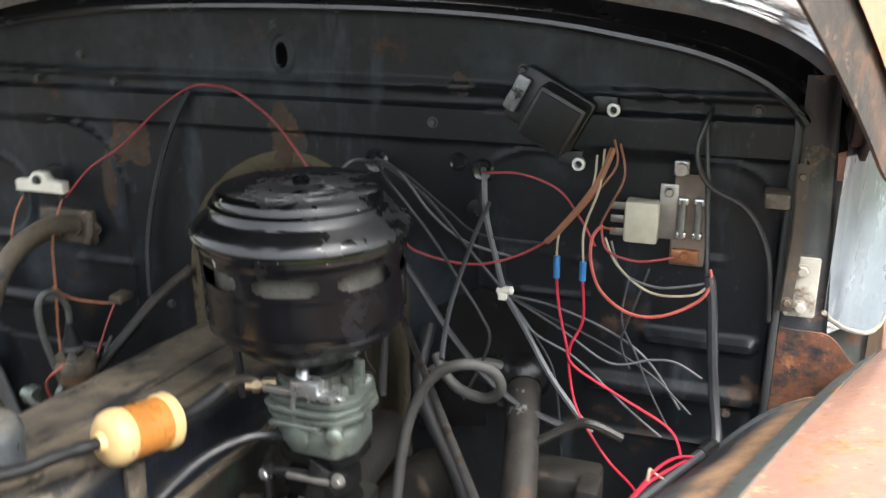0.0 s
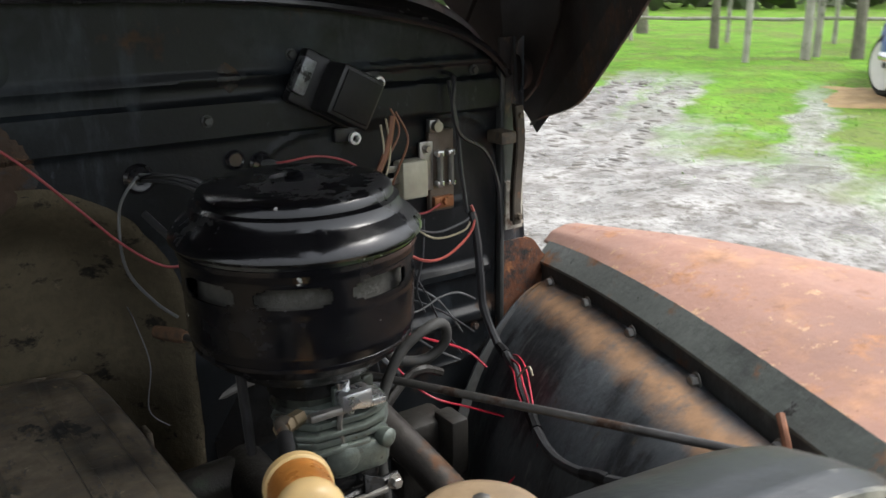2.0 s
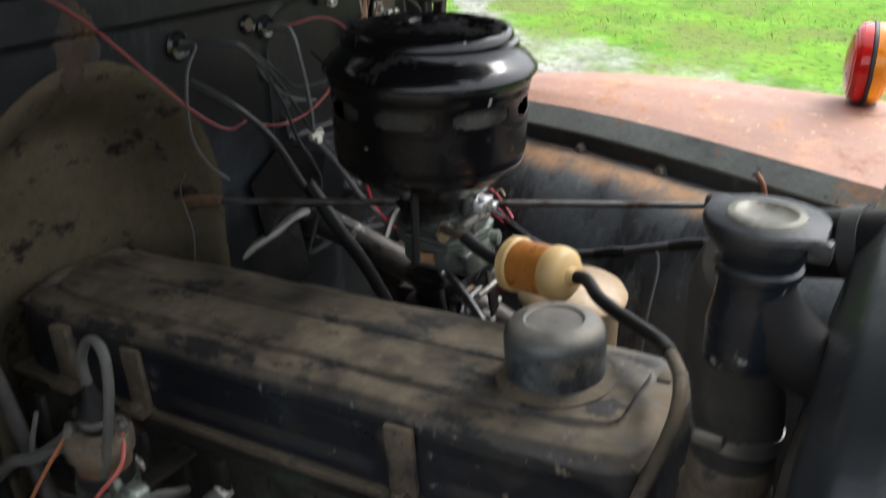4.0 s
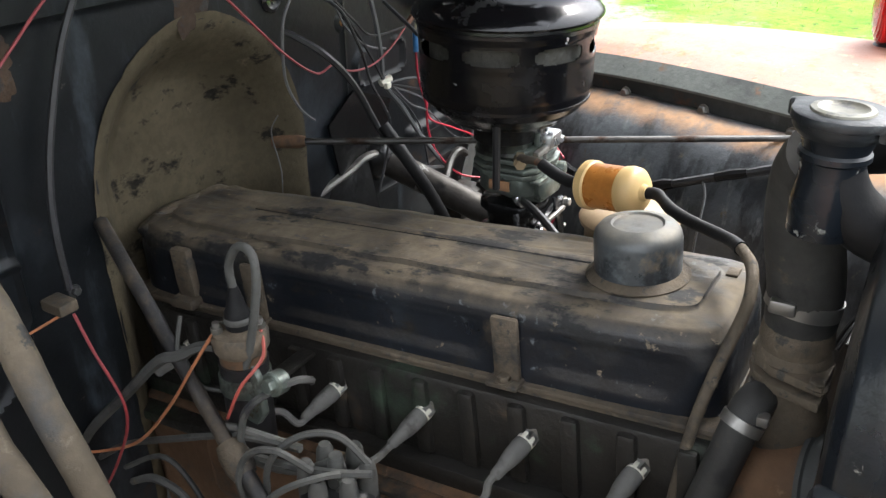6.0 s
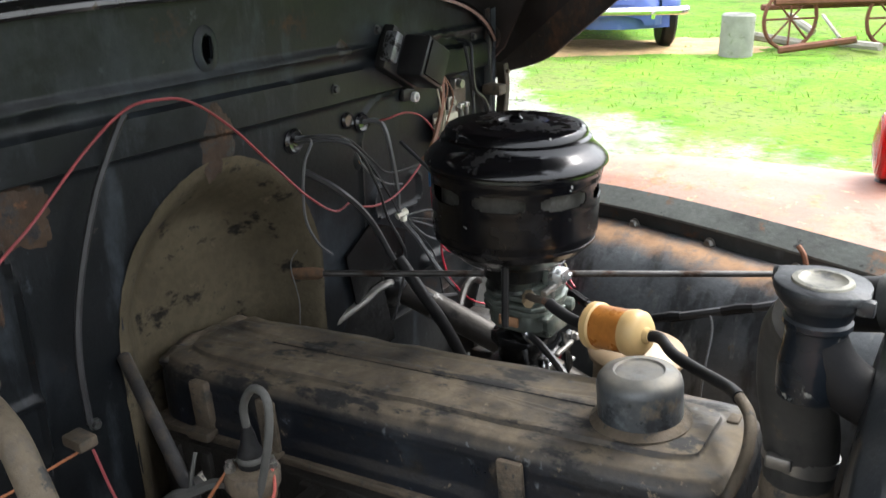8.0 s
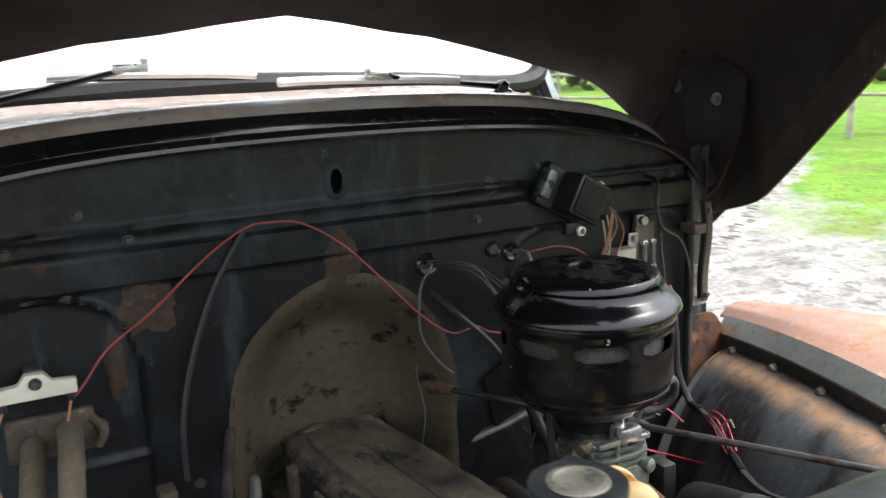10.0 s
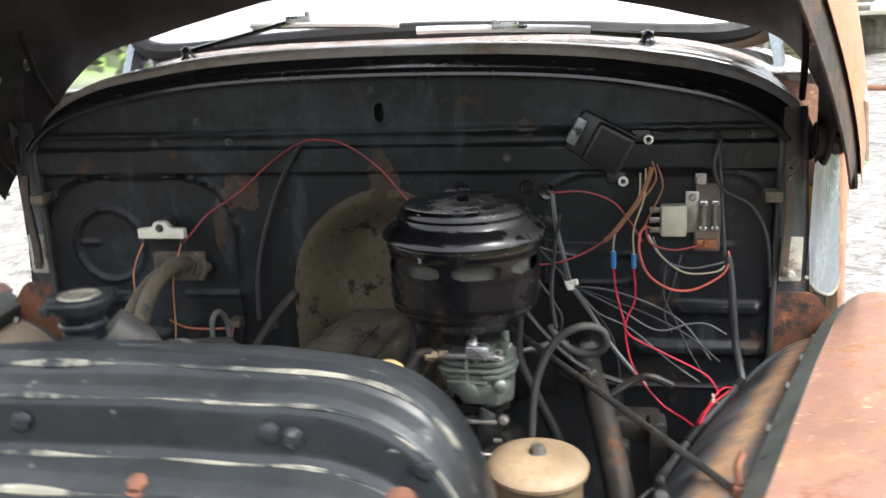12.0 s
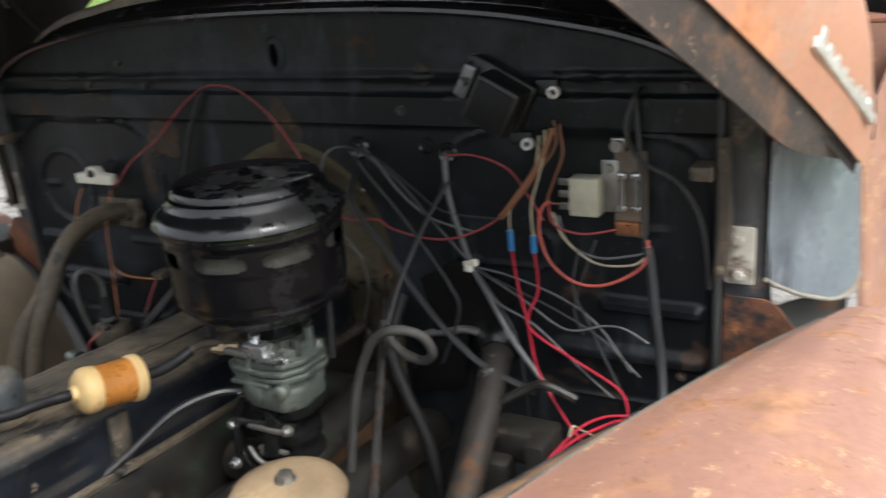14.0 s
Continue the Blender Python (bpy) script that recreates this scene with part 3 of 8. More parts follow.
# toe board and tunnel below the firewall
part("toe_board", sheet(lambda u, v: (-0.9 + 1.8 * u, 0.02 + 0.35 * v, 0.36 - 0.12 * v), 8, 4, 0.004, (0, 0, -1)), M_FIREWALL, firewall)


def cowl_w(y):
    return 0.729 + 0.066 * min((y + 0.012) / 0.10, 1.0) + 0.19 * max(y - 0.09, 0)


COWL = [(-0.012, 0.0), (-0.005, 0.006), (0.008, 0.006), (0.018, 0.000), (0.046, 0.010), (0.066, 0.026), (0.076, 0.038), (0.090, 0.045), (0.110, 0.048), (0.150, 0.047), (0.166, 0.042), (0.180, 0.044), (0.200, 0.050), (0.240, 0.053), (0.30, 0.054), (0.36, 0.058), (0.43, 0.067)]


def cowl_point(u, v, k0=0, k1=len(COWL) - 1):
    q = k0 + (k1 - k0) * v
    i = min(int(q), len(COWL) - 2)
    f = q - i
    y = COWL[i][0] * (1 - f) + COWL[i + 1][0] * f
    lift = COWL[i][1] * (1 - f) + COWL[i + 1][1] * f
    a = -1 + 2 * u
    a = math.copysign(1 - (1 - abs(a)) ** 2.2, a)
    w = cowl_w(y)
    bow = 0.07 * a * a
    return (a * w, y + bow * 0.4, fw_top(a * w, w, lift, 0.017 * (1 - ss(0.10, 0.24, y))))


cowl = thing("cowl", "faded pinkish-grey cowl panel with stepped ribs below the windscreen", "cowl", (0, 0, 1.14), kind="structure")
part("gutter", sheet(lambda u, v: cowl_point(u, v, 0, 5), 90, 15, 0.003), M_BLACKGLOSS, cowl, "glossy black cowl gutter")
part("top_panel", sheet(lambda u, v: cowl_point(u, v, 5, 16), 90, 44, 0.003), M_COWL, cowl)
seal_line = [(a * FW, -0.016, fw_top(a * FW) - 0.003) for a in [math.copysign(1 - (1 - abs(-1 + i / 20)) ** 2.2, -1 + i / 20) for i in range(41)]]
solo("hood_seal", tube(seal_line, 0.007, 8, 3), M_BLACKGLOSS, "black rubber hood seal along the firewall edge", "seal", kind="structure")

# windscreen
WS_Y, WS_Z0 = 0.45, 1.402


def ws_outline(a, grow=0.0):
    """Rounded screen outline, by angle."""
    c, s = math.cos(a), math.sin(a)
    n = 7.0
    x = math.copysign(abs(c) ** (2 / n), c) * (0.775 + grow)
    z = math.copysign(abs(s) ** (2 / n), s) * (0.23 + grow)
    return x, z


def ws_at(x, z):
    return (x, WS_Y + 0.09 * (x / 0.7) ** 2 + 0.42 * (z + 0.23), WS_Z0 + 0.23 + z - 0.045 * (x / 0.7) ** 2)


windscreen = thing("window_1", "one-piece windscreen whitened for reflected sky, in a black rubber surround", "windscreen", (0, WS_Y, WS_Z0), kind="structure")
# pale base colour stands in for the bright sky mirrored in the screen
mg = bpy.data.materials.new("sky_white_glass")
mg.use_nodes = True
_g = mg.node_tree.nodes["Principled BSDF"]
_g.inputs["Base Color"].default_value = (0.86, 0.90, 0.91, 1)
_g.inputs["Roughness"].default_value = 0.22
_g.inputs["Transmission Weight"].default_value = 0.25
_g.inputs["IOR"].default_value = 1.5
part("pane", sheet(lambda u, v: ws_at(*[q * max(v, 0.001) for q in ws_outline(2 * math.pi * u)]), 96, 12, 0.006), mg, windscreen)
part("rubber_frame", tube([ws_at(*ws_outline(2 * math.pi * i / 96, 0.013)) for i in range(97)], 0.024, 8, 2), M_RUBBER, windscreen, "black rubber screen surround")
# screen surround and roof of the cab
part("screen_surround", sheet(lambda u, v: (lambda p: (p[0] * (1 + 0.06 * v), p[1] + 0.02 * v + 0.10 * v * abs(p[0]), p[2] + 0.09 * v * (1 if p[2] > 1.55 else -0.25)))(ws_at(*ws_outline(2 * math.pi * u, 0.028))), 96, 6, 0.004), M_COWL, windscreen)
WIPERS = (((-0.511, 0.313, 1.344), (-0.231, 0.262, 1.426), (-0.352, 0.296, 1.418), (-0.020, 0.294, 1.408)), ((0.499, 0.323, 1.344), (0.208, 0.284, 1.396), (0.019, 0.293, 1.393), (0.383, 0.292, 1.382)))
for pv, tip, b0, b1 in WIPERS:
    pv, tip, b0, b1 = Vector(pv), Vector(tip), Vector(b0), Vector(b1)
    wiper = thing("wiper", "chromed windscreen wiper with a dark arm and pivot on the cowl", "wiper", pv, "wipers")
    part("pivot", lathe([(0.020, -0.02), (0.020, 0.008), (0.013, 0.016), (0.013, 0.030), (0.004, 0.036)], 16, aim(pv, (0, -0.45, 1))), M_BLACKGLOSS, wiper)
    part("pivot_nut", lathe([(0.009, 0), (0.009, 0.006), (0.004, 0.010)], 10, aim(pv + Vector((0.004, -0.018, 0.008)), (0.1, -1, 0.3))), M_ZINC, wiper, "bright nut")
    part("arm", tube([pv + Vector((0, 0, 0.022)), pv.lerp(tip, 0.25) + Vector((0, 0, 0.016)), pv.lerp(tip, 0.6) + Vector((0, 0, 0.008)), tip], lambda t: 0.0075 - 0.0025 * t, 6), M_BLACKGLOSS, wiper, "black tapered arm")
    part("clip", join(box(tip, (0.055, 0.012, 0.014), 0.003), box(tip + Vector((0.022 if tip[0] < 0 else -0.022, 0, 0.010)), (0.012, 0.010, 0.010), 0.002)), M_ZINC, wiper, "bright steel clip")
    # chrome rail given a pale matt base in place of its sky reflection
    part("blade", tube([b0, b0.lerp(b1, 0.25) + Vector((0, 0, 0.003)), b0.lerp(b1, 0.75) + Vector((0, 0, 0.003)), b1], 0.0080, 8), M_PALEMETAL, wiper, "chrome blade rail painted sky-white")
    part("rubber", tube([b0 + Vector((0, 0.008, -0.006)), b0.lerp(b1, 0.5) + Vector((0, 0.008, -0.005)), b1 + Vector((0, 0.008, -0.006))], 0.004, 5), M_RUBBER, wiper, "black wiper rubber")


def along(pts, u):
    q = u * (len(pts) - 1)
    i = min(int(q), len(pts) - 2)
    f = q - i
    return [a * (1 - f) + b * f for a, b in zip(pts[i], pts[i + 1])]


# plan of the pillar from the firewall's edge outward, with the height of its rounded lower edge
PILLAR = [(0.768, 0.010, 0.940), (0.776, 0.030, 0.925), (0.786, 0.052, 0.912), (0.797, 0.074, 0.898), (0.808, 0.096, 0.886), (0.820, 0.118, 0.876), (0.833, 0.140, 0.866), (0.846, 0.160, 0.862), (0.858, 0.178, 0.868), (0.868, 0.196, 0.892)]
RETURN = [(0.712, 0.002, 0.875), (0.730, 0.003, 0.875), (0.745, 0.006, 0.875), (0.756, 0.014, 0.875), (0.764, 0.016, 0.875), (0.769, 0.012, 0.875)]


def pillar_at(u, v, line):
    x, y, z0 = along(line, u)
    z = z0 + (1.245 - 1.2 * max(x - 0.768, 0.0) - z0) * v
    return (x + 0.07 * (1.0 - z) * u, y, z)


CAB = [(0.868, 0.196), (0.874, 0.198), (0.882, 0.210), (0.896, 0.250), (0.913, 0.31), (0.935, 0.40), (0.953, 0.50), (0.972, 0.9), (0.985, 1.6)]


def cab_side(u, v):
    x, y = along(CAB, u)
    z = 0.42 + (0.77 + 0.06 * math.exp(-(y - 0.12) / 0.6) - 0.11 * (1 - ss(0.20, 0.31, y))) * v
    return (x + 0.07 * (1.0 - z) * (1 - ss(0.20, 0.32, y)), y, z)


def cab_shoulder(u, v):
    """Rounds over from the top of the side into the cowl and the window sill."""
    x, y, z = cab_side(0.49 + 0.51 * u, 1.0)
    top = 1.284 + 0.014 * ss(0.5, 1.2, y)
    a = min(v / 0.6, 1.0) * math.pi / 2
    inward = max(v - 0.6, 0.0) / 0.4 * (x - 0.075 - 0.755 - 0.10 * ss(0.5, 0.7, y))
    return (x - 0.075 * (1 - math.cos(a)) - inward, y, z + (top - z) * math.sin(a) - 0.010 * math.sin(a * 2) * ss(0.2, 0.6, y))


def flip(g):
    return [Vector((-v[0], v[1], v[2])) for v in g[0]], g[1]


for side, mirror in (("east", False), ("west", True)):
    fx = flip if mirror else (lambda g: g)
    cab = thing("wall_" + side, "rust-brown and ochre cab side with a grey-blue front pillar", "cab side", (0.9 if not mirror else -0.9, 0.3, 0.42), kind="structure")
    part("pillar", fx(sheet(lambda u, v: pillar_at(u, v, PILLAR), 36, 24, 0.003, (0, 1, 0))), M_STEELBLUE, cab, "grey-blue rounded pillar face with a curved lower edge", 60)
    part("pillar_rim", fx(tube([pillar_at(k / 24, 0.0, PILLAR) for k in range(25)], 0.0035, 7, 2)), M_RIM, cab, "pale chipped lower rim")
    part("pillar_return", fx(sheet(lambda u, v: pillar_at(u, v, RETURN), 16, 24, 0.004, (0, 1, 0))), M_RETURN, cab, "dark stained inner pillar face", 50)
    part("front_edge", fx(sheet(lambda u, v: cab_side(u * 0.5, v), 24, 20, 0.004, (-1, 0, 0))), M_RUSTPAINT, cab, "rust-brown rolled front edge", 50)
    part("side_skin", fx(sheet(lambda u, v: cab_side(0.5 + u * 0.5, v), 24, 20, 0.004, (-1, 0, 0))), M_COWL if mirror else M_YELLOW, cab, "pale faded paint" if mirror else "ochre yellow paint over rust", 50)
    part("front_corner", fx(sheet(lambda u, v: (0.735 + 0.176 * u, 0.306, 1.05 + 0.225 * v - 0.03 * u * v), 6, 8, 0.003, (0, 1, 0))), M_RUSTPAINT, cab, "faded pinkish inner corner below the shoulder")
    part("door_pull", fx(join(tube([(0.97, 1.36, 1.170), (1.015, 1.345, 1.166), (1.05, 1.31, 1.176), (1.048, 1.29, 1.186), (1.0, 1.30, 1.182), (0.97, 1.31, 1.178)], 0.013, 8))), M_OFFWHITE, cab, "white door handle")
    part("shoulder", fx(sheet(cab_shoulder, 48, 20, 0.004, (0, 0, -1))), M_COWL, cab, "pinkish-grey shoulder below the window", 50)
    part("door_seam", fx(tube([(0.960, 0.53, 0.45), (0.960, 0.53, 1.21), (0.945, 0.53, 1.245)], 0.004, 6)), M_OFFWHITE, cab, "pale worn door edge")
    part("door_hinge", fx(join(box((0.978, 0.70, 1.02), (0.03, 0.10, 0.05), 0.006), tube([(0.993, 0.66, 0.97), (0.993, 0.66, 1.07)], 0.012, 10))), M_FLANGE, cab)
    part("door_hinge", fx(join(box((0.978, 0.70, 0.66), (0.03, 0.10, 0.05), 0.006), tube([(0.993, 0.66, 0.61), (0.993, 0.66, 0.71)], 0.012, 10))), M_FLANGE, cab)
    part("a_pillar", fx(sheet(lambda u, v: (0.815 + 0.035 * u - 0.08 * v, 0.52 + 0.14 * u + 0.25 * v, 1.27 + 0.58 * v), 6, 12, 0.02, (-1, 0, 0))), M_STEELBLUE, cab)
    # inner bracket plate beside the firewall
    part("side_flange", fx(box((0.708, -0.006, 0.98), (0.010, 0.016, 0.46), 0.004)), M_FLANGE, cab)
    part("mount_plate", fx(join(box((0.736, -0.005, 0.977), (0.038, 0.008, 0.082), 0.004), hexbolt((0.734, -0.009, 1.000), (0, -1, 0), 0.007), hexbolt((0.736, -0.009, 0.951), (0, -1, 0), 0.007))), M_OFFWHITE, cab, "dirty white plate with two bolts")
    part("lower_gusset", fx(sheet(lambda u, v: (0.70 + 0.15 * u, 0.004 - 0.006 * math.sin(math.pi * u), 0.72 + (0.195 - 0.040 * ss(0.45, 0.8, u) + 0.006 * noise.noise((u * 6, 0, 3))) * v), 24, 10, 0.004, (0, 1, 0))), M_GUSSET, cab, "rusted corner gusset")
    part("kick_panel", fx(sheet(lambda u, v: (0.71 + 0.150 * u, 0.03 + 0.19 * u, 0.42 + 0.44 * v), 8, 8, 0.004, (0, 1, 0))), M_FLANGE, cab)
    part("catch", fx(box((0.692, -0.030, 1.098), (0.030, 0.040, 0.020), 0.004)), M_DUSTSTEEL, cab)

roof = solo("ceiling", sheet(lambda u, v: (-0.85 + 1.7 * u, 0.62 + 1.0 * v, 1.90 - 0.06 * (2 * u - 1) ** 2), 20, 10, 0.01), M_COWL, "faded cab roof panel", "roof", kind="structure")
cabback = thing("wall_back", "dark cab back with a wide rear window over a bench seat", "cab interior", (0, 1.65, 0.42), kind="structure")
part("lower_wall", box((0, 1.65, 0.88), (1.95, 0.04, 0.92), 0.02), M_SATIN, cabback)
part("header", box((0, 1.65, 1.88), (1.7, 0.04, 0.10), 0.02), M_SATIN, cabback)
for sx in (-1, 1):
    part("corner", box((sx * 0.86, 1.65, 1.6), (0.16, 0.04, 0.55), 0.02), M_SATIN, cabback)
part("bench_seat", box((0, 1.35, 0.95), (1.4, 0.22, 0.5), 0.06), M_SATIN, cabback)


# ---- hood, raised on its hinges ----
HA = radians(36)
HC = Vector((0, 0.09, 1.08))
HF, HU = Vector((0, -math.cos(HA), math.sin(HA))), Vector((0, math.sin(HA), math.cos(HA)))
# section of the hood: share of the half width, height over the lower edge, how far the rear edge is set forward
PROFILE = [(0.0, 0.378, 0.184), (0.12, 0.384, 0.160), (0.24, 0.389, 0.131), (0.36, 0.404, 0.098), (0.47, 0.408, 0.066), (0.62, 0.413, 0.020), (0.735, 0.411, -0.016), (0.80, 0.401, -0.024),
           (0.85, 0.388, -0.032), (0.882, 0.372, -0.040), (0.908, 0.348, -0.046), (0.935, 0.300, -0.042), (0.962, 0.22, -0.040), (0.990, 0.12, -0.032), (1.0, 0.05, -0.014), (1.0, 0.0, 0.0)]


def hood_edge(s):
    return 0.872 - 0.265 * s - 0.14 * s * s


def hood_at(a, s, inset=0.0):
    """a from -1 to 1 round the section; s metres forward of the rear edge."""
    q = abs(a) * (len(PROFILE) - 1)
    i = min(int(q), len(PROFILE) - 2)
    f = q - i
    xr, h, s0 = [PROFILE[i][k] * (1 - f) + PROFILE[i + 1][k] * f for k in range(3)]
    s = s + s0 * max(1 - s / 1.2, 0.0)
    w = hood_edge(s) - inset + 0.036 * math.sin(math.pi * min(h / 0.34, 1.0)) * ss(-0.06, 0.12, s)
    rise = 1 + 0.10 * math.sin(min(max(s, 0) / 1.2, 1) * math.pi)
    # the unseen front runs long and droops, added to shade the upper firewall
    drop = 0.55 * max(s - 0.95, 0) ** 1.6
    return HC + HF * s + HU * (h * rise - drop - inset) + Vector((math.copysign(xr, a) * w, 0, 0))


hood = thing("hood", "raised rusty truck hood, dark brown inside, faded red outside", "hood", (0, 0.09, 1.08))
part("skin", sheet(lambda u, v: hood_at(-1 + 2 * u, 1.55 * v), 110, 48), M_HOODOUT, hood, "sun-faded rust-red outer skin", 50)
part("inner_skin", sheet(lambda u, v: hood_at(-1 + 2 * u, 1.55 * v, 0.012), 110, 48), M_HOODIN, hood, "dark brown underside", 50)
for sx in (-1, 1):
    part("edge_flange", sheet(lambda u, v: (lambda s: HC + HF * s + HU * (0.006 - 0.062 * u * ss(-0.03, 0.22, s)) + Vector((sx * (hood_edge(s) - 0.006 - 0.014 * u), 0, 0)))(1.2 * v), 3, 40, 0.004), M_HOODEDGE, hood, "turned-in rusty lower flange")
    part("rear_lip", tube([hood_at(sx * (0.94 - 0.94 * i / 40), 0.004, 0.002) for i in range(41)], 0.0045, 6, 2), M_HOODIN, hood)
    hinge = part("hinge", join(
        plate([(-0.06, 1.37), (-0.05, 1.27), (0.0, 1.165), (0.03, 1.138), (0.065, 1.142), (0.085, 1.20), (0.088, 1.25), (0.095, 1.30), (0.13, 1.38), (0.05, 1.40), (-0.02, 1.40)], 0.008, Matrix(((0, 0, sx, sx * 0.785), (1, 0, 0, 0), (0, 1, 0, 0), (0, 0, 0, 1))), 0.002),
        lathe([(0.026, -0.01), (0.030, 0.004), (0.029, 0.010), (0.012, 0.016), (0.004, 0.018)], 28, aim((sx * 0.782, 0.035, 1.185), (-sx, 0, 0)))), M_HOODIN, hood, "dark hinge plate with a round pivot")
    part("hinge_link", tube([(sx * 0.792, 0.045, 1.188), (sx * 0.818, 0.095, 1.178), (sx * 0.838, 0.148, 1.150)], lambda t: 0.016 - 0.004 * t, 8), M_HOODIN, hood, "short dark link to the pillar")
    for y, z in ((0.002, 1.330), (0.108, 1.354)):
        part("bolt", hexbolt((sx * 0.777, y, z), (-sx, 0, 0), 0.009, 0.008), M_STEEL, hood)
    part("hinge_stay", tube([(sx * 0.784, 0.205, 1.240), (sx * 0.776, 0.165, 1.285), (sx * 0.764, 0.115, 1.335), (sx * 0.745, 0.06, 1.42)], 0.0065, 6), M_HOODIN, hood, "thin dark stay to the cowl corner")
    part("hinge_arm", sheet(lambda u, v: (sx * (0.710 + 0.004 * math.sin(v * 3.1) + 0.013 * min(u * 2, 1)), -0.042 + 0.004 * math.sin(v * 6) + 0.024 * max(u * 2 - 1, 0), 0.955 + 0.19 * v), 4, 14, 0.003, (-sx * 0.7, 0.7, 0)), M_STRAP, hood, "dusty brown angle-iron hinge arm")
    part("arm_bolt", hexbolt((sx * 0.717, -0.042, 0.968), (0, -1, 0), 0.005), M_DUSTSTEEL, hood)
    part("arm_bolt", hexbolt((sx * 0.717, -0.042, 1.13), (0, -1, 0), 0.005), M_DUSTSTEEL, hood)
emblem = thing("hood_emblem", "cast bright-metal script emblem on the hood side", "emblem", (0.87, 0.093, 1.14))
eT, eB = Vector((0.809, -0.077, 1.265)), Vector((0.869, 0.093, 1.141))
ed = (eB - eT).normalized()
en = Vector((0.93, 0.10, 0.0)).normalized()
eu = (HU - HU.dot(ed) * ed).normalized()
em = Matrix.Translation(eT + en * 0.006) @ Matrix((ed, eu, ed.cross(eu))).transposed().to_4x4()
EL = (eB - eT).length
part("base_bar", box((EL / 2, 0.0, 0.002), (EL, 0.016, 0.008), 0.003, em), M_ALU, emblem)
for i in range(8):
    hgt = 0.014 + 0.010 * ((i * 5) % 4 == 0)
    part("raised_shape", box((0.022 + i * (EL - 0.044) / 7, 0.006 + hgt / 2, 0.002), (0.017, hgt, 0.007), 0.005, em), M_ALU, emblem)


# ---- fenders ----
def strip_x(y):
    """Seam between crown and flange."""
    return 0.832 + 0.365 * y


def well_x(y):
    return 0.862 + 0.39 * y - 0.03 * y * y


def fall(y):
    """How far the fender line has dropped towards the cab."""
    return 0.045 * (min(max(y + 0.6, 0.0), 0.65) / 0.6) ** 2.2


FPROF = [(0.0, 0.935), (0.12, 0.950), (0.32, 0.964), (0.52, 0.962), (0.70, 0.938), (0.85, 0.880), (0.95, 0.79), (1.0, 0.62)]


def fender_at(u, v):
    y = 0.045 - 1.41 * v
    q = u * (len(FPROF) - 1)
    i = min(int(q), len(FPROF) - 2)
    f = q - i
    a = FPROF[i][0] * (1 - f) + FPROF[i + 1][0] * f
    z = FPROF[i][1] * (1 - f) + FPROF[i + 1][1] * f
    xo = 1.0 + 0.195 * ss(0.05, -0.75, y)
    x = strip_x(y) + (xo - strip_x(y)) * a
    z -= fall(y)
    z += ss(-0.35, 0.02, y) * (-0.007 * ss(0.1, 0.35, a) + 0.042 * ss(0.66, 0.88, a))
    z -= 0.55 * max(-y - 0.92, 0) ** 1.6
    return (x, y, z)


def well_at(u, v):
    """Crown and side of the wheelhouse; u from the flange inward, v from the firewall forward."""
    y = -0.03 - 1.0 * v
    a = u * math.pi * 0.5
    zt = 0.882 - fall(y)
    return (well_x(y) - 0.040 - 0.245 * math.sin(a), y - 0.03 * math.sin(a), zt - 0.42 * (1 - math.cos(a)) + 0.004 * noise.noise((u * 4, v * 9, 0)))


def fender_set(mirror):
    fx = flip if mirror else (lambda g: g)
    s = -1 if mirror else 1
    fender = thing("fender", "rusty red front fender with a dark bolted inner flange", "fender", (s * 0.85, -0.6, 0.62), "front fenders")
    part("outer_skin", fx(sheet(fender_at, 42, 60, 0.003, (0, 0, -1))), M_RUSTPAINT, fender, "faded rust-red crown", 60)

    def strip(u, v):
        y = 0.02 - 1.15 * v
        x1 = strip_x(y)
        return (x1 - 0.031 * u, y, fender_at(0, (0.045 - y) / 1.41)[2] + 0.003 - 0.028 * u)
    part("top_flange", fx(sheet(strip, 6, 50, 0.004, (0, 0, -1))), M_TOPFLANGE, fender, "blue-grey and rust stained top flange")

    def inner(u, v):
        y = 0.02 - 1.15 * v
        x1 = strip_x(y) - 0.0305
        z1 = fender_at(0, (0.045 - y) / 1.41)[2] - 0.0245
        return (x1 + 0.004 * math.sin(3 * u), y, z1 - 0.050 * u)
    part("inner_flange", fx(sheet(inner, 6, 50, 0.004, (1, 0, 0))), M_FLANGE, fender, "near-black upright flange")
    for y in (-0.06, -0.20, -0.337, -0.49, -0.64, -0.80):
        part("bolt", fx(hexbolt((strip_x(y) - 0.0345, y, 0.884 - fall(y)), (-1, 0.35, 0), 0.008, 0.008)), M_STEEL, fender)

    well = well_at
    part("wheelhouse", fx(sheet(well, 26, 40, 0.004, (0.7, 0, -0.7))), M_WELLDUST if mirror else M_WELL, fender, "rounded wheelhouse under tan dust" if mirror else "rounded wheelhouse, blue-black with an orange rust band", 60)
    part("wheelhouse_end", fx(sheet(lambda u, v: (lambda p: (p[0] + (well_x(-0.03) - 0.045 - p[0]) * v, -0.031, p[2] * (1 - v) + 0.5 * v if p[2] < 0.5 else p[2] - (p[2] - 0.5) * v))(well(u, 0)), 20, 8, 0.003, (0, 1, 0))), M_WELL, fender)
    return fender


fender_r = fender_set(False)
fender_l = fender_set(True)

lamp = thing("indicator_lamp", "double-faced orange and red indicator lamp on a black stem", "indicator lamp", (0.868, -0.722, 0.958))
lm = Matrix.Translation((0.868, -0.722, 1.026)) @ Matrix.Rotation(radians(90), 4, "X") @ Matrix.Rotation(radians(10), 4, "Y")
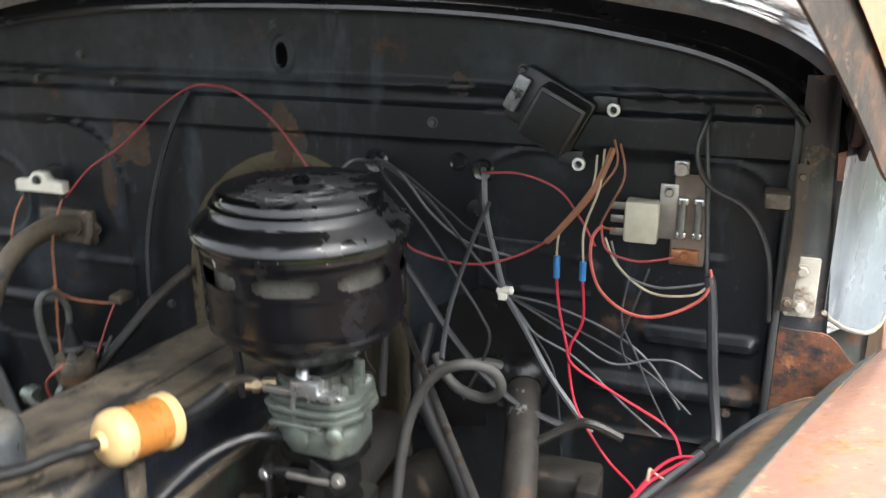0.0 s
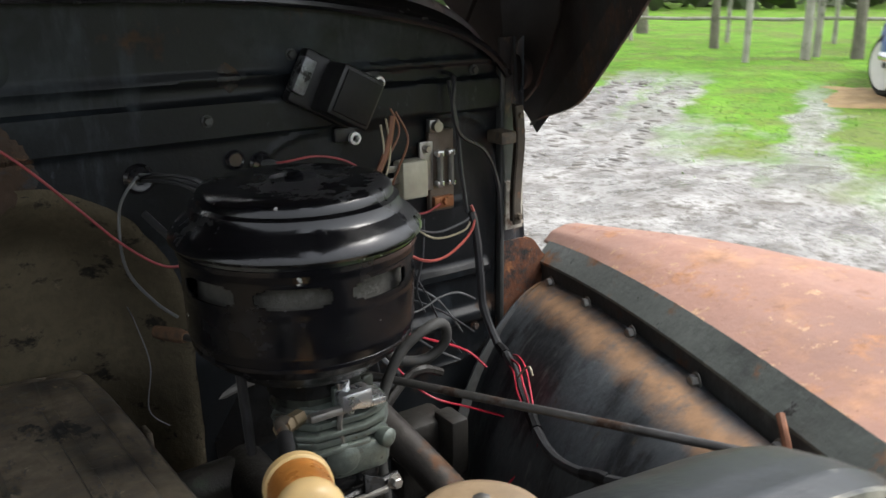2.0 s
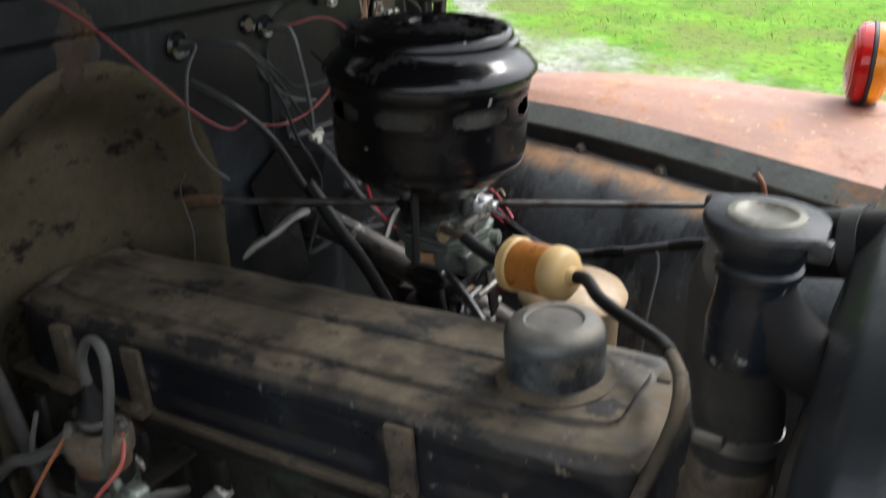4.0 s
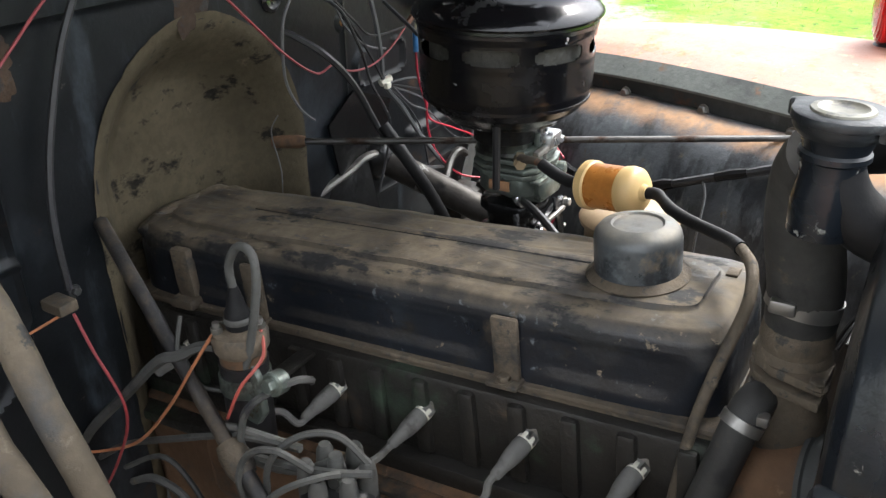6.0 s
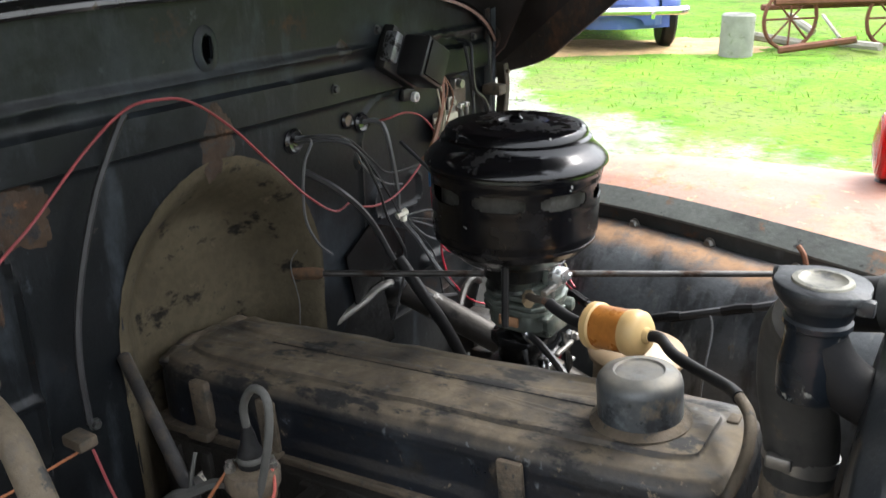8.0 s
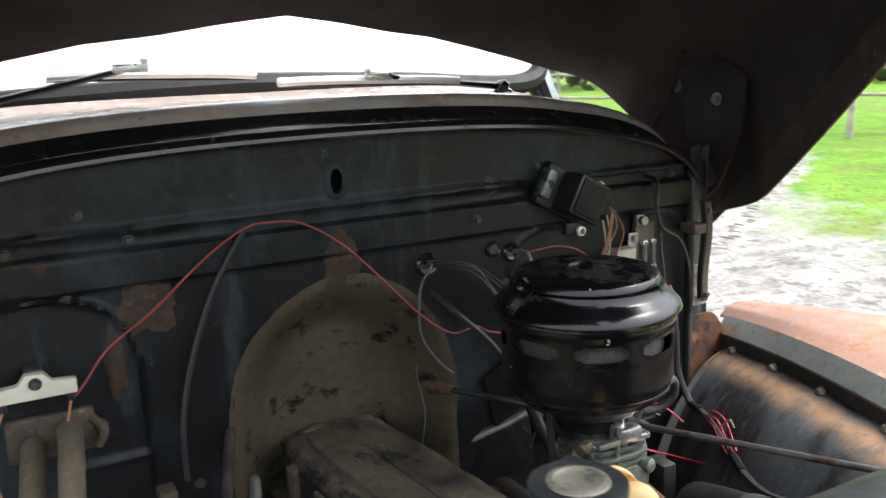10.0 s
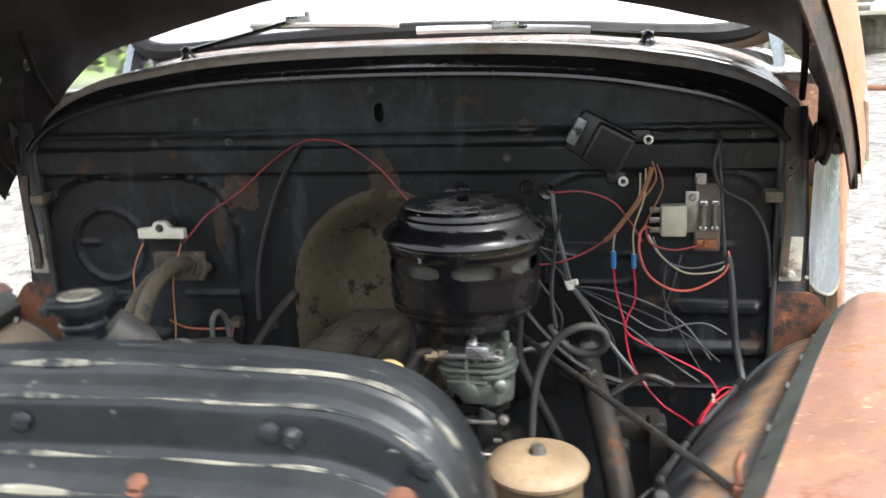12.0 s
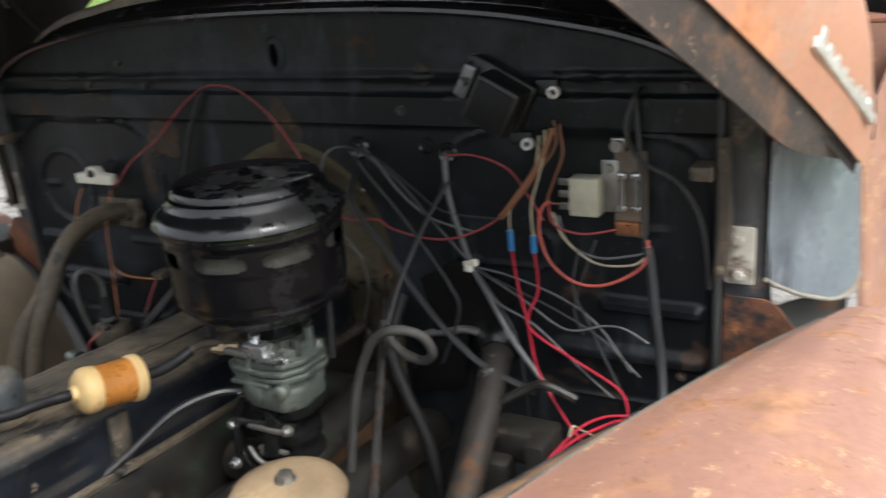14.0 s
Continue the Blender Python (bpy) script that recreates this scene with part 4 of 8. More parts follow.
LENS = [(0.062, 0.0), (0.0622, 0.008)]
for k in range(1, 17):
    a = k / 16
    LENS.append((0.062 * math.cos(a * math.pi / 2 * 0.99), 0.010 + 0.020 * math.sin(a * math.pi / 2) + (0.0009 if k % 2 else -0.0006)))
part("front_lens", lathe([(r, h + 0.0035) for r, h in LENS], 40, lm), M_ORANGELENS, lamp, "ribbed orange front lens")
part("rear_lens", lathe([(r, -h - 0.0035) for r, h in LENS], 40, lm), M_REDLENS, lamp, "ribbed red rear lens")
part("rim", lathe([(0.0625, -0.0035), (0.0645, -0.002), (0.0645, 0.002), (0.0625, 0.0035)], 40, lm), M_SATIN, lamp, "thin black centre band")
part("stem", lathe([(0.026, 0), (0.022, 0.01), (0.013, 0.016), (0.013, 0.03)], 18, Matrix.Translation((0.868, -0.722, 0.956))), M_SATIN, lamp)

def door_mirror(name_label, base, end, r):
    m_ = thing("side_mirror", name_label, "mirror", base, "side mirrors")
    b0, e0 = Vector(base), Vector(end)
    part("arm", tube([b0, b0.lerp(e0, 0.45) + Vector((0, -0.004, 0.002)), e0 + Vector((0, -0.014, 0))], 0.0055, 8), M_RUSTFLAT, m_, "thin rusty arm")
    part("mirror_back", lathe([(0.001, 0.016), (0.03 * r / 0.066, 0.014), (0.84 * r, 0.007), (r, 0.0), (r * 0.98, -0.008), (0.001, -0.008)], 44, aim(e0, (-0.15, -1, 0.05))), M_MIRRORBACK, m_)
    part("rim", tube([e0 + Vector((r * math.cos(k * math.pi / 16), 0.004 - 0.15 * r * math.cos(k * math.pi / 16), r * math.sin(k * math.pi / 16))) for k in range(33)], 0.0035, 6, 2), M_CHROME, m_)
    part("clamp", join(box(e0 + Vector((0, -0.018, -0.003)), (0.018, 0.012, 0.018), 0.003), hexbolt(e0 + Vector((0.002, -0.022, 0.004)), (0, -1, 0), 0.006)), M_STEEL, m_)
    return m_


door_mirror("round metal side mirror on a thin rusty arm", (0.856, 0.150, 1.262), (1.092, 0.377, 1.236), 0.084)
upper = door_mirror("round metal mirror on a pale bent bracket by the screen pillar", (0.905, 0.41, 1.40), (0.925, 0.39, 1.462), 0.052)
part("bracket", tube([(0.81, 0.42, 1.385), (0.812, 0.40, 1.412), (0.83, 0.395, 1.404), (0.88, 0.39, 1.408), (0.945, 0.385, 1.408)], 0.010, 10), M_MIRRORBACK, upper, "pale bent bracket")


# ---- engine, tilted down to the back ----
EM = Matrix.Translation((-0.02, -0.35, 0.7935)) @ Matrix.Rotation(radians(-5.05), 4, "X")


def e(p):
    return EM @ Vector(p)


engine = thing("engine", "dusty black six-cylinder engine with a long valve cover", "engine", (-0.02, -0.35, 0.45))


def cover_at(u, v):
    """Valve cover shell: u round the outline, v from the flange up to the crown."""
    a = 2 * math.pi * u
    n = 9.0
    c, s = math.cos(a), math.sin(a)
    k = (abs(c) ** n + abs(s) ** n) ** (-1 / n)
    ox, oy = c * k, s * k
    lv = [(1.0, 0.0), (0.995, 0.03), (0.985, 0.058), (0.95, 0.076), (0.88, 0.086), (0.75, 0.089), (0.62, 0.089), (0.58, 0.094), (0.3, 0.095), (0.0, 0.095)]
    q = v * (len(lv) - 1)
    i = min(int(q), len(lv) - 2)
    f = q - i
    sc = lv[i][0] * (1 - f) + lv[i + 1][0] * f
    z = lv[i][1] * (1 - f) + lv[i + 1][1] * f
    x = ox * (0.095 * sc)
    half = 0.372 if oy < 0 else 0.405
    y = oy * (half - 0.095 * (1 - sc) * (1 if sc > 0.5 else 1.0 + 2.2 * (0.5 - sc)))
    if sc <= 0.6:
        y = oy * (half - 0.095 * 0.4) * (1 if sc > 0.3 else sc / 0.3)
    z += 0.0025 * noise.noise((x * 22, y * 22, 1.0)) * (1 if sc < 0.9 else 0) + 0.006 * ss(0.30, 0.40, y) * (0.6 + noise.noise((x * 40, y * 40, 6.0))) * (z > 0.05)
    if 0.02 < z < 0.062 and abs(ox) > 0.9:
        for y0, y1 in ((-0.335, -0.185), (-0.135, 0.155), (0.21, 0.34)):
            x -= math.copysign(0.004 * ss(y0, y0 + 0.015, y) * (1 - ss(y1 - 0.015, y1, y)), ox)
    return e((x, y, z))


part("valve_cover", sheet(cover_at, 200, 36), M_COVER, engine, "long valve cover, black sides under tan dust", 50)
part("cover_flange", join(box((0, 0.016, -0.002), (0.205, 0.79, 0.008), 0.003, EM), box((0, 0.016, -0.008), (0.20, 0.784, 0.004), 0.001, EM)), M_DUSTSTEEL, engine, "dusty cover flange and gasket")
for sx in (-1, 1):
    for y in (-0.16, 0.18):
        tab = part("cover_tab", join(box((sx * 0.0975, y, 0.036), (0.008, 0.030, 0.076), 0.004, EM), box((sx * 0.103, y, 0.002), (0.024, 0.036, 0.006), 0.002, EM)), M_DUSTSTEEL, engine, "tan dusty hold-down tab")
        part("tab_bolt", move(hexbolt((sx * 0.106, y, 0.005), (0, 0, 1), 0.007, 0.005), EM), M_DUSTSTEEL, tab)
part("cover_rail", box((0.012, -0.02, 0.0945), (0.014, 0.56, 0.004), 0.0019, EM), M_COVER, engine)
part("cover_ear", join(box((-0.094, 0.30, 0.036), (0.016, 0.032, 0.08), 0.006, EM), box((-0.10, 0.30, 0.004), (0.03, 0.04, 0.014), 0.004, EM)), M_DUSTSTEEL, engine, "dusty hold-down ear at the rear")


def lump(c, r, seed):
    """A rough rounded clod."""
    def at(u, v):
        a, b_ = 2 * math.pi * u, math.pi * (v - 0.5)
        d = Vector((math.cos(a) * math.cos(b_), math.sin(a) * math.cos(b_), math.sin(b_)))
        k = 1 + 0.35 * noise.noise(d * 1.7 + Vector((seed, 0, 0))) + 0.12 * noise.noise(d * 6 + Vector((0, seed, 0)))
        return e((c[0] + r[0] * d.x * k, c[1] + r[1] * d.y * k, c[2] + r[2] * d.z * k))
    return sheet(at, 22, 12)


part("dust_crust", join(lump((-0.055, 0.382, 0.078), (0.030, 0.020, 0.014), 1), lump((-0.010, 0.388, 0.086), (0.050, 0.016, 0.010), 2), lump((0.050, 0.384, 0.083), (0.030, 0.018, 0.010), 3)), M_COVER, engine, "caked dust over the rear of the cover", 80)
part("cover_slot", box((0.045, -0.345, 0.0895), (0.018, 0.012, 0.003), 0.001, EM), M_DUSTSTEEL, engine)
part("cylinder_head", join(box((-0.005, 0, -0.062), (0.215, 0.77, 0.105), 0.006, EM), box((-0.005, 0, -0.125), (0.25, 0.78, 0.025), 0.005, EM)), M_IRON, engine)
for i in range(13):
    y = -0.35 + i * 0.058
    part("head_rib", box((-0.113, y, -0.062), (0.014, 0.020, 0.095), 0.005, EM), M_IRON, engine)
part("block", join(box((-0.01, 0, -0.30), (0.27, 0.80, 0.33), 0.02, EM), box((-0.15, -0.05, -0.19), (0.05, 0.60, 0.10), 0.02, EM)), M_BLOCKDUST, engine, "ochre-dusty engine block")
part("side_ledge", box((-0.145, 0, -0.15), (0.04, 0.76, 0.016), 0.004, EM), M_IRON, engine)

cap = thing("oil_filler_cap", "grey domed oil filler cap with a dusty brim", "filler cap", e((0.0, -0.262, 0.09)))
cm = EM @ Matrix.Translation((0.0, -0.262, 0.090))
part("brim", lathe([(0.020, 0), (0.050, 0.002), (0.052, 0.006), (0.047, 0.009), (0.043, 0.012)], 40, cm), M_DUSTSTEEL, cap, "tan dusty brim")
part("dome", lathe([(0.043, 0.008), (0.0435, 0.045), (0.042, 0.052), (0.037, 0.058), (0.026, 0.0605), (0.024, 0.0585), (0.001, 0.0585)], 40, cm), M_CAP, cap)

# spark plugs with boots and leads
PLUG_Y = (-0.658, -0.543, -0.42, -0.301, -0.18, -0.06)
LEADS = [
    [(-0.215, -0.65, 0.735), (-0.25, -0.61, 0.695), (-0.27, -0.52, 0.675), (-0.268, -0.42, 0.725)],
    [(-0.212, -0.53, 0.730), (-0.245, -0.50, 0.690), (-0.27, -0.45, 0.680), (-0.262, -0.40, 0.74)],
    [(-0.212, -0.41, 0.735), (-0.245, -0.405, 0.735), (-0.264, -0.382, 0.700), (-0.275, -0.36, 0.66), (-0.26, -0.365, 0.72)],
    [(-0.205, -0.27, 0.735), (-0.225, -0.235, 0.72), (-0.255, -0.23, 0.735), (-0.262, -0.27, 0.75), (-0.25, -0.34, 0.745)],
]
for i, y in enumerate(PLUG_Y):
    z = 0.771 + (-0.658 - y) * 0.097
    plug = thing("spark_plug", "spark plug with a dusty grey rubber boot and lead", "spark plug", (-0.13, y, z - 0.02), "spark plugs in the cylinder head")
    d = Vector((-1, 0.22, -0.30)).normalized()
    b0 = Vector((-0.128, y, z))
    part("shell", join(lathe([(0.014, -0.012), (0.014, 0.0), (0.011, 0.002), (0.011, 0.012)], 6, aim(b0, d)), lathe([(0.0085, 0.0), (0.0085, 0.022)], 14, aim(b0, d))), M_STEEL, plug)
    part("boot", lathe([(0.0095, 0.012), (0.0105, 0.018), (0.0095, 0.036), (0.007, 0.048), (0.0062, 0.060), (0.0042, 0.063)], 16, aim(b0, d)), M_BOOT, plug, "chalky grey rubber boot")
    part("insulator", lathe([(0.0088, 0.004), (0.0100, 0.006), (0.0100, 0.0135), (0.0090, 0.015)], 16, aim(b0, d)), M_WHITE, plug, "white ceramic collar")
    if i < 4:
        part("lead", tube([b0 + d * 0.05, b0 + d * 0.07] + LEADS[i], 0.0042, 8), M_BOOT, plug, "grey ignition lead")

# ignition coil, distributor
coil = thing("ignition_coil", "upright ignition coil with a rusty brown top on a bracket", "ignition coil", (-0.225, -0.248, 0.70))
cz = Matrix.Translation((-0.225, -0.248, 0.026))
part("can", lathe([(0.024, 0.66), (0.026, 0.67), (0.026, 0.775), (0.027, 0.785)], 28, cz), M_SATIN, coil, "black metal can")
part("neck", lathe([(0.0245, 0.762), (0.025, 0.766), (0.025, 0.800), (0.027, 0.803)], 28, cz), M_BLOCKDUST, coil, "rusty orange-brown neck")
part("clamp", join(lathe([(0.0275, 0.748), (0.0285, 0.750), (0.0285, 0.768), (0.0275, 0.770)], 28, cz), plate([(-0.035, -0.012), (-0.02, -0.026), (0.02, -0.022), (0.05, -0.006), (0.078, 0.018), (0.072, 0.040), (0.05, 0.034), (0.02, 0.016), (-0.03, 0.012)], 0.010, aim((-0.232, -0.262, 0.778), (-1, 0.1, 0.15), radians(100)), 0.003), lathe([(0.013, 0), (0.013, 0.014), (0.009, 0.016)], 16, aim((-0.238, -0.312, 0.812), (-1, 0, 0.2))), hexbolt((-0.252, -0.312, 0.815), (-1, 0, 0.2), 0.008, 0.008)), M_CARB, coil, "grey cast clamp with a bolt")
part("top", lathe([(0.027, 0.797), (0.030, 0.802), (0.0305, 0.816), (0.028, 0.821), (0.012, 0.823), (0.011, 0.828), (0.001, 0.828)], 28, cz), M_DUSTSTEEL, coil, "dusty brown top")
part("boot", lathe([(0.0135, 0.824), (0.0145, 0.832), (0.0135, 0.842), (0.010, 0.850), (0.0075, 0.862), (0.0045, 0.872)], 20, cz), M_RUBBER, coil, "black tower boot")
part("boot_ring", lathe([(0.0140, 0.830), (0.0150, 0.832), (0.0150, 0.836), (0.0140, 0.838)], 20, cz), M_RUBBERDUST, coil)
for dx, dy in ((-0.018, 0.014), (0.012, -0.018)):
    part("terminal", join(lathe([(0.004, 0.818), (0.004, 0.834)], 8, cz @ Matrix.Translation((dx, dy, 0))), lathe([(0.0065, 0.822), (0.0065, 0.828)], 6, cz @ Matrix.Translation((dx, dy, 0)))), M_STEEL, coil)
part("lead", tube([(-0.225, -0.248, 0.89), (-0.226, -0.247, 0.922), (-0.228, -0.266, 0.949), (-0.232, -0.288, 0.945), (-0.235, -0.289, 0.905), (-0.238, -0.272, 0.835), (-0.241, -0.246, 0.765), (-0.244, -0.243, 0.72), (-0.247, -0.27, 0.695), (-0.25, -0.33, 0.71), (-0.25, -0.38, 0.745)], 0.0046, 10), M_RUBBERDUST, coil, "grey high-tension lead")
part("bracket", box((-0.175, -0.265, 0.775), (0.07, 0.020, 0.006), 0.002), M_IRON, coil)

dist = thing("distributor", "black distributor cap with a ring of lead towers", "distributor", (-0.25, -0.385, 0.60))
dm = aim((-0.25, -0.385, 0.035), (0, 0, 1))
part("body", lathe([(0.02, 0.52), (0.022, 0.56), (0.036, 0.60), (0.040, 0.64)], 24, dm), M_IRON, dist)
part("cap", lathe([(0.042, 0.64), (0.043, 0.655), (0.038, 0.675), (0.030, 0.682), (0.001, 0.684)], 28, dm), M_SATIN, dist)
for k in range(6):
    a = k * math.pi / 3
    part("tower_boot", lathe([(0.010, 0.67), (0.0105, 0.69), (0.009, 0.705), (0.006, 0.712)], 12, Matrix.Translation((-0.25 + 0.031 * math.cos(a), -0.385 + 0.031 * math.sin(a), 0.035))), M_RUBBERDUST, dist, "dusty grey tower boot")
part("centre_boot", lathe([(0.010, 0.68), (0.0105, 0.70), (0.007, 0.72)], 12, dm), M_RUBBERDUST, dist)

# thermostat housing, hoses, filler neck
water = thing("thermostat_housing", "dusty cast thermostat housing with bolted joint", "thermostat housing", (-0.08, -0.745, 0.72))
wm = Matrix.Translation((-0.075, -0.764, 0.931)) @ Matrix.Scale(0.66, 4) @ Matrix.Translation((0, 0, -0.945))
part("lower_casting", lathe([(0.040, 0.74), (0.052, 0.77), (0.058, 0.80), (0.055, 0.83), (0.048, 0.845), (0.050, 0.862)], 28, wm), M_DUSTSTEEL, water)
ear = plate([(0.066 * math.cos(a) * (1.25 if k in (0, 6) else 0.92), 0.05 * math.sin(a)) for k, a in ((k, k * math.pi / 6) for k in range(12))], 0.014, wm @ Matrix.Translation((0, 0, 0.862)) @ Matrix.Rotation(radians(35), 4, "Z"), 0.003)
part("flange", join(ear, move(ear, Matrix.Translation((0, 0, 0.016)))), M_DUSTSTEEL, water)
part("upper_casting", lathe([(0.047, 0.89), (0.049, 0.895), (0.049, 0.905), (0.044, 0.912), (0.047, 0.925), (0.045, 0.945), (0.038, 0.958), (0.036, 0.965)], 28, wm), M_DUSTSTEEL, water)
for a in (35, 215):
    q = Vector((0.062 * math.cos(radians(a)), 0.062 * math.sin(radians(a)), 0)) * 1.1
    part("bolt", hexbolt(wm @ (Vector((0, 0, 0.892)) + q), (0, 0, 1), 0.007, 0.007), M_DUSTSTEEL, water)
part("side_outlet", tube([(-0.08, -0.752, 0.852), (-0.118, -0.744, 0.862)], 0.016, 16), M_DUSTSTEEL, water)

heater_hose = thing("heater_hose", "grey heater hose clamped to the thermostat housing", "hose", (-0.20, -0.70, 0.6))
part("hose", tube([(-0.105, -0.747, 0.866), (-0.126, -0.742, 0.862), (-0.138, -0.733, 0.82), (-0.150, -0.718, 0.75), (-0.17, -0.69, 0.64), (-0.19, -0.65, 0.45)], 0.0165, 16), M_HOSEDARK, heater_hose)
part("clamp", join(lathe([(0.0175, -0.005), (0.019, -0.005), (0.019, 0.005), (0.0175, 0.005)], 28, aim((-0.130, -0.740, 0.853), (-0.02, 0.012, -0.035))), box((-0.134, -0.757, 0.866), (0.012, 0.010, 0.010), 0.002)), M_STEEL, heater_hose, "dull steel hose clamp")

upper_hose = thing("radiator_hose", "black rubber radiator hose with worm clamps", "hose", (-0.075, -0.752, 0.915))
part("hose", tube([(-0.075, -0.764, 0.930), (-0.076, -0.763, 0.970), (-0.086, -0.753, 1.03), (-0.10, -0.752, 1.075), (-0.122, -0.762, 1.10)], lambda t: 0.029 + 0.0022 * math.sin(t * 5), 24), M_HOSEDARK, upper_hose)
part("clamp", join(lathe([(0.0295, -0.007), (0.0315, -0.007), (0.0315, 0.007), (0.0295, 0.007)], 36, aim((-0.075, -0.764, 0.954), (0.12, -0.1, 1))), box((-0.106, -0.752, 0.960), (0.010, 0.022, 0.013), 0.003)), M_STEEL, upper_hose, "bright worm clamp")

neck = thing("filler_neck", "black radiator filler neck with an eared cap and elbow hose", "filler neck", (-0.144, -0.771, 1.0))
nm_ = Matrix.Translation((-0.144, -0.771, 0.0))
part("neck", lathe([(0.023, 1.05), (0.024, 1.075), (0.0215, 1.095), (0.022, 1.106), (0.0245, 1.108), (0.0245, 1.112), (0.0225, 1.114), (0.025, 1.122), (0.027, 1.126)], 32, nm_), M_RADIATOR, neck)
M_CAPRIM = mat("worn_black_cap", (0.018, 0.021, 0.024), 0.4, 0.2, var=0.4, scale=30, bump=0.15, layers=[((0.07, 0.078, 0.082), 24, 0.58, 0.08, 0.4)])
ear_ = lambda a: 0.0335 + 0.0055 * max(0.0, math.cos(2 * a)) ** 12
part("cap_rim", join(plate([(ear_(a) * math.cos(a), ear_(a) * math.sin(a)) for a in [2 * math.pi * k / 48 for k in range(48)]], 0.007, nm_ @ Matrix.Translation((0, 0, 1.134)) @ Matrix.Rotation(radians(60), 4, "Z"), 0.0015), lathe([(0.027, 1.124), (0.0315, 1.130), (0.0315, 1.136)], 32, nm_)), M_CAPRIM, neck, "dark eared cap")
for sa in (60, 240):
    part("cap_ear", box((0.037 * math.cos(radians(sa)), 0.037 * math.sin(radians(sa)), 1.134), (0.008, 0.012, 0.012), 0.002, nm_), M_CAPRIM, neck)
part("cap_centre", lathe([(0.022, 1.1405), (0.021, 1.1425), (0.017, 1.143), (0.0145, 1.1412), (0.001, 1.1412)], 32, nm_), mat("worn_brass_grey", (0.20, 0.19, 0.15), 0.45, 0.3, var=0.35, scale=40, bump=0.1, layers=[((0.08, 0.08, 0.075), 50, 0.55, 0.08, 0.5)]), neck, "worn pale centre")
part("elbow", tube([(-0.144, -0.771, 1.116), (-0.144, -0.774, 1.094), (-0.142, -0.786, 1.072), (-0.139, -0.810, 1.055), (-0.134, -0.850, 1.047), (-0.13, -0.90, 1.045)], lambda t: 0.0205 + 0.0010 * ss(0.1, 0.5, t), 24), M_RUBBER, neck, "curved black elbow hose")

inlet = thing("tank_hose", "short black radiator tank hose with a clamp", "hose", (-0.012, -0.78, 1.05))
part("hose", tube([(-0.004, -0.742, 1.062), (-0.010, -0.775, 1.073), (-0.022, -0.832, 1.090)], 0.024, 22), M_RUBBER, inlet)
part("clamp", lathe([(0.0245, -0.006), (0.026, -0.006), (0.026, 0.006), (0.0245, 0.006)], 30, aim((-0.018, -0.812, 1.084), (-0.012, -0.057, 0.017))), M_FLANGE, inlet, "rusty clamp")

pump = thing("water_pump", "rusty brown water pump inlet with a dark band", "water pump", (-0.13, -0.80, 0.70))
part("pipe", tube([(-0.05, -0.70, 0.735), (-0.095, -0.755, 0.772), (-0.10, -0.80, 0.792), (-0.105, -0.84, 0.796), (-0.12, -0.90, 0.79)], 0.040, 24), M_BLOCKDUST, pump)
part("band", lathe([(0.041, -0.014), (0.046, -0.013), (0.046, -0.009), (0.043, -0.007), (0.043, 0.007), (0.046, 0.009), (0.046, 0.013), (0.041, 0.014)], 32, aim((-0.101, -0.812, 0.794), (-0.05, -0.4, 0.08))), M_FLANGE, pump)
part("housing", lathe([(0.06, 0.0), (0.07, 0.02), (0.07, 0.06), (0.04, 0.08), (0.02, 0.12)], 28, aim((-0.02, -0.73, 0.72), (0, -1, 0))), M_IRON, pump)

# vacuum and fuel lines along the cover
line_a = solo("fuel_line", tube([(-0.006, -0.694, 0.956), (-0.035, -0.711, 0.955), (-0.064, -0.719, 0.945), (-0.084, -0.719, 0.930), (-0.103, -0.712, 0.900), (-0.120, -0.704, 0.861), (-0.130, -0.697, 0.81), (-0.135, -0.69, 0.72), (-0.14, -0.68, 0.58)], 0.0058, 10), M_DUSTSTEEL, "brown dusty hose down the front of the engine", "hose")
solo("steel_line", tube([(-0.045, -0.735, 0.93), (-0.07, -0.742, 0.905), (-0.11, -0.725, 0.82), (-0.15, -0.70, 0.72), (-0.16, -0.68, 0.6)], 0.005, 8), M_DUSTSTEEL, "thin dusty steel line beside the thermostat housing", "pipe")
dip = thing("dipstick_tube", "long black tube with a worn joint beside the engine", "tube", (-0.30, -0.33, 0.55))
part("upper_tube", tube([(-0.19, -0.005, 0.90), (-0.215, -0.07, 0.868), (-0.245, -0.165, 0.80), (-0.275, -0.258, 0.737)], 0.0085, 10, wob=0.05), M_TUBE, dip, "dusty upper tube")
part("joint", lathe([(0.013, 0.0), (0.016, 0.01), (0.016, 0.03), (0.013, 0.04)], 14, aim((-0.284, -0.29, 0.712), (0.03, 0.093, 0.063))), M_DUSTSTEEL, dip)
part("lower_tube", tube([(-0.275, -0.258, 0.737), (-0.295, -0.325, 0.69), (-0.325, -0.40, 0.62), (-0.35, -0.46, 0.5)], 0.0095, 10, wob=0.05), M_TUBE, dip, "black lower tube")

# ---- carburettor side ----
AX, AY = 0.201, -0.338
air = thing("air_cleaner", "black oil-bath air cleaner with chipped paint and oval slots", "air cleaner", (AX, AY, 0.955))
am0 = Matrix.Translation((AX, AY, 0.0))
AK = 0.925
am = Matrix.Translation((AX, AY, 1.152 * (1 - AK))) @ Matrix.Scale(AK, 4)
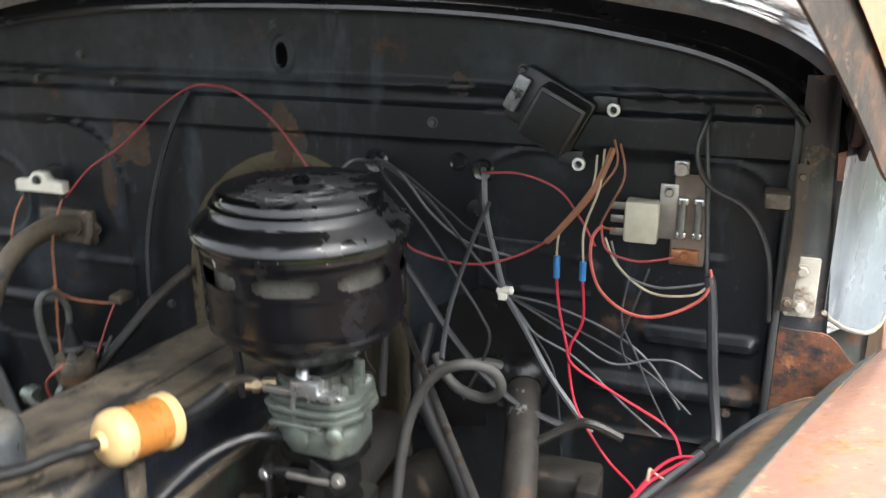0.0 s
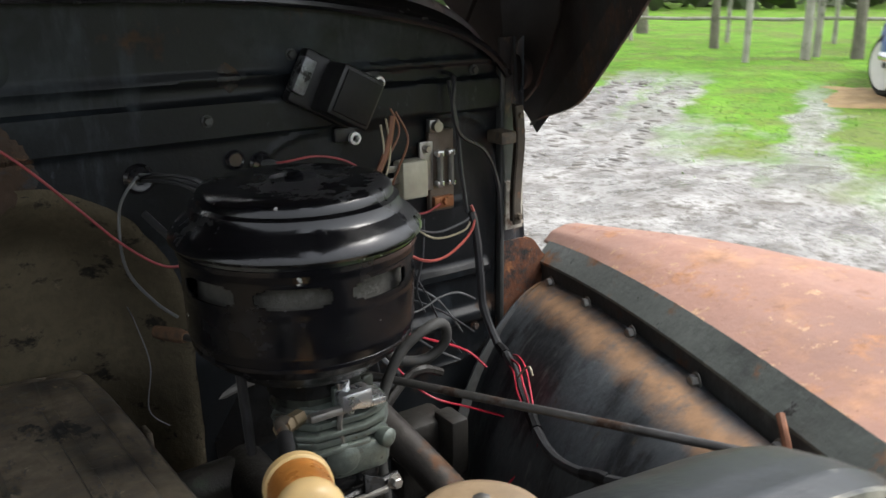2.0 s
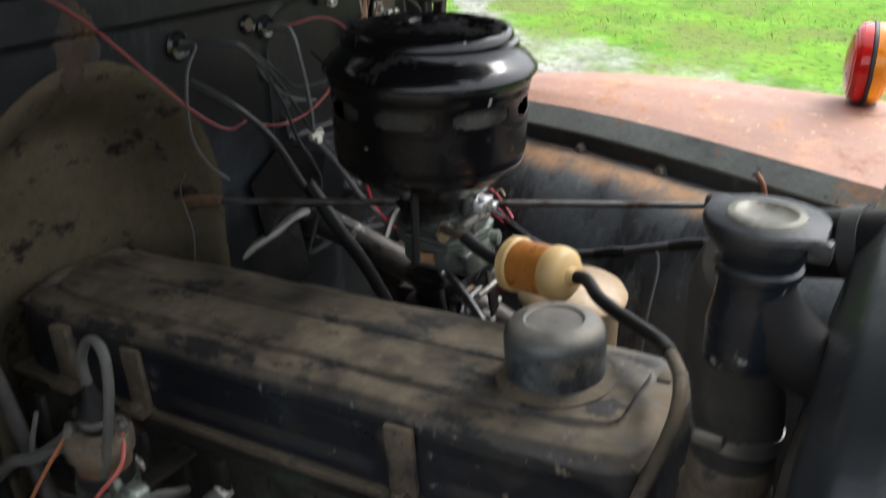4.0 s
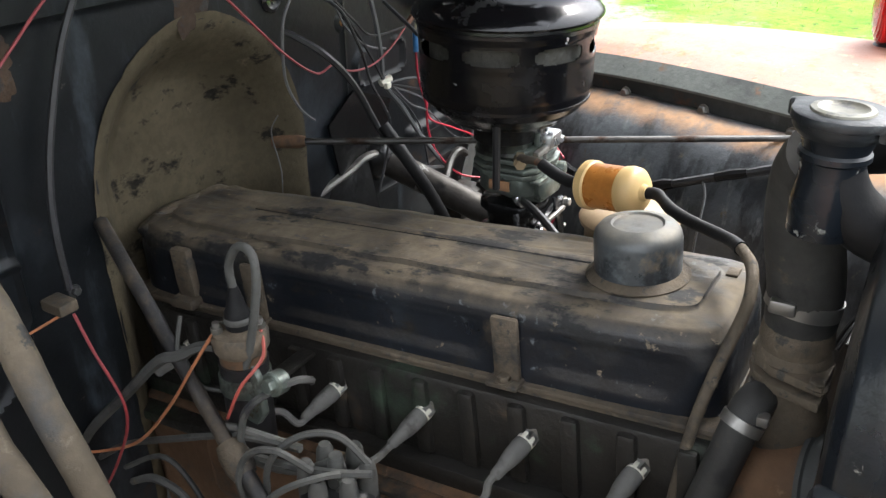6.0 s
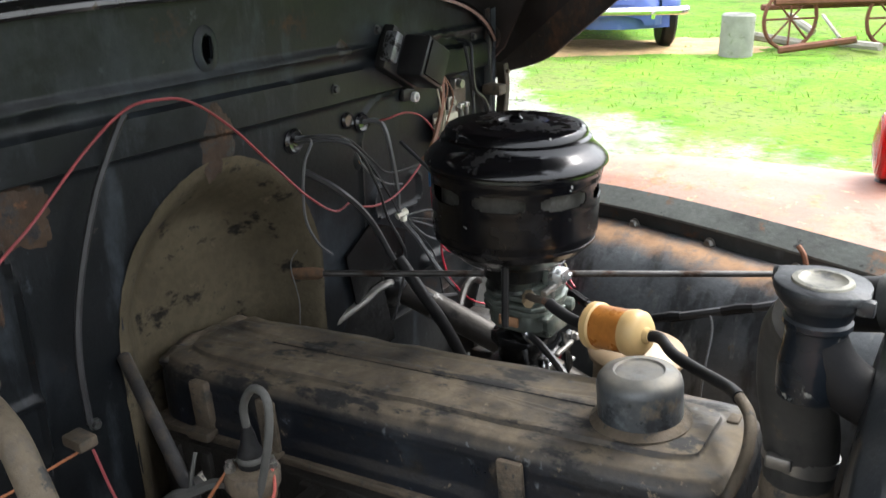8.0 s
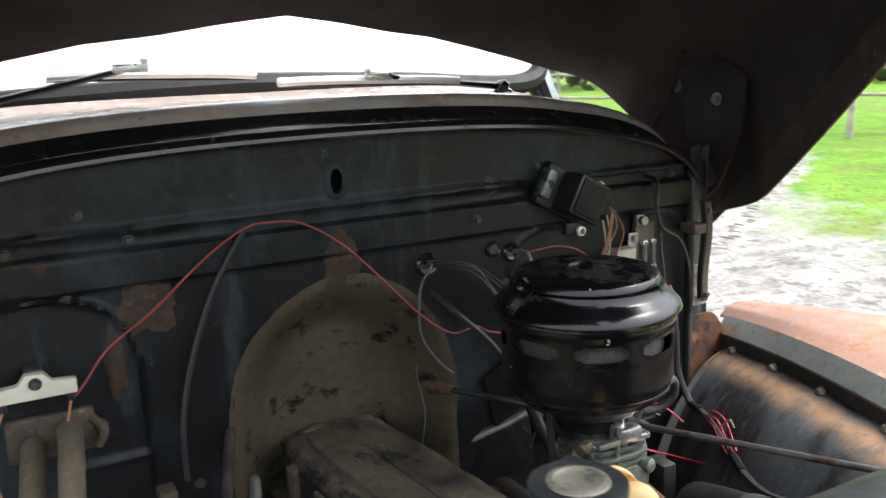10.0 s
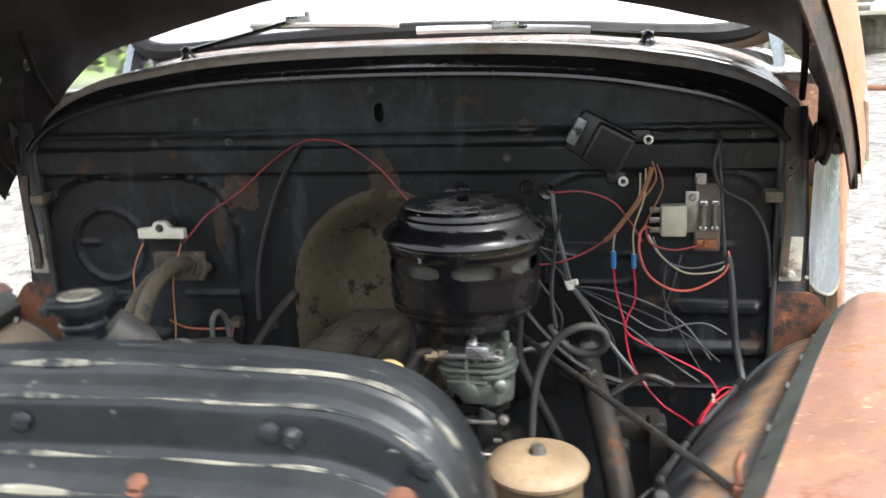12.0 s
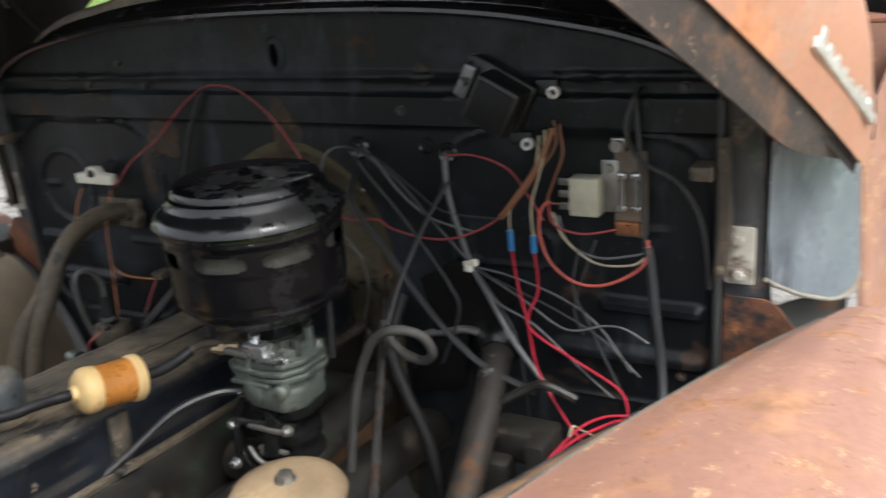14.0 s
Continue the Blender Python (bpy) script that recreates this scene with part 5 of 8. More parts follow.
part("lid", lathe([(0.128, 1.100), (0.130, 1.103), (0.129, 1.108), (0.121, 1.117), (0.112, 1.124), (0.108, 1.129), (0.106, 1.136), (0.101, 1.139), (0.0995, 1.146), (0.096, 1.150), (0.090, 1.1515), (0.060, 1.1515), (0.034, 1.153), (0.030, 1.156), (0.025, 1.156), (0.022, 1.152), (0.001, 1.152)], 64, am), M_LID, air, "glossy black lid, water-marked and chipped")
part("wing_nut", join(lathe([(0.010, 1.152), (0.010, 1.158), (0.006, 1.162)], 10, am)), M_BLACK, air)


def drum(u, v):
    prof = [(0.120, 1.098), (0.121, 1.090), (0.119, 1.082), (0.118, 1.050), (0.1175, 1.045), (0.117, 1.005), (0.113, 0.992), (0.104, 0.980), (0.094, 0.972), (0.086, 0.966), (0.080, 0.960), (0.062, 0.957)]
    q = v * (len(prof) - 1)
    i = min(int(q), len(prof) - 2)
    f = q - i
    r = prof[i][0] * (1 - f) + prof[i + 1][0] * f
    z = prof[i][1] * (1 - f) + prof[i + 1][1] * f
    a = 2 * math.pi * u
    return (AX + AK * r * math.cos(a), AY + AK * r * math.sin(a), 1.152 + (z - 1.152) * AK)


def slot_open(u, v):
    z = 1.152 + (drum(u, v + 0.5 / 132)[2] - 1.152) / AK
    w = ((u + 0.5 / 384) * 8 + 0.12) % 1.0
    return not ((abs(w - 0.5) / 0.40) ** 4 + (abs(z - 1.066) / 0.0105) ** 2.5 < 1)


part("drum", sheet(drum, 384, 132, -0.002, None, slot_open), M_BLACK, air, "black drum with oval intake slots", 60)
part("inner_screen", lathe([(0.106, 1.09), (0.106, 1.03)], 48, am), M_MESH, air, "dusty grey filter mesh behind the slots")
part("band", lathe([(0.1205, 1.096), (0.1235, 1.094), (0.1235, 1.089), (0.1205, 1.087)], 64, am), M_BLACK, air)
part("lower_rim", lathe([(0.1135, 0.996), (0.1165, 0.994), (0.1165, 0.990), (0.112, 0.988)], 64, am), M_BLACK, air)
part("neck", lathe([(0.062, 0.958), (0.050, 0.952), (0.045, 0.945), (0.045, 0.925)], 32, am), M_BLACKOIL, air)
for a in (20, 200):
    part("stay", tube([(AX + 0.085 * math.cos(radians(a)), AY + 0.085 * math.sin(radians(a)), 0.986), (AX + 0.080 * math.cos(radians(a)), AY + 0.080 * math.sin(radians(a)), 0.90)], 0.005, 8), M_SATIN, air)

CX, CY = AX + 0.020, AY - 0.006
carb = thing("carburettor", "grey-green cast carburettor with brass fittings and a bright lever", "carburettor", (CX, CY, 0.80))
c0 = Matrix.Translation((CX, CY, 0.0))


def casting(k, grow=0.0):
    """Outline of the carburettor's stacked flanges."""
    base = [(-0.050, -0.034), (-0.036, -0.046), (0.010, -0.050), (0.034, -0.044), (0.050, -0.022), (0.052, 0.016), (0.038, 0.040), (-0.004, 0.046), (-0.034, 0.040), (-0.050, 0.018)]
    return [(x * k + math.copysign(grow, x), y * k + math.copysign(grow, y)) for x, y in base]


part("air_horn", join(lathe([(0.040, 0.960), (0.041, 0.950), (0.038, 0.944), (0.037, 0.930), (0.040, 0.926)], 32, am0), lathe([(0.033, 0.944), (0.034, 0.922)], 24, c0)), M_CARBDARK, carb, "dark stained air horn")
for k in range(9):
    a = 2 * math.pi * k / 9 + 0.3
    part("web", box((CX + 0.039 * math.cos(a), CY + 0.039 * math.sin(a), 0.936 - 0.004 * (k % 3)), (0.013, 0.009 + 0.004 * (k % 2), 0.032), 0.003), M_CARBDARK if k % 3 else M_CARB, carb)
part("cover", join(plate(casting(1.0, 0.002), 0.007, Matrix.Translation((CX, CY, 0.9155)), 0.0015), plate(casting(0.84), 0.012, Matrix.Translation((CX - 0.003, CY, 0.9215)), 0.003)), M_CARB, carb)
part("upper_flange", plate(casting(1.06, 0.002), 0.006, Matrix.Translation((CX - 0.002, CY - 0.002, 0.9065)), 0.0015), M_CARB, carb)
part("gasket", plate(casting(1.03), 0.0035, Matrix.Translation((CX, CY, 0.9035)), 0.0008), M_CARBDARK, carb, "dark gasket line")
part("lower_flange", plate(casting(1.08, 0.001), 0.007, Matrix.Translation((CX, CY, 0.897)), 0.0015), M_CARB, carb)
part("bowl", join(plate(casting(0.94), 0.030, Matrix.Translation((CX, CY, 0.868)), 0.005), plate([(-0.030, -0.052), (0.030, -0.055), (0.047, -0.030), (0.044, 0.020), (-0.010, 0.030), (-0.034, 0.0)], 0.034, Matrix.Translation((CX + 0.006, CY, 0.856)), 0.007)), M_CARB, carb, "grey-green float bowl")
part("bowl_boss", join(lathe([(0.017, 0.0), (0.017, 0.010), (0.013, 0.013)], 20, aim((CX - 0.012, CY - 0.044, 0.880), (-0.2, -1, 0))), lathe([(0.010, 0.0), (0.010, 0.012), (0.006, 0.015)], 12, aim((CX + 0.033, CY - 0.046, 0.889), (0.3, -1, 0)))), M_CARB, carb)
part("ledge", box((CX - 0.014, CY - 0.050, 0.893), (0.060, 0.014, 0.006), 0.002), M_CARB, carb)
part("lever_block", join(box((0.224, -0.392, 0.941), (0.034, 0.022, 0.020), 0.004), box((0.242, -0.386, 0.933), (0.030, 0.030, 0.008), 0.002), lathe([(0.007, 0.948), (0.007, 0.958), (0.004, 0.961)], 10, Matrix.Translation((0.216, -0.386, 0)))), M_ZINC, carb, "bright machined lever block")
part("lever_arm", join(box((0.196, -0.396, 0.934), (0.045, 0.009, 0.008), 0.002), tube([(0.214, -0.392, 0.944), (0.206, -0.395, 0.918), (0.210, -0.394, 0.888)], 0.003, 8)), M_STEEL, carb)
for dx, dy in ((-0.046, 0.016), (0.036, -0.036), (0.042, 0.024), (-0.040, -0.032), (0.0, -0.044)):
    part("screw", lathe([(0.0055, 0.922), (0.0055, 0.926), (0.003, 0.928)], 10, Matrix.Translation((CX + dx, CY + dy, 0))), M_ZINC, carb)
part("inlet_fitting", join(lathe([(0.0085, 0), (0.0085, 0.014), (0.0065, 0.015), (0.0065, 0.034)], 6, aim((CX - 0.046, CY - 0.030, 0.927), (-0.9, -0.45, 0.06))), lathe([(0.0065, 0.018), (0.009, 0.018), (0.009, 0.026), (0.0065, 0.026)], 6, aim((CX - 0.046, CY - 0.030, 0.927), (-0.9, -0.45, 0.06)))), M_BRASS, carb, "dull brass inlet fitting")
part("tag", box((CX - 0.0535, CY - 0.004, 0.886), (0.003, 0.030, 0.014), 0.001), mat("orange_brown_tag", (0.30, 0.16, 0.08), 0.7, var=0.4, scale=40), carb, "orange-brown paper tag")
part("throttle_body", join(plate(casting(0.92), 0.016, Matrix.Translation((CX, CY, 0.838)), 0.003), lathe([(0.036, 0.842), (0.033, 0.825), (0.030, 0.812), (0.044, 0.806), (0.045, 0.796), (0.036, 0.792), (0.035, 0.775), (0.046, 0.770), (0.046, 0.752)], 28, Matrix.Translation((CX - 0.008, CY, 0)))), M_BLACKOIL, carb, "oily black throttle body")
part("linkage", join(tube([(CX - 0.055, CY - 0.03, 0.85), (CX - 0.062, CY - 0.040, 0.82), (CX - 0.045, CY - 0.055, 0.785), (CX - 0.02, CY - 0.06, 0.765)], 0.0045, 8), tube([(CX + 0.048, CY - 0.050, 0.838), (CX - 0.050, CY - 0.055, 0.832)], 0.0055, 8), box((CX - 0.048, CY - 0.056, 0.812), (0.008, 0.018, 0.055), 0.003), plate([(-0.012, -0.03), (0.012, -0.026), (0.016, 0.02), (-0.006, 0.032)], 0.004, aim((CX + 0.012, CY - 0.060, 0.826), (0.1, -1, 0.2)), 0.001)), M_BLACKOIL, carb, "oily throttle linkage")
part("throttle_lever", join(box((CX + 0.004, CY - 0.062, 0.835), (0.052, 0.006, 0.006), 0.0015), box((CX + 0.014, CY - 0.062, 0.806), (0.046, 0.006, 0.005), 0.0015), tube([(CX - 0.028, CY - 0.060, 0.80), (CX - 0.006, CY - 0.066, 0.786), (CX + 0.03, CY - 0.058, 0.780)], 0.003, 8)), M_STEEL, carb, "worn steel throttle levers")
for dx, dz in ((0.040, 0.838), (-0.050, 0.830), (0.0, 0.800), (-0.058, 0.768)):
    part("link_bolt", hexbolt((CX + dx, CY - 0.058, dz), (0, -1, 0.1), 0.006, 0.008), M_ZINC if dx < 0.01 else M_STEEL, carb)
manifold = thing("intake_manifold", "rusty cast intake and exhaust manifold beside the block", "manifold", (AX, AY, 0.6))
part("plenum", tube([(AX, AY + 0.22, 0.735), (AX, AY, 0.735), (AX, AY - 0.22, 0.735)], 0.032, 18), M_IRON, manifold)
for dy in (-0.2, 0.0, 0.2):
    part("runner", tube([(AX, AY + dy, 0.735), (0.10, AY + dy * 1.1, 0.72)], 0.03, 16), M_IRON, manifold)
part("carburettor_pad", box((CX - 0.008, CY, 0.757), (0.10, 0.10, 0.02), 0.006), M_IRON, manifold)
part("exhaust_log", tube([(0.23, 0.0, 0.60), (0.22, -0.2, 0.63), (0.22, -0.5, 0.63), (0.22, -0.62, 0.60)], 0.04, 18), M_IRON, manifold, "greasy exhaust log")

FF, FR = Vector((0.098, -0.560, 0.946)), Vector((0.118, -0.487, 0.934))
filt = thing("fuel_filter", "ivory plastic fuel filter full of amber fuel", "fuel filter", (0.107, -0.527, 0.905))
fd = (FF - FR)
fl = fd.length
fm = aim(FR, fd)
part("rear_cap", lathe([(0.004, -0.012), (0.006, -0.010), (0.007, 0.0), (0.026, 0.002), (0.029, 0.005), (0.029, 0.014), (0.0272, 0.016)], 32, fm), M_AMBERCUP, filt)
part("element", lathe([(0.0268, 0.015), (0.0264, 0.02), (0.0262, fl - 0.020), (0.0264, fl - 0.015)], 32, fm), M_FUEL, filt, "amber fuel in a clear cup")
part("front_cap", lathe([(0.0272, fl - 0.019), (0.0282, fl - 0.012), (0.0270, fl - 0.004), (0.021, fl + 0.002), (0.010, fl + 0.004), (0.008, fl + 0.010), (0.001, fl + 0.010)], 32, fm), M_AMBERCUP, filt)
solo("fuel_hose", tube([FF + fd * 0.1, FF + fd * 0.3, (0.072, -0.602, 0.946), (0.058, -0.624, 0.944), (0.034, -0.655, 0.948), (0.012, -0.680, 0.953), (-0.008, -0.695, 0.956)], 0.0068, 10, wob=0.12), M_RUBBER, "dark taped rubber fuel hose from the filter", "hose")
pipe = thing("carburettor_pipe", "dark rubber hose and tan steel pipe from filter to carburettor", "pipe", (0.13, -0.43, 0.93))
part("rubber_sleeve", tube([FR - fd * 0.02, FR - fd * 0.30, FR + Vector((0.014, 0.047, 0.000)), FR + Vector((0.020, 0.066, 0.006))], 0.0075, 10), M_RUBBER, pipe, "dark rubber sleeve")
part("steel_pipe", tube([FR + Vector((0.014, 0.050, 0.001)), FR + Vector((0.020, 0.068, 0.007)), (0.142, -0.400, 0.940), (0.152, -0.386, 0.936), (CX - 0.062, CY - 0.038, 0.928)], 0.0052, 10), M_STRAP, pipe, "tan steel pipe")

can = thing("oil_filter_canister", "tan painted oil filter canister with a bolted domed lid", "oil filter", (0.315, -0.48, 0.62))
km = Matrix.Translation((0.315, -0.48, 0.0))
part("body", lathe([(0.060, 0.60), (0.062, 0.62), (0.062, 0.80), (0.064, 0.804)], 36, km), M_PAN, can)
part("lid", lathe([(0.064, 0.802), (0.070, 0.804), (0.071, 0.810), (0.066, 0.818), (0.048, 0.826), (0.014, 0.830), (0.001, 0.830)], 40, km), M_PAN, can, "tan lid with a rolled edge")
part("bolt", hexbolt((0.315, -0.48, 0.829), (0, 0, 1), 0.010, 0.010), M_STEEL, can)

M_COLUMN = mat("dirty_steel_tube", (0.05, 0.045, 0.04), 0.5, 0.5, var=0.4, scale=12, bump=0.25, layers=[((0.12, 0.06, 0.03), 9, 0.58, 0.1, 0.9), ((0.30, 0.30, 0.29), 9, 0.60, 0.03, 0.35, (1, 1, 0.5)), ((0.015, 0.014, 0.013), 10, 0.60, 0.06, 0.4)])
# steering column and pedal gear by the firewall
column = thing("steering_column", "dirty steel steering column passing through the firewall", "steering column", (0.40, -0.2, 0.45))
part("tube", tube([(0.372, 0.01, 0.80), (0.395, -0.10, 0.755), (0.43, -0.28, 0.68), (0.45, -0.46, 0.60)], 0.024, 18), M_COLUMN, column)
part("collar", lathe([(0.040, -0.02), (0.042, 0.0), (0.038, 0.02), (0.028, 0.03)], 22, aim((0.372, 0.0, 0.795), (0.03, -0.13, -0.05))), M_BLACKOIL, column)
part("plate", plate([(-0.07, -0.05), (0.05, -0.06), (0.08, 0.04), (-0.02, 0.08), (-0.09, 0.04)], 0.004, aim((0.33, -0.006, 0.85), (0, -1, 0))), M_BLACKOIL, column)

# brace rod from firewall to fender
rod = thing("brace_rod", "long thin steel rod from the firewall to the fender bracket", "rod", (0.152, 0.03, 0.88))
RL, RR = Vector((0.152, 0.03, 0.886)), Vector((0.547, -0.655, 0.885))
part("rod", tube([RL, (RL + RR) / 2, RR], 0.005, 10, 3), M_RODSTEEL, rod)
part("bush", lathe([(0.009, 0), (0.010, 0.008), (0.010, 0.04), (0.008, 0.05)], 14, aim(RL, RR - RL)), M_BLOCKDUST, rod, "rusty end bush")
part("bracket", join(box((0.549, -0.657, 0.885), (0.014, 0.016, 0.018), 0.003), tube([(0.549, -0.657, 0.893), (0.548, -0.650, 0.915), (0.555, -0.640, 0.925)], 0.0045, 8), tube([(0.549, -0.657, 0.885), (0.555, -0.69, 0.880), (0.55, -0.73, 0.875)], 0.0045, 8)), mat("orange_rust_bracket", (0.20, 0.085, 0.045), 0.8, var=0.3, scale=30), rod, "orange rusted bracket and nut")

# ---- radiator ----
RW = 0.305


def rad_drop(x):
    a = min(abs(x) / RW, 1.0)
    return 0.015 * a * a + 0.19 * (1 - (1 - a ** 7) ** 0.5)


RAD = [(-0.806, 0.80), (-0.806, 0.95), (-0.808, 1.05), (-0.814, 1.088), (-0.830, 1.110), (-0.850, 1.121), (-0.872, 1.128), (-0.890, 1.131), (-0.903, 1.127), (-0.912, 1.119), (-0.928, 1.114), (-0.936, 1.109), (-0.941, 1.099), (-0.944, 1.064), (-0.950, 1.055), (-0.968, 1.049), (-0.980, 1.042), (-0.986, 1.032), (-0.989, 0.98), (-0.992, 0.80)]


def rad_at(u, v):
    q = v * (len(RAD) - 1)
    i = min(int(q), len(RAD) - 2)
    f = q - i
    y = RAD[i][0] * (1 - f) + RAD[i + 1][0] * f
    z = RAD[i][1] * (1 - f) + RAD[i + 1][1] * f
    a = -1 + 2 * u
    a = math.copysign(1 - (1 - abs(a)) ** 1.9, a)
    x = RW * a
    dent = 0.004 * noise.noise((x * 9, y * 16, 3.0)) * ss(0.9, 1.05, z)
    z2 = z - rad_drop(x) * ss(0.85, 1.1, z) + dent
    return (x, y - 0.010 * a ** 4 + 0.6 * dent, z2)


radiator = thing("radiator", "black radiator shell with a rounded top and pale worn, highlit ribs", "radiator", (0, -0.93, 0.5))
part("shell", sheet(rad_at, 80, 114), M_RADIATOR, radiator, angle=40)
# pale strips mix worn paint with highlights painted along the ribs
M_RIBEDGE = mat("wear_and_highlight", (0.26, 0.25, 0.20), 0.6, var=0.35, scale=14, bump=0.2, layers=[((0.018, 0.022, 0.026), 13, 0.46, 0.12, 0.4)])
for vv, wr in ((8.2 / 19, 0.0034), (11.3 / 19, 0.0022), (13.9 / 19, 0.0022), (16.3 / 19, 0.0030)):
    part("rib_edge", tube([Vector(rad_at(0.06 + 0.88 * k / 40, vv)) for k in range(41)], lambda t, wr=wr: wr * max(0.06, 0.6 + 2.0 * noise.noise((t * 11, wr * 900, 0))), 6, 2), M_RIBEDGE, radiator, "pale rib edge, worn paint and painted highlight")
part("port", lathe([(0.012, 0.002), (0.022, 0.003), (0.026, -0.002), (0.026, -0.01)], 24, aim((-0.025, -0.862, 1.121), (0, 0.40, 0.9)) @ Matrix.Diagonal((1.2, 0.8, 1, 1))), M_RADIATOR, radiator)
for sx in (-1, 1):
    part("side", box((sx * 0.300, -0.90, 0.75), (0.02, 0.18, 0.40), 0.008), M_RADIATOR, radiator)
part("core", box((0, -0.91, 0.62), (0.57, 0.07, 0.50), 0.004), M_SATIN, radiator)
for x, z in ((0.125, 1.082), (0.145, 1.078), (0.255, 1.055), (-0.10, 1.082), (-0.25, 1.06)):
    part("rivet", lathe([(0.010, 0), (0.009, 0.004), (0.005, 0.006)], 14, aim((x, -0.943, z), (0, -1, 0.1))), M_RADIATOR, radiator)
for x in (-0.28, 0.02, 0.24):
    part("rusty_bolt", hexbolt((x, -0.972, 1.044), (0, -0.45, 1), 0.009, 0.006), M_RUSTFLAT, radiator)
part("support_cross", box((0, -1.06, 0.86), (1.1, 0.06, 0.03), 0.006), M_RADIATOR, radiator)


# ---- fittings and wiring on the firewall ----
regulator = thing("regulator_box", "square black ignition module on a tilted bracket with white bolts", "control box", (0.43, 0.0, 1.14))
bm_ = Matrix.Translation((0.412, -0.022, 1.187)) @ Matrix.Rotation(radians(28), 4, "Y")
part("base", box((-0.012, 0.006, 0), (0.104, 0.024, 0.076), 0.006, bm_), M_SATIN, regulator)
part("housing", box((0.003, -0.030, 0.0), (0.068, 0.052, 0.070), 0.006, bm_), M_SATIN, regulator, "square black plastic housing")
part("housing_face", box((0.003, -0.0575, 0.0), (0.056, 0.004, 0.058), 0.002, bm_), M_RUBBER, regulator)
part("foil_label", box((-0.058, -0.006, 0.0), (0.020, 0.024, 0.050), 0.004, bm_), mat("worn_silver_label", (0.20, 0.21, 0.22), 0.35, 0.4, var=0.4, scale=60, layers=[((0.02, 0.02, 0.02), 45, 0.53, 0.06, 0.6)]), regulator, "worn silver label")
for p in ((0.484, -0.004, 1.195), (0.442, -0.004, 1.121)):
    part("mounting_eye", lathe([(0.0048, -0.004), (0.0085, -0.004), (0.009, 0.002), (0.0085, 0.005), (0.0052, 0.006), (0.0046, 0.003), (0.0044, -0.004)], 22, aim((p[0], -0.014, p[2]), (0, -1, 0))), M_PALEMETAL, regulator, "pale washer eye")
    part("ear", box((p[0] - 0.012, -0.006, p[2] + 0.006), (0.034, 0.012, 0.022), 0.004), M_SATIN, regulator)

fuse = thing("fuse_block", "ivory flasher unit and open fuse holder on a brown board", "fuse block", (0.56, 0.0, 1.02))
part("board", box((0.590, -0.008, 1.055), (0.045, 0.012, 0.125), 0.003), M_FUSE, fuse, "brown fibre board")
part("flasher", box((0.530, -0.020, 1.052), (0.044, 0.03, 0.056), 0.004), M_IVORY, fuse, "ivory plastic flasher can")
for dz in (-0.018, 0.0, 0.018):
    part("spade", box((0.500, -0.020, 1.052 + dz), (0.022, 0.004, 0.010), 0.001), M_STEEL, fuse)
part("mount_tab", join(box((0.562, -0.012, 1.065), (0.024, 0.006, 0.075), 0.002), hexbolt((0.562, -0.015, 1.092), (0, -1, 0), 0.006)), M_STEEL, fuse)
for dx in (-0.009, 0.011):
    part("fuse_tube", tube([(0.590 + dx, -0.022, 1.035), (0.590 + dx, -0.022, 1.085)], 0.005, 12), mat("glass_fuse", (0.13, 0.13, 0.12), 0.12, 0.0, var=0.2, scale=60), fuse)
    for dz in (1.037, 1.083):
        part("clip", box((0.590 + dx, -0.020, dz), (0.013, 0.012, 0.009), 0.002), M_ZINC, fuse)
part("copper_terminal", join(box((0.588, -0.018, 1.008), (0.035, 0.010, 0.018), 0.002), hexbolt((0.588, -0.023, 1.010), (0, -1, 0), 0.006)), mat("copper_terminal", (0.35, 0.15, 0.07), 0.5, 0.6, var=0.3, scale=40), fuse)
part("upper_clip", join(box((0.575, -0.014, 1.125), (0.02, 0.012, 0.02), 0.003), lathe([(0.008, 0), (0.008, 0.01)], 12, aim((0.575, -0.02, 1.125), (0, -1, 0)))), M_STEEL, fuse)

ballast = thing("ballast_resistor", "ivory ceramic ballast resistor bolted to the firewall", "resistor", (-0.437, 0.0, 1.02))
part("ceramic", plate([(-0.048, -0.011), (0.048, -0.011), (0.048, 0.008), (0.020, 0.010), (0.011, 0.022), (-0.011, 0.022), (-0.020, 0.010), (-0.048, 0.008)], 0.016, Matrix(((1, 0, 0, -0.437), (0, 0, 1, -0.050), (0, 1, 0, 1.032), (0, 0, 0, 1))), 0.002), M_WHITE, ballast)
part("bracket", join(box((-0.437, -0.018, 1.045), (0.022, 0.034, 0.022), 0.003), hexbolt((-0.437, -0.051, 1.042), (0, -1, 0), 0.006)), M_FLANGE, ballast, "dark clamp bolt")
for x in (-0.477, -0.398):
    part("terminal", box((x, -0.042, 1.016), (0.010, 0.010, 0.014), 0.002), M_SATIN, ballast)

heater = thing("heater_pipes", "two tan dusty heater hoses on a firewall flange", "hose", (-0.43, 0.0, 0.93))
part("flange", join(box((-0.425, -0.008, 0.955), (0.11, 0.014, 0.06), 0.005), hexbolt((-0.365, -0.014, 0.955), (0, -1, 0), 0.008), tube([(-0.375, -0.012, 0.97), (-0.362, -0.03, 0.955), (-0.372, -0.03, 0.935)], 0.006, 8)), M_DUSTSTEEL, heater)
part("hose", tube([(-0.448, 0.0, 0.945), (-0.453, -0.07, 0.942), (-0.462, -0.14, 0.905), (-0.470, -0.195, 0.838), (-0.474, -0.245, 0.79), (-0.475, -0.28, 0.70), (-0.475, -0.29, 0.55)], 0.0155, 16, wob=0.04), M_HEATERHOSE, heater, "tan dusty hose")
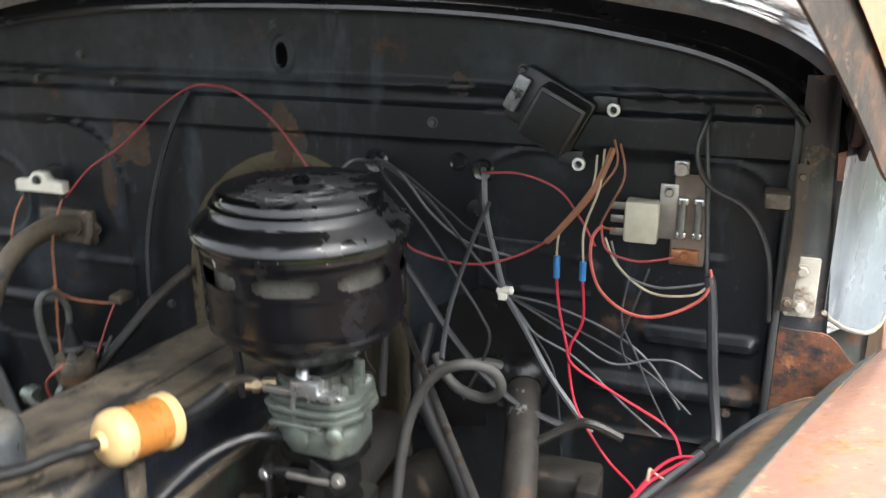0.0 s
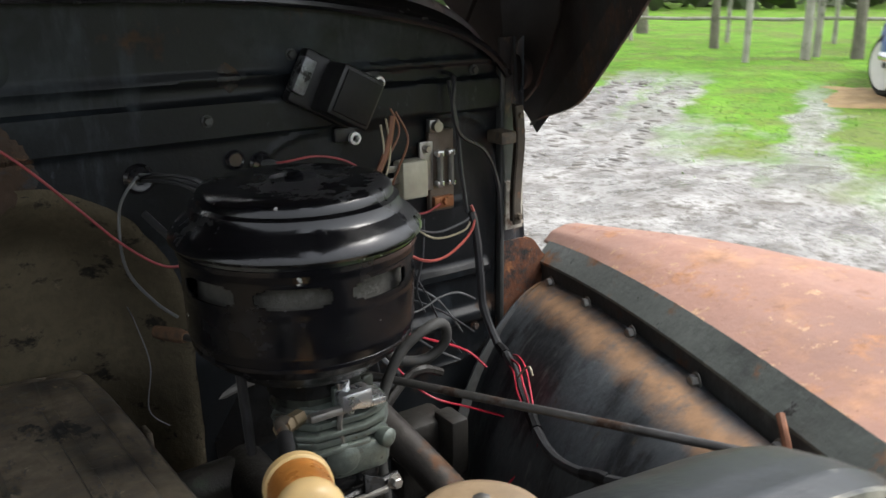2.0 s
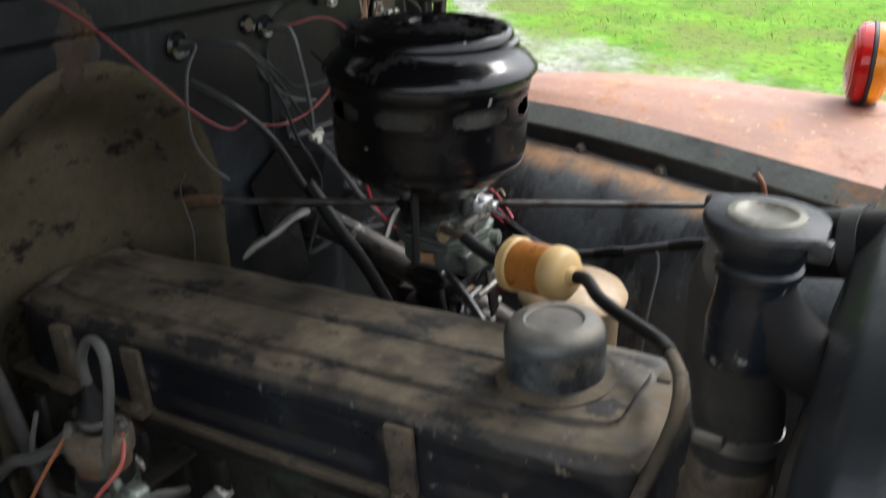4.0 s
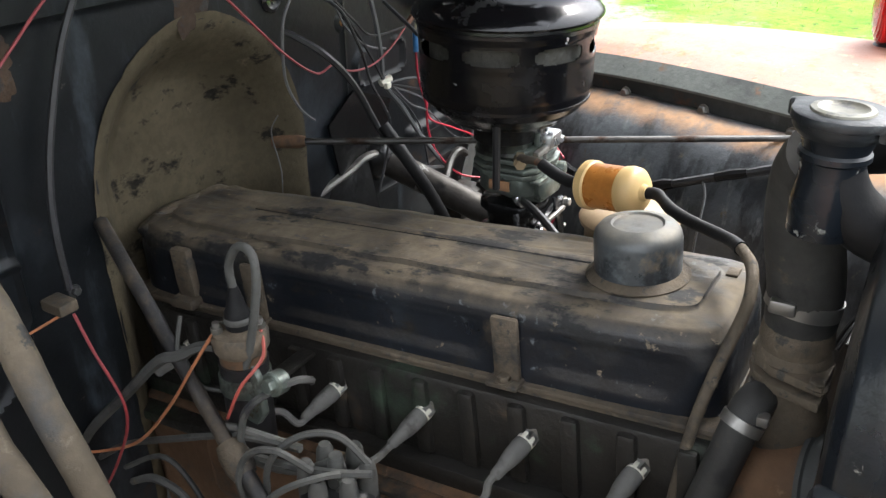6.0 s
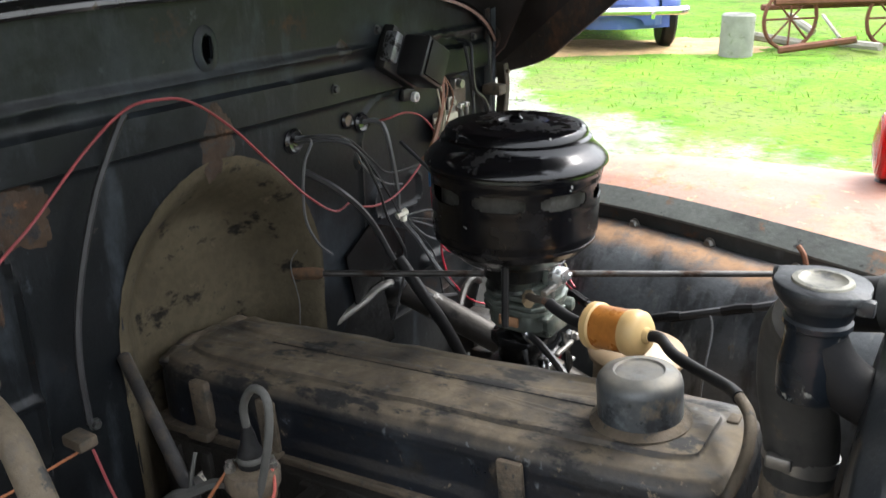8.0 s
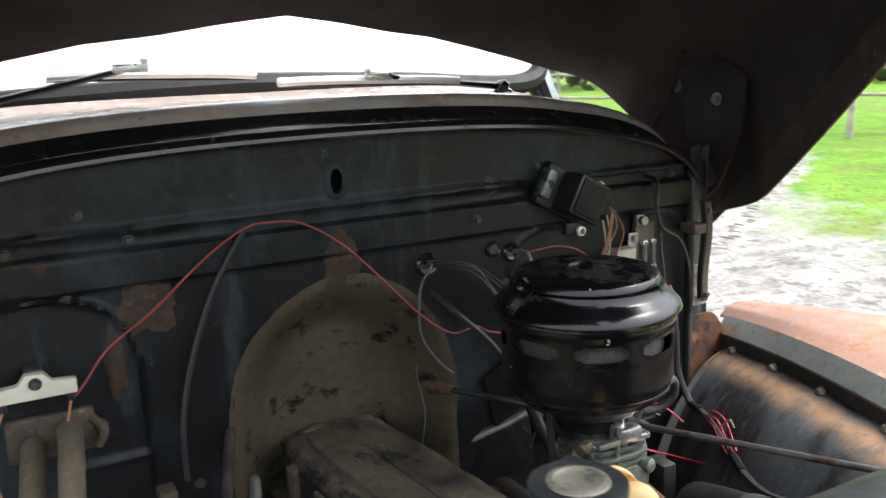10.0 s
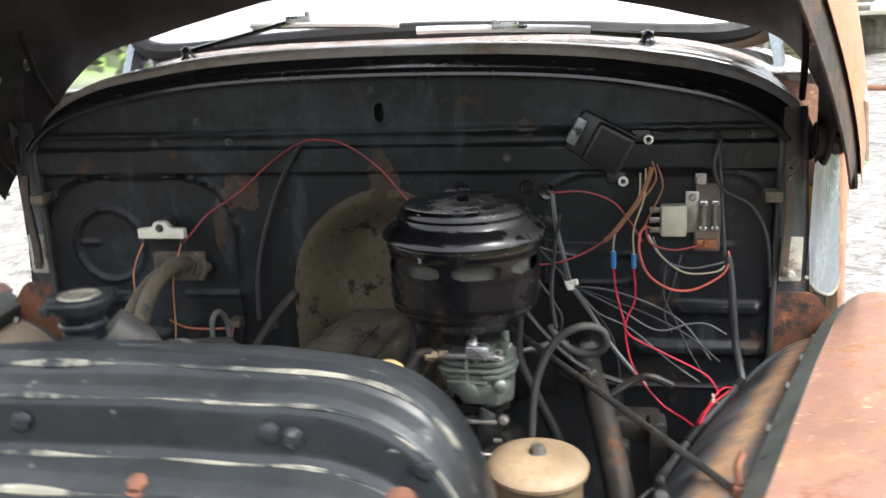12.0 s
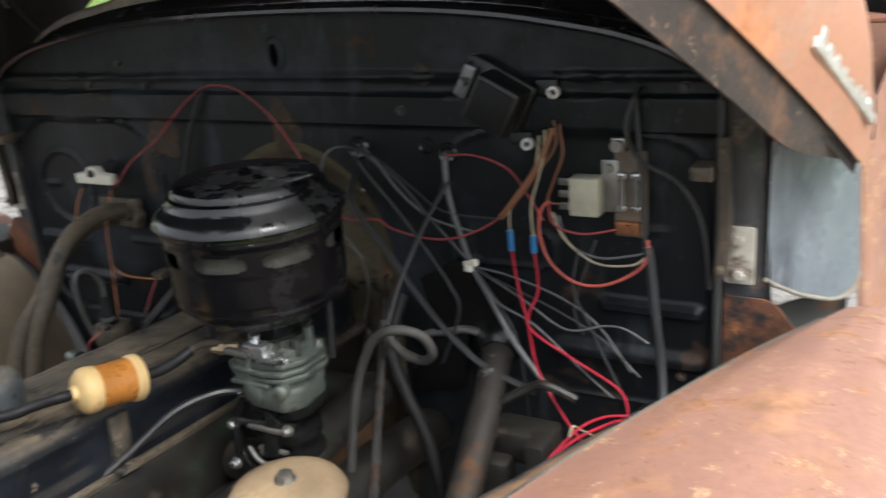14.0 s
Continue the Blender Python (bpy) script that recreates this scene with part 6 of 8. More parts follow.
part("hose", tube([(-0.405, 0.0, 0.955), (-0.406, -0.07, 0.972), (-0.413, -0.135, 0.955), (-0.420, -0.175, 0.915), (-0.424, -0.205, 0.86), (-0.428, -0.255, 0.775), (-0.43, -0.28, 0.68), (-0.43, -0.29, 0.55)], 0.0155, 16, wob=0.04), M_HEATERHOSE, heater, "tan dusty hose")
for p0, d0 in (((-0.449, -0.016, 0.945), (0, -1, 0)), ((-0.405, -0.018, 0.958), (0, -1, 0.2))):
    part("clamp", lathe([(0.0165, -0.005), (0.018, -0.005), (0.018, 0.005), (0.0165, 0.005)], 24, aim(p0, d0)), M_DUSTSTEEL, heater)

for x, z, r in ((0.145, 1.102, 0.017), (0.306, 1.10, 0.015), (0.27, 1.11, 0.012)):
    solo("grommet", lathe([(r * 0.72, 0.004), (r * 1.05, 0.004), (r * 1.15, -0.002), (r * 0.9, -0.006), (r * 0.7, -0.004)], 20, aim((x, -0.002, z), (0, 1, 0))), M_BLACKGLOSS, "black rubber grommet in a firewall hole", "grommet", "firewall grommets")


def wire(points, r, material, label, group="loose wires", name="wire"):
    pts = [Vector(p) for p in points]
    for i in range(1, len(pts) - 1):
        pts[i] = pts[i] + Vector((noise.noise(pts[i] * 31), noise.noise(pts[i] * 37 + Vector((5, 1, 2))), noise.noise(pts[i] * 29 + Vector((9, 4, 7))))) * 0.004
    return solo(name, tube(pts, r * (0.64 if r < 0.0042 else 0.78), 6, 7), material, label, "wire", group)


# the long red lead that loops over the recess
wire([(-0.392, -0.043, 1.014), (-0.375, -0.04, 1.030), (-0.345, -0.03, 1.065), (-0.283, -0.025, 1.105), (-0.208, -0.022, 1.166), (-0.150, -0.022, 1.200), (-0.105, -0.024, 1.206), (-0.06, -0.028, 1.196), (0.0, -0.032, 1.152), (0.06, -0.045, 1.09), (0.105, -0.06, 1.035), (0.15, -0.069, 1.005), (0.20, -0.06, 1.002), (0.225, -0.055, 0.990), (0.275, -0.05, 0.977), (0.325, -0.05, 0.980), (0.373, -0.05, 0.997), (0.415, -0.05, 1.024)], 0.0027, W_DULLRED, "long dull-red wire draped across the firewall")
wire([(0.410, -0.05, 1.020), (0.433, -0.055, 1.043), (0.470, -0.05, 1.100), (0.49, -0.04, 1.15)], 0.006, W_COPPER, "bundle of brown-orange wires under the black box")
wire([(0.47, -0.04, 1.140), (0.465, -0.052, 1.093), (0.433, -0.056, 1.043), (0.425, -0.055, 1.003)], 0.0024, W_CREAM, "cream wire below the black box")
wire([(0.479, -0.04, 1.148), (0.476, -0.052, 1.101), (0.46, -0.056, 1.046), (0.461, -0.055, 0.998)], 0.0024, W_CREAM, "cream wire below the black box")
wire([(0.498, -0.035, 1.155), (0.507, -0.05, 1.118), (0.491, -0.05, 1.079), (0.482, -0.045, 1.048), (0.497, -0.03, 1.04)], 0.0026, W_COPPER, "brown-orange wire to the flasher can")
wire([(0.49, -0.035, 1.16), (0.498, -0.045, 1.13), (0.47, -0.05, 1.09), (0.44, -0.05, 1.05)], 0.0026, W_COPPER, "brown-orange wire below the black box")
for x0, z0, x1, z1 in ((0.4255, 1.003, 0.426, 0.972), (0.461, 0.998, 0.461, 0.972)):
    solo("crimp_connector", tube([(x0, -0.055, z0), (x1, -0.055, z1)], 0.0045, 10), W_BLUE, "blue crimp connector joining two wires", "connector", "crimp connectors")
wire([(0.426, -0.055, 0.974), (0.430, -0.055, 0.929), (0.444, -0.06, 0.880), (0.457, -0.06, 0.848), (0.520, -0.065, 0.816), (0.590, -0.07, 0.778), (0.61, -0.10, 0.755)], 0.003, W_RED, "bright crimson wire hanging from a blue connector")
wire([(0.461, -0.055, 0.974), (0.464, -0.055, 0.917), (0.450, -0.06, 0.873), (0.450, -0.06, 0.829), (0.468, -0.07, 0.779), (0.510, -0.09, 0.730), (0.555, -0.13, 0.715), (0.575, -0.19, 0.72)], 0.003, W_RED, "bright crimson wire hanging from a blue connector")
wire([(0.482, -0.045, 1.048), (0.472, -0.05, 1.031), (0.472, -0.055, 1.0), (0.487, -0.06, 0.961), (0.522, -0.06, 0.937), (0.566, -0.06, 0.938), (0.608, -0.055, 0.959), (0.625, -0.05, 0.985), (0.622, -0.045, 1.002)], 0.0035, W_PINK, "salmon-pink wire in a hanging loop")
wire([(0.494, -0.04, 1.026), (0.511, -0.05, 0.988), (0.556, -0.05, 0.973), (0.599, -0.05, 0.978), (0.62, -0.045, 0.984)], 0.0026, W_GREY, "grey wire below the flasher can")
wire([(0.486, -0.04, 1.03), (0.505, -0.05, 0.995), (0.55, -0.05, 0.965), (0.60, -0.05, 0.966), (0.622, -0.045, 0.98)], 0.0026, W_CREAM, "cream wire below the flasher can")
wire([(0.48, -0.04, 1.05), (0.49, -0.05, 1.015), (0.53, -0.05, 1.003), (0.575, -0.03, 1.008)], 0.0026, W_DULLRED, "dull red wire to the copper terminal")
wire([(0.306, -0.004, 1.10), (0.322, -0.04, 1.105), (0.37, -0.045, 1.108), (0.42, -0.045, 1.09), (0.455, -0.05, 1.055), (0.475, -0.05, 1.02)], 0.0025, W_DULLRED, "dull red wire from a firewall hole")
# grey cables to the cable tie and beyond
TIE = (0.354, -0.04, 0.933)
wire([(0.306, 0.0, 1.10), (0.318, -0.035, 1.10), (0.325, -0.045, 1.05), (0.340, -0.045, 0.986), TIE, (0.384, -0.05, 0.889), (0.426, -0.06, 0.825), (0.486, -0.07, 0.755)], 0.0055, W_GREY, "thick pale grey cable from a firewall grommet")
wire([(0.145, 0.0, 1.102), (0.184, -0.045, 1.103), (0.242, -0.055, 1.067), (0.300, -0.05, 0.998), TIE], 0.004, W_DARK, "charcoal wire across the firewall")
wire([(0.145, 0.0, 1.102), (0.16, -0.04, 1.112), (0.209, -0.05, 1.097), (0.267, -0.05, 1.053), (0.316, -0.05, 1.02), (0.404, -0.05, 1.017)], 0.003, W_DARK, "charcoal wire across the firewall")
wire([(0.145, 0.0, 1.10), (0.19, -0.07, 1.095), (0.252, -0.07, 1.021), (0.292, -0.06, 0.951), (0.322, -0.06, 0.906), (0.336, -0.06, 0.863), (0.297, -0.06, 0.77)], 0.0035, W_DARK, "charcoal wire hanging down the firewall")
wire([(0.142, -0.02, 1.061), (0.165, -0.07, 1.03), (0.22, -0.08, 0.97), (0.289, -0.08, 0.87), (0.37, -0.08, 0.794), (0.463, -0.08, 0.758)], 0.0065, W_DARK, "thick dark taped loom down the firewall", name="loom")
wire([(0.145, -0.005, 1.108), (0.20, -0.05, 1.10), (0.245, -0.05, 1.047), (0.294, -0.05, 1.01), (0.36, -0.04, 0.99)], 0.003, W_GREY, "grey wire behind the air cleaner")
for k, pts in enumerate((
        [TIE, (0.407, -0.05, 0.918), (0.487, -0.05, 0.886), (0.558, -0.05, 0.846), (0.615, -0.06, 0.80)],
        [TIE, (0.432, -0.05, 0.896), (0.504, -0.05, 0.855), (0.560, -0.05, 0.868), (0.594, -0.05, 0.868), (0.625, -0.05, 0.850)],
        [TIE, (0.400, -0.055, 0.883), (0.430, -0.06, 0.826), (0.447, -0.07, 0.702)],
        [TIE, (0.42, -0.05, 0.93), (0.50, -0.045, 0.90), (0.555, -0.05, 0.865), (0.60, -0.05, 0.80)],
        [(0.52, -0.03, 0.975), (0.515, -0.045, 0.92), (0.54, -0.05, 0.87), (0.56, -0.05, 0.82), (0.59, -0.06, 0.77)],
        [(0.36, -0.05, 0.93), (0.40, -0.06, 0.89), (0.46, -0.06, 0.86), (0.53, -0.06, 0.80), (0.58, -0.07, 0.765)],
        [(0.545, -0.03, 0.99), (0.53, -0.045, 0.94), (0.515, -0.05, 0.89), (0.53, -0.05, 0.85)])):
    wire(pts, 0.0026, W_GREY if k % 2 else W_DARK, "thin grey wire fanning out from the cable tie", "fanned wires")
solo("cable_tie", join(tube([(TIE[0] - 0.012, TIE[1], TIE[2] + 0.004), (TIE[0] + 0.008, TIE[1] - 0.006, TIE[2] + 0.010)], 0.006, 8), box((TIE[0] - 0.004, TIE[1] - 0.008, TIE[2]), (0.012, 0.008, 0.010), 0.002)), M_WHITE, "white plastic cable tie round grey wires", "cable tie")
# taped main loom down to the wheelhouse and forward
def on_well(u, v, up=0.009):
    return Vector(well_at(u, v)) + Vector((-0.6, 0, 0.8)) * up


LOOM = [(0.395, 0.03), (0.40, 0.075), (0.42, 0.13), (0.455, 0.20), (0.485, 0.265), (0.485, 0.325), (0.45, 0.39), (0.40, 0.45), (0.345, 0.505), (0.28, 0.565), (0.235, 0.60)]
LOOM_LINE = [Vector(p) for p in ((0.622, -0.045, 0.992), (0.628, -0.048, 0.96), (0.632, -0.05, 0.92), (0.636, -0.05, 0.88), (0.642, -0.05, 0.83))] + [on_well(*q) for q in LOOM]
loom = thing("wiring_loom", "dark taped wiring loom along the wheelhouse", "wiring loom", LOOM_LINE[8])
part("cable", tube(LOOM_LINE, 0.0068, 8, 7, wob=0.12), W_DARK, loom)
for a, b in ((5, 6), (8, 9), (11, 12), (13, 14)):
    p0, p1 = LOOM_LINE[a], LOOM_LINE[b]
    part("tape_wrap", tube([p0.lerp(p1, 0.1), p0.lerp(p1, 0.5) + Vector((0, 0, 0.001)), p0.lerp(p1, 0.9)], 0.0082, 8, 4, wob=0.2), M_RUBBER, loom, "loose wrap of black tape")
for du, sag in ((0.0, 0.0), (0.018, 0.004), (-0.015, 0.006)):
    wire([on_well(0.40 + du, 0.10, 0.012), on_well(0.40 + du * 1.5, 0.14, 0.016 + sag), on_well(0.425 + du * 2, 0.18, 0.018 + sag), on_well(0.46 + du, 0.225, 0.012)], 0.0027, W_RED, "crimson wire beside the loom", "crimson wires by the loom")
for du, y1 in ((0.0, -0.32), (0.03, -0.27)):
    p0 = on_well(0.47, 0.26 - du, 0.006)
    wire([p0, p0 + Vector((-0.012, -0.01 - du * 0.3, -0.04)), Vector((0.52 - du * 0.4, y1, 0.66)), Vector((0.515 - du * 0.3, y1, 0.58))], 0.003, W_RED, "crimson wire hanging below the loom", "crimson wires by the loom")
wire([on_well(0.42, 0.15, 0.012), on_well(0.40, 0.17, 0.022), on_well(0.385, 0.19, 0.03), on_well(0.39, 0.20, 0.02)], 0.0026, W_CREAM, "frayed cream wire end at the loom")
solo("loom_clip", move(box((0, 0, 0), (0.016, 0.018, 0.018), 0.004), Matrix.Translation(on_well(0.235, 0.605, 0.012))), M_FLANGE, "rusty clip holding the loom to the flange", "clip")
wire([on_well(0.36, 0.49), on_well(0.42, 0.50, 0.014), on_well(0.55, 0.50, 0.012), on_well(0.75, 0.50, 0.012)], 0.003, W_GREY, "grey wire hanging below the loom")
wire([(0.605, 0.0, 1.20), (0.60, -0.03, 1.195), (0.592, -0.04, 1.15), (0.61, -0.035, 1.11), (0.66, -0.03, 1.08), (0.69, -0.025, 1.02), (0.70, -0.02, 0.93)], 0.0045, W_DARK, "dark cable near the firewall edge")
wire([(0.600, -0.02, 1.19), (0.607, -0.03, 1.12), (0.612, -0.032, 1.06), (0.618, -0.04, 0.99)], 0.0042, W_DARK, "dark cable hanging above the loom")
# ballast wires and the engine's left side
wire([(-0.477, -0.045, 1.012), (-0.488, -0.055, 0.985), (-0.497, -0.06, 0.955), (-0.492, -0.08, 0.915), (-0.485, -0.15, 0.89)], 0.0028, W_ORANGE, "orange wire from the ballast resistor")
wire([(-0.398, -0.045, 1.012), (-0.410, -0.055, 0.975), (-0.418, -0.06, 0.93), (-0.420, -0.065, 0.85), (-0.425, -0.07, 0.79), (-0.405, -0.09, 0.70), (-0.38, -0.11, 0.60)], 0.0028, W_ORANGE, "orange wire from the ballast resistor")
wire([(-0.44, -0.05, 0.855), (-0.40, -0.055, 0.842), (-0.34, -0.05, 0.838), (-0.295, -0.065, 0.850)], 0.0028, W_ORANGE, "orange wire along the lower firewall")
wire([(-0.295, -0.075, 0.850), (-0.298, -0.10, 0.81), (-0.30, -0.135, 0.745), (-0.30, -0.10, 0.66), (-0.31, -0.05, 0.58)], 0.0028, W_DULLRED, "red wire from the firewall clip")
wire([(-0.33, -0.03, 0.665), (-0.30, -0.07, 0.662), (-0.285, -0.125, 0.69), (-0.275, -0.175, 0.75), (-0.262, -0.208, 0.81), (-0.245, -0.234, 0.852)], 0.003, W_ORANGE, "orange wire rising to the ignition coil")
wire([(-0.213, -0.266, 0.85), (-0.235, -0.288, 0.83), (-0.258, -0.275, 0.80), (-0.265, -0.255, 0.76)], 0.003, W_PINK, "salmon wire from the ignition coil")
solo("loom_clip", box((-0.296, -0.055, 0.856), (0.024, 0.034, 0.014), 0.003), M_DUSTSTEEL, "dusty wiring clip on the firewall", "clip")
for pts, r in (([(-0.25, 0.04, 0.56), (-0.262, -0.017, 0.610), (-0.265, -0.073, 0.647), (-0.265, -0.161, 0.697), (-0.263, -0.263, 0.738), (-0.258, -0.347, 0.752)], 0.0055),
               ([(-0.18, -0.30, 0.77), (-0.21, -0.325, 0.80), (-0.24, -0.325, 0.814), (-0.262, -0.295, 0.795), (-0.266, -0.277, 0.762), (-0.266, -0.277, 0.727), (-0.264, -0.333, 0.730), (-0.262, -0.393, 0.745), (-0.25, -0.43, 0.75)], 0.0055),
               ([(-0.21, -0.235, 0.80), (-0.235, -0.205, 0.815), (-0.25, -0.178, 0.805), (-0.262, -0.154, 0.795), (-0.265, -0.094, 0.735), (-0.27, 0.0, 0.635), (-0.27, 0.036, 0.55)], 0.008),
               ([(-0.23, -0.165, 0.84), (-0.245, -0.172, 0.80), (-0.245, -0.195, 0.77), (-0.235, -0.225, 0.765)], 0.004),
               ([(-0.26, -0.05, 0.60), (-0.25, -0.12, 0.64), (-0.255, -0.18, 0.60), (-0.26, -0.22, 0.52)], 0.0045),
               ([(-0.27, -0.37, 0.742), (-0.285, -0.335, 0.765), (-0.29, -0.30, 0.745), (-0.295, -0.29, 0.70), (-0.28, -0.31, 0.64)], 0.005),
               ([(-0.235, -0.415, 0.745), (-0.245, -0.385, 0.775), (-0.262, -0.345, 0.77), (-0.275, -0.32, 0.735), (-0.28, -0.31, 0.68), (-0.28, -0.30, 0.6)], 0.005),
               ([(-0.26, -0.40, 0.745), (-0.285, -0.39, 0.755), (-0.305, -0.355, 0.735), (-0.315, -0.32, 0.69), (-0.30, -0.28, 0.62)], 0.005),
               ([(-0.30, -0.12, 0.64), (-0.30, -0.16, 0.66), (-0.295, -0.20, 0.645), (-0.30, -0.20, 0.61), (-0.31, -0.17, 0.57)], 0.006)):
    wire(pts, r, M_RUBBERDUST, "dusty grey cable coiled beside the distributor", "cables by the distributor", "cable")
# dark cable and thin wires over the recess
wire([(-0.150, -0.02, 1.195), (-0.170, -0.022, 1.17), (-0.206, -0.02, 1.106), (-0.242, -0.02, 1.01), (-0.258, -0.02, 0.93), (-0.262, -0.025, 0.85)], 0.0055, W_DARK, "dark cable curving down beside the recess", name="cable")
wire([(0.145, -0.002, 1.102), (0.125, -0.05, 1.112), (0.104, -0.055, 1.079), (0.105, -0.05, 1.007), (0.135, -0.045, 0.955), (0.16, -0.05, 0.93)], 0.0032, W_GREY, "grey wire hooking out of a firewall grommet")
wire([(0.105, -0.03, 0.95), (0.118, 0.0, 0.915), (0.130, 0.0, 0.853), (0.121, -0.01, 0.797), (0.141, -0.02, 0.77)], 0.0015, W_GREY, "thin grey wire dangling by the recess")
# breather hose with a loop, and an open stub
solo("breather_hose", tube([(0.295, -0.33, 0.74), (0.298, -0.31, 0.818), (0.308, -0.30, 0.874), (0.335, -0.30, 0.926), (0.372, -0.305, 0.950), (0.402, -0.29, 0.940), (0.410, -0.28, 0.913), (0.390, -0.27, 0.893), (0.356, -0.265, 0.897), (0.335, -0.262, 0.915), (0.322, -0.25, 0.93)], 0.0064, 12, wob=0.05), M_HOSEDARK, "grey rubber breather hose bent in a loop", "hose")
solo("hose_strap", tube([(0.26, -0.10, 0.90), (0.262, -0.15, 0.84), (0.29, -0.17, 0.78), (0.33, -0.18, 0.70), (0.36, -0.2, 0.6)], 0.010, 10, wob=0.08), M_RUBBER, "dark rubber hose running down past the manifold", "hose")
# toe-board flange with its bright pressed edge
bracket = thing("floor_bracket", "oily black floor bracket with a bent pale steel edge", "bracket", (0.25, -0.06, 0.76))
part("plate", sheet(lambda u, v: (0.205 + 0.12 * u, 0.012 - 0.03 * u - 0.02 * v, 0.772 + 0.04 * u - 0.09 * v), 8, 8, 0.004, (0, 0, -1)), M_BLACKOIL, bracket)
part("bent_edge", tube([(0.205, 0.010, 0.772), (0.245, 0.0, 0.788), (0.285, -0.010, 0.800), (0.315, -0.016, 0.812), (0.345, -0.020, 0.812), (0.360, -0.016, 0.795)], 0.007, 8), M_STEEL, bracket, "pale bent steel edge")
wire([(0.332, -0.26, 0.93), (0.322, -0.20, 0.97), (0.325, -0.12, 1.03), (0.332, -0.06, 1.07)], 0.0042, W_DARK, "dark cable rising behind the air cleaner", name="cable")
pedal = thing("pedal_gear", "greasy cast pedal linkage below the firewall", "linkage", (0.46, -0.12, 0.66))
part("housing", box((0.46, -0.12, 0.70), (0.10, 0.06, 0.05), 0.008), M_IRON, pedal)
part("lug", box((0.50, -0.16, 0.69), (0.03, 0.05, 0.09), 0.006), M_IRON, pedal)
part("foot", box((0.43, -0.16, 0.66), (0.05, 0.04, 0.06), 0.008), M_IRON, pedal)
part("lever", tube([(0.40, -0.12, 0.74), (0.46, -0.10, 0.775), (0.49, -0.10, 0.785), (0.53, -0.09, 0.765)], 0.007, 8), M_IRON, pedal, "greasy iron lever")
solo("vacuum_line", tube([(0.178, -0.376, 0.866), (0.150, -0.405, 0.872), (0.118, -0.450, 0.862), (0.085, -0.51, 0.825), (0.04, -0.60, 0.775), (-0.01, -0.70, 0.70)], 0.0052, 8), M_SATIN, "black vacuum line from the carburettor", "hose")
solo("line_fitting", join(lathe([(0.008, 0), (0.008, 0.012), (0.006, 0.013), (0.006, 0.024)], 6, aim((0.186, -0.366, 0.865), (-0.7, -0.7, 0.05)))), M_ZINC, "bright pipe fitting at the carburettor base", "fitting")
for k in range(5):
    wire([(0.33 + 0.01 * k, -0.83 - 0.01 * k, 0.72 + 0.02 * k), (0.30 + 0.012 * k, -0.80, 0.76 - 0.015 * k), (0.27, -0.77 - 0.01 * k, 0.70 + 0.01 * k)], 0.004, W_DARK, "dark horn wire tangled behind the radiator", "horn wires")


# ---- ground and surroundings ----
def ground_z(x, y):
    r = math.hypot(x, y)
    z = 0.14 * ss(2.0, 9.0, x) - 0.80 * ss(10.0, 28.0, y) * (1 - ss(5.0, 11.0, x))
    if r < 60:
        z += 0.03 * noise.noise((x * 0.5, y * 0.5, 0)) + 0.018 * noise.noise((x * 2.1, y * 2.1, 3.0)) + 0.008 * noise.noise((x * 7, y * 7, 5.0))
        z += 0.02 * math.sin((y - 0.4 * x) * 2.2) * ss(1.4, 2.2, x) * (1 - ss(4.0, 5.2, x))
    return z


def ground_at(u, v):
    r = 0.25 * (1600.0 / 0.25) ** (v ** 1.12)
    a = 2 * math.pi * u
    x, y = 1.0 + r * math.cos(a), r * math.sin(a)
    return (x, y, ground_z(x, y))


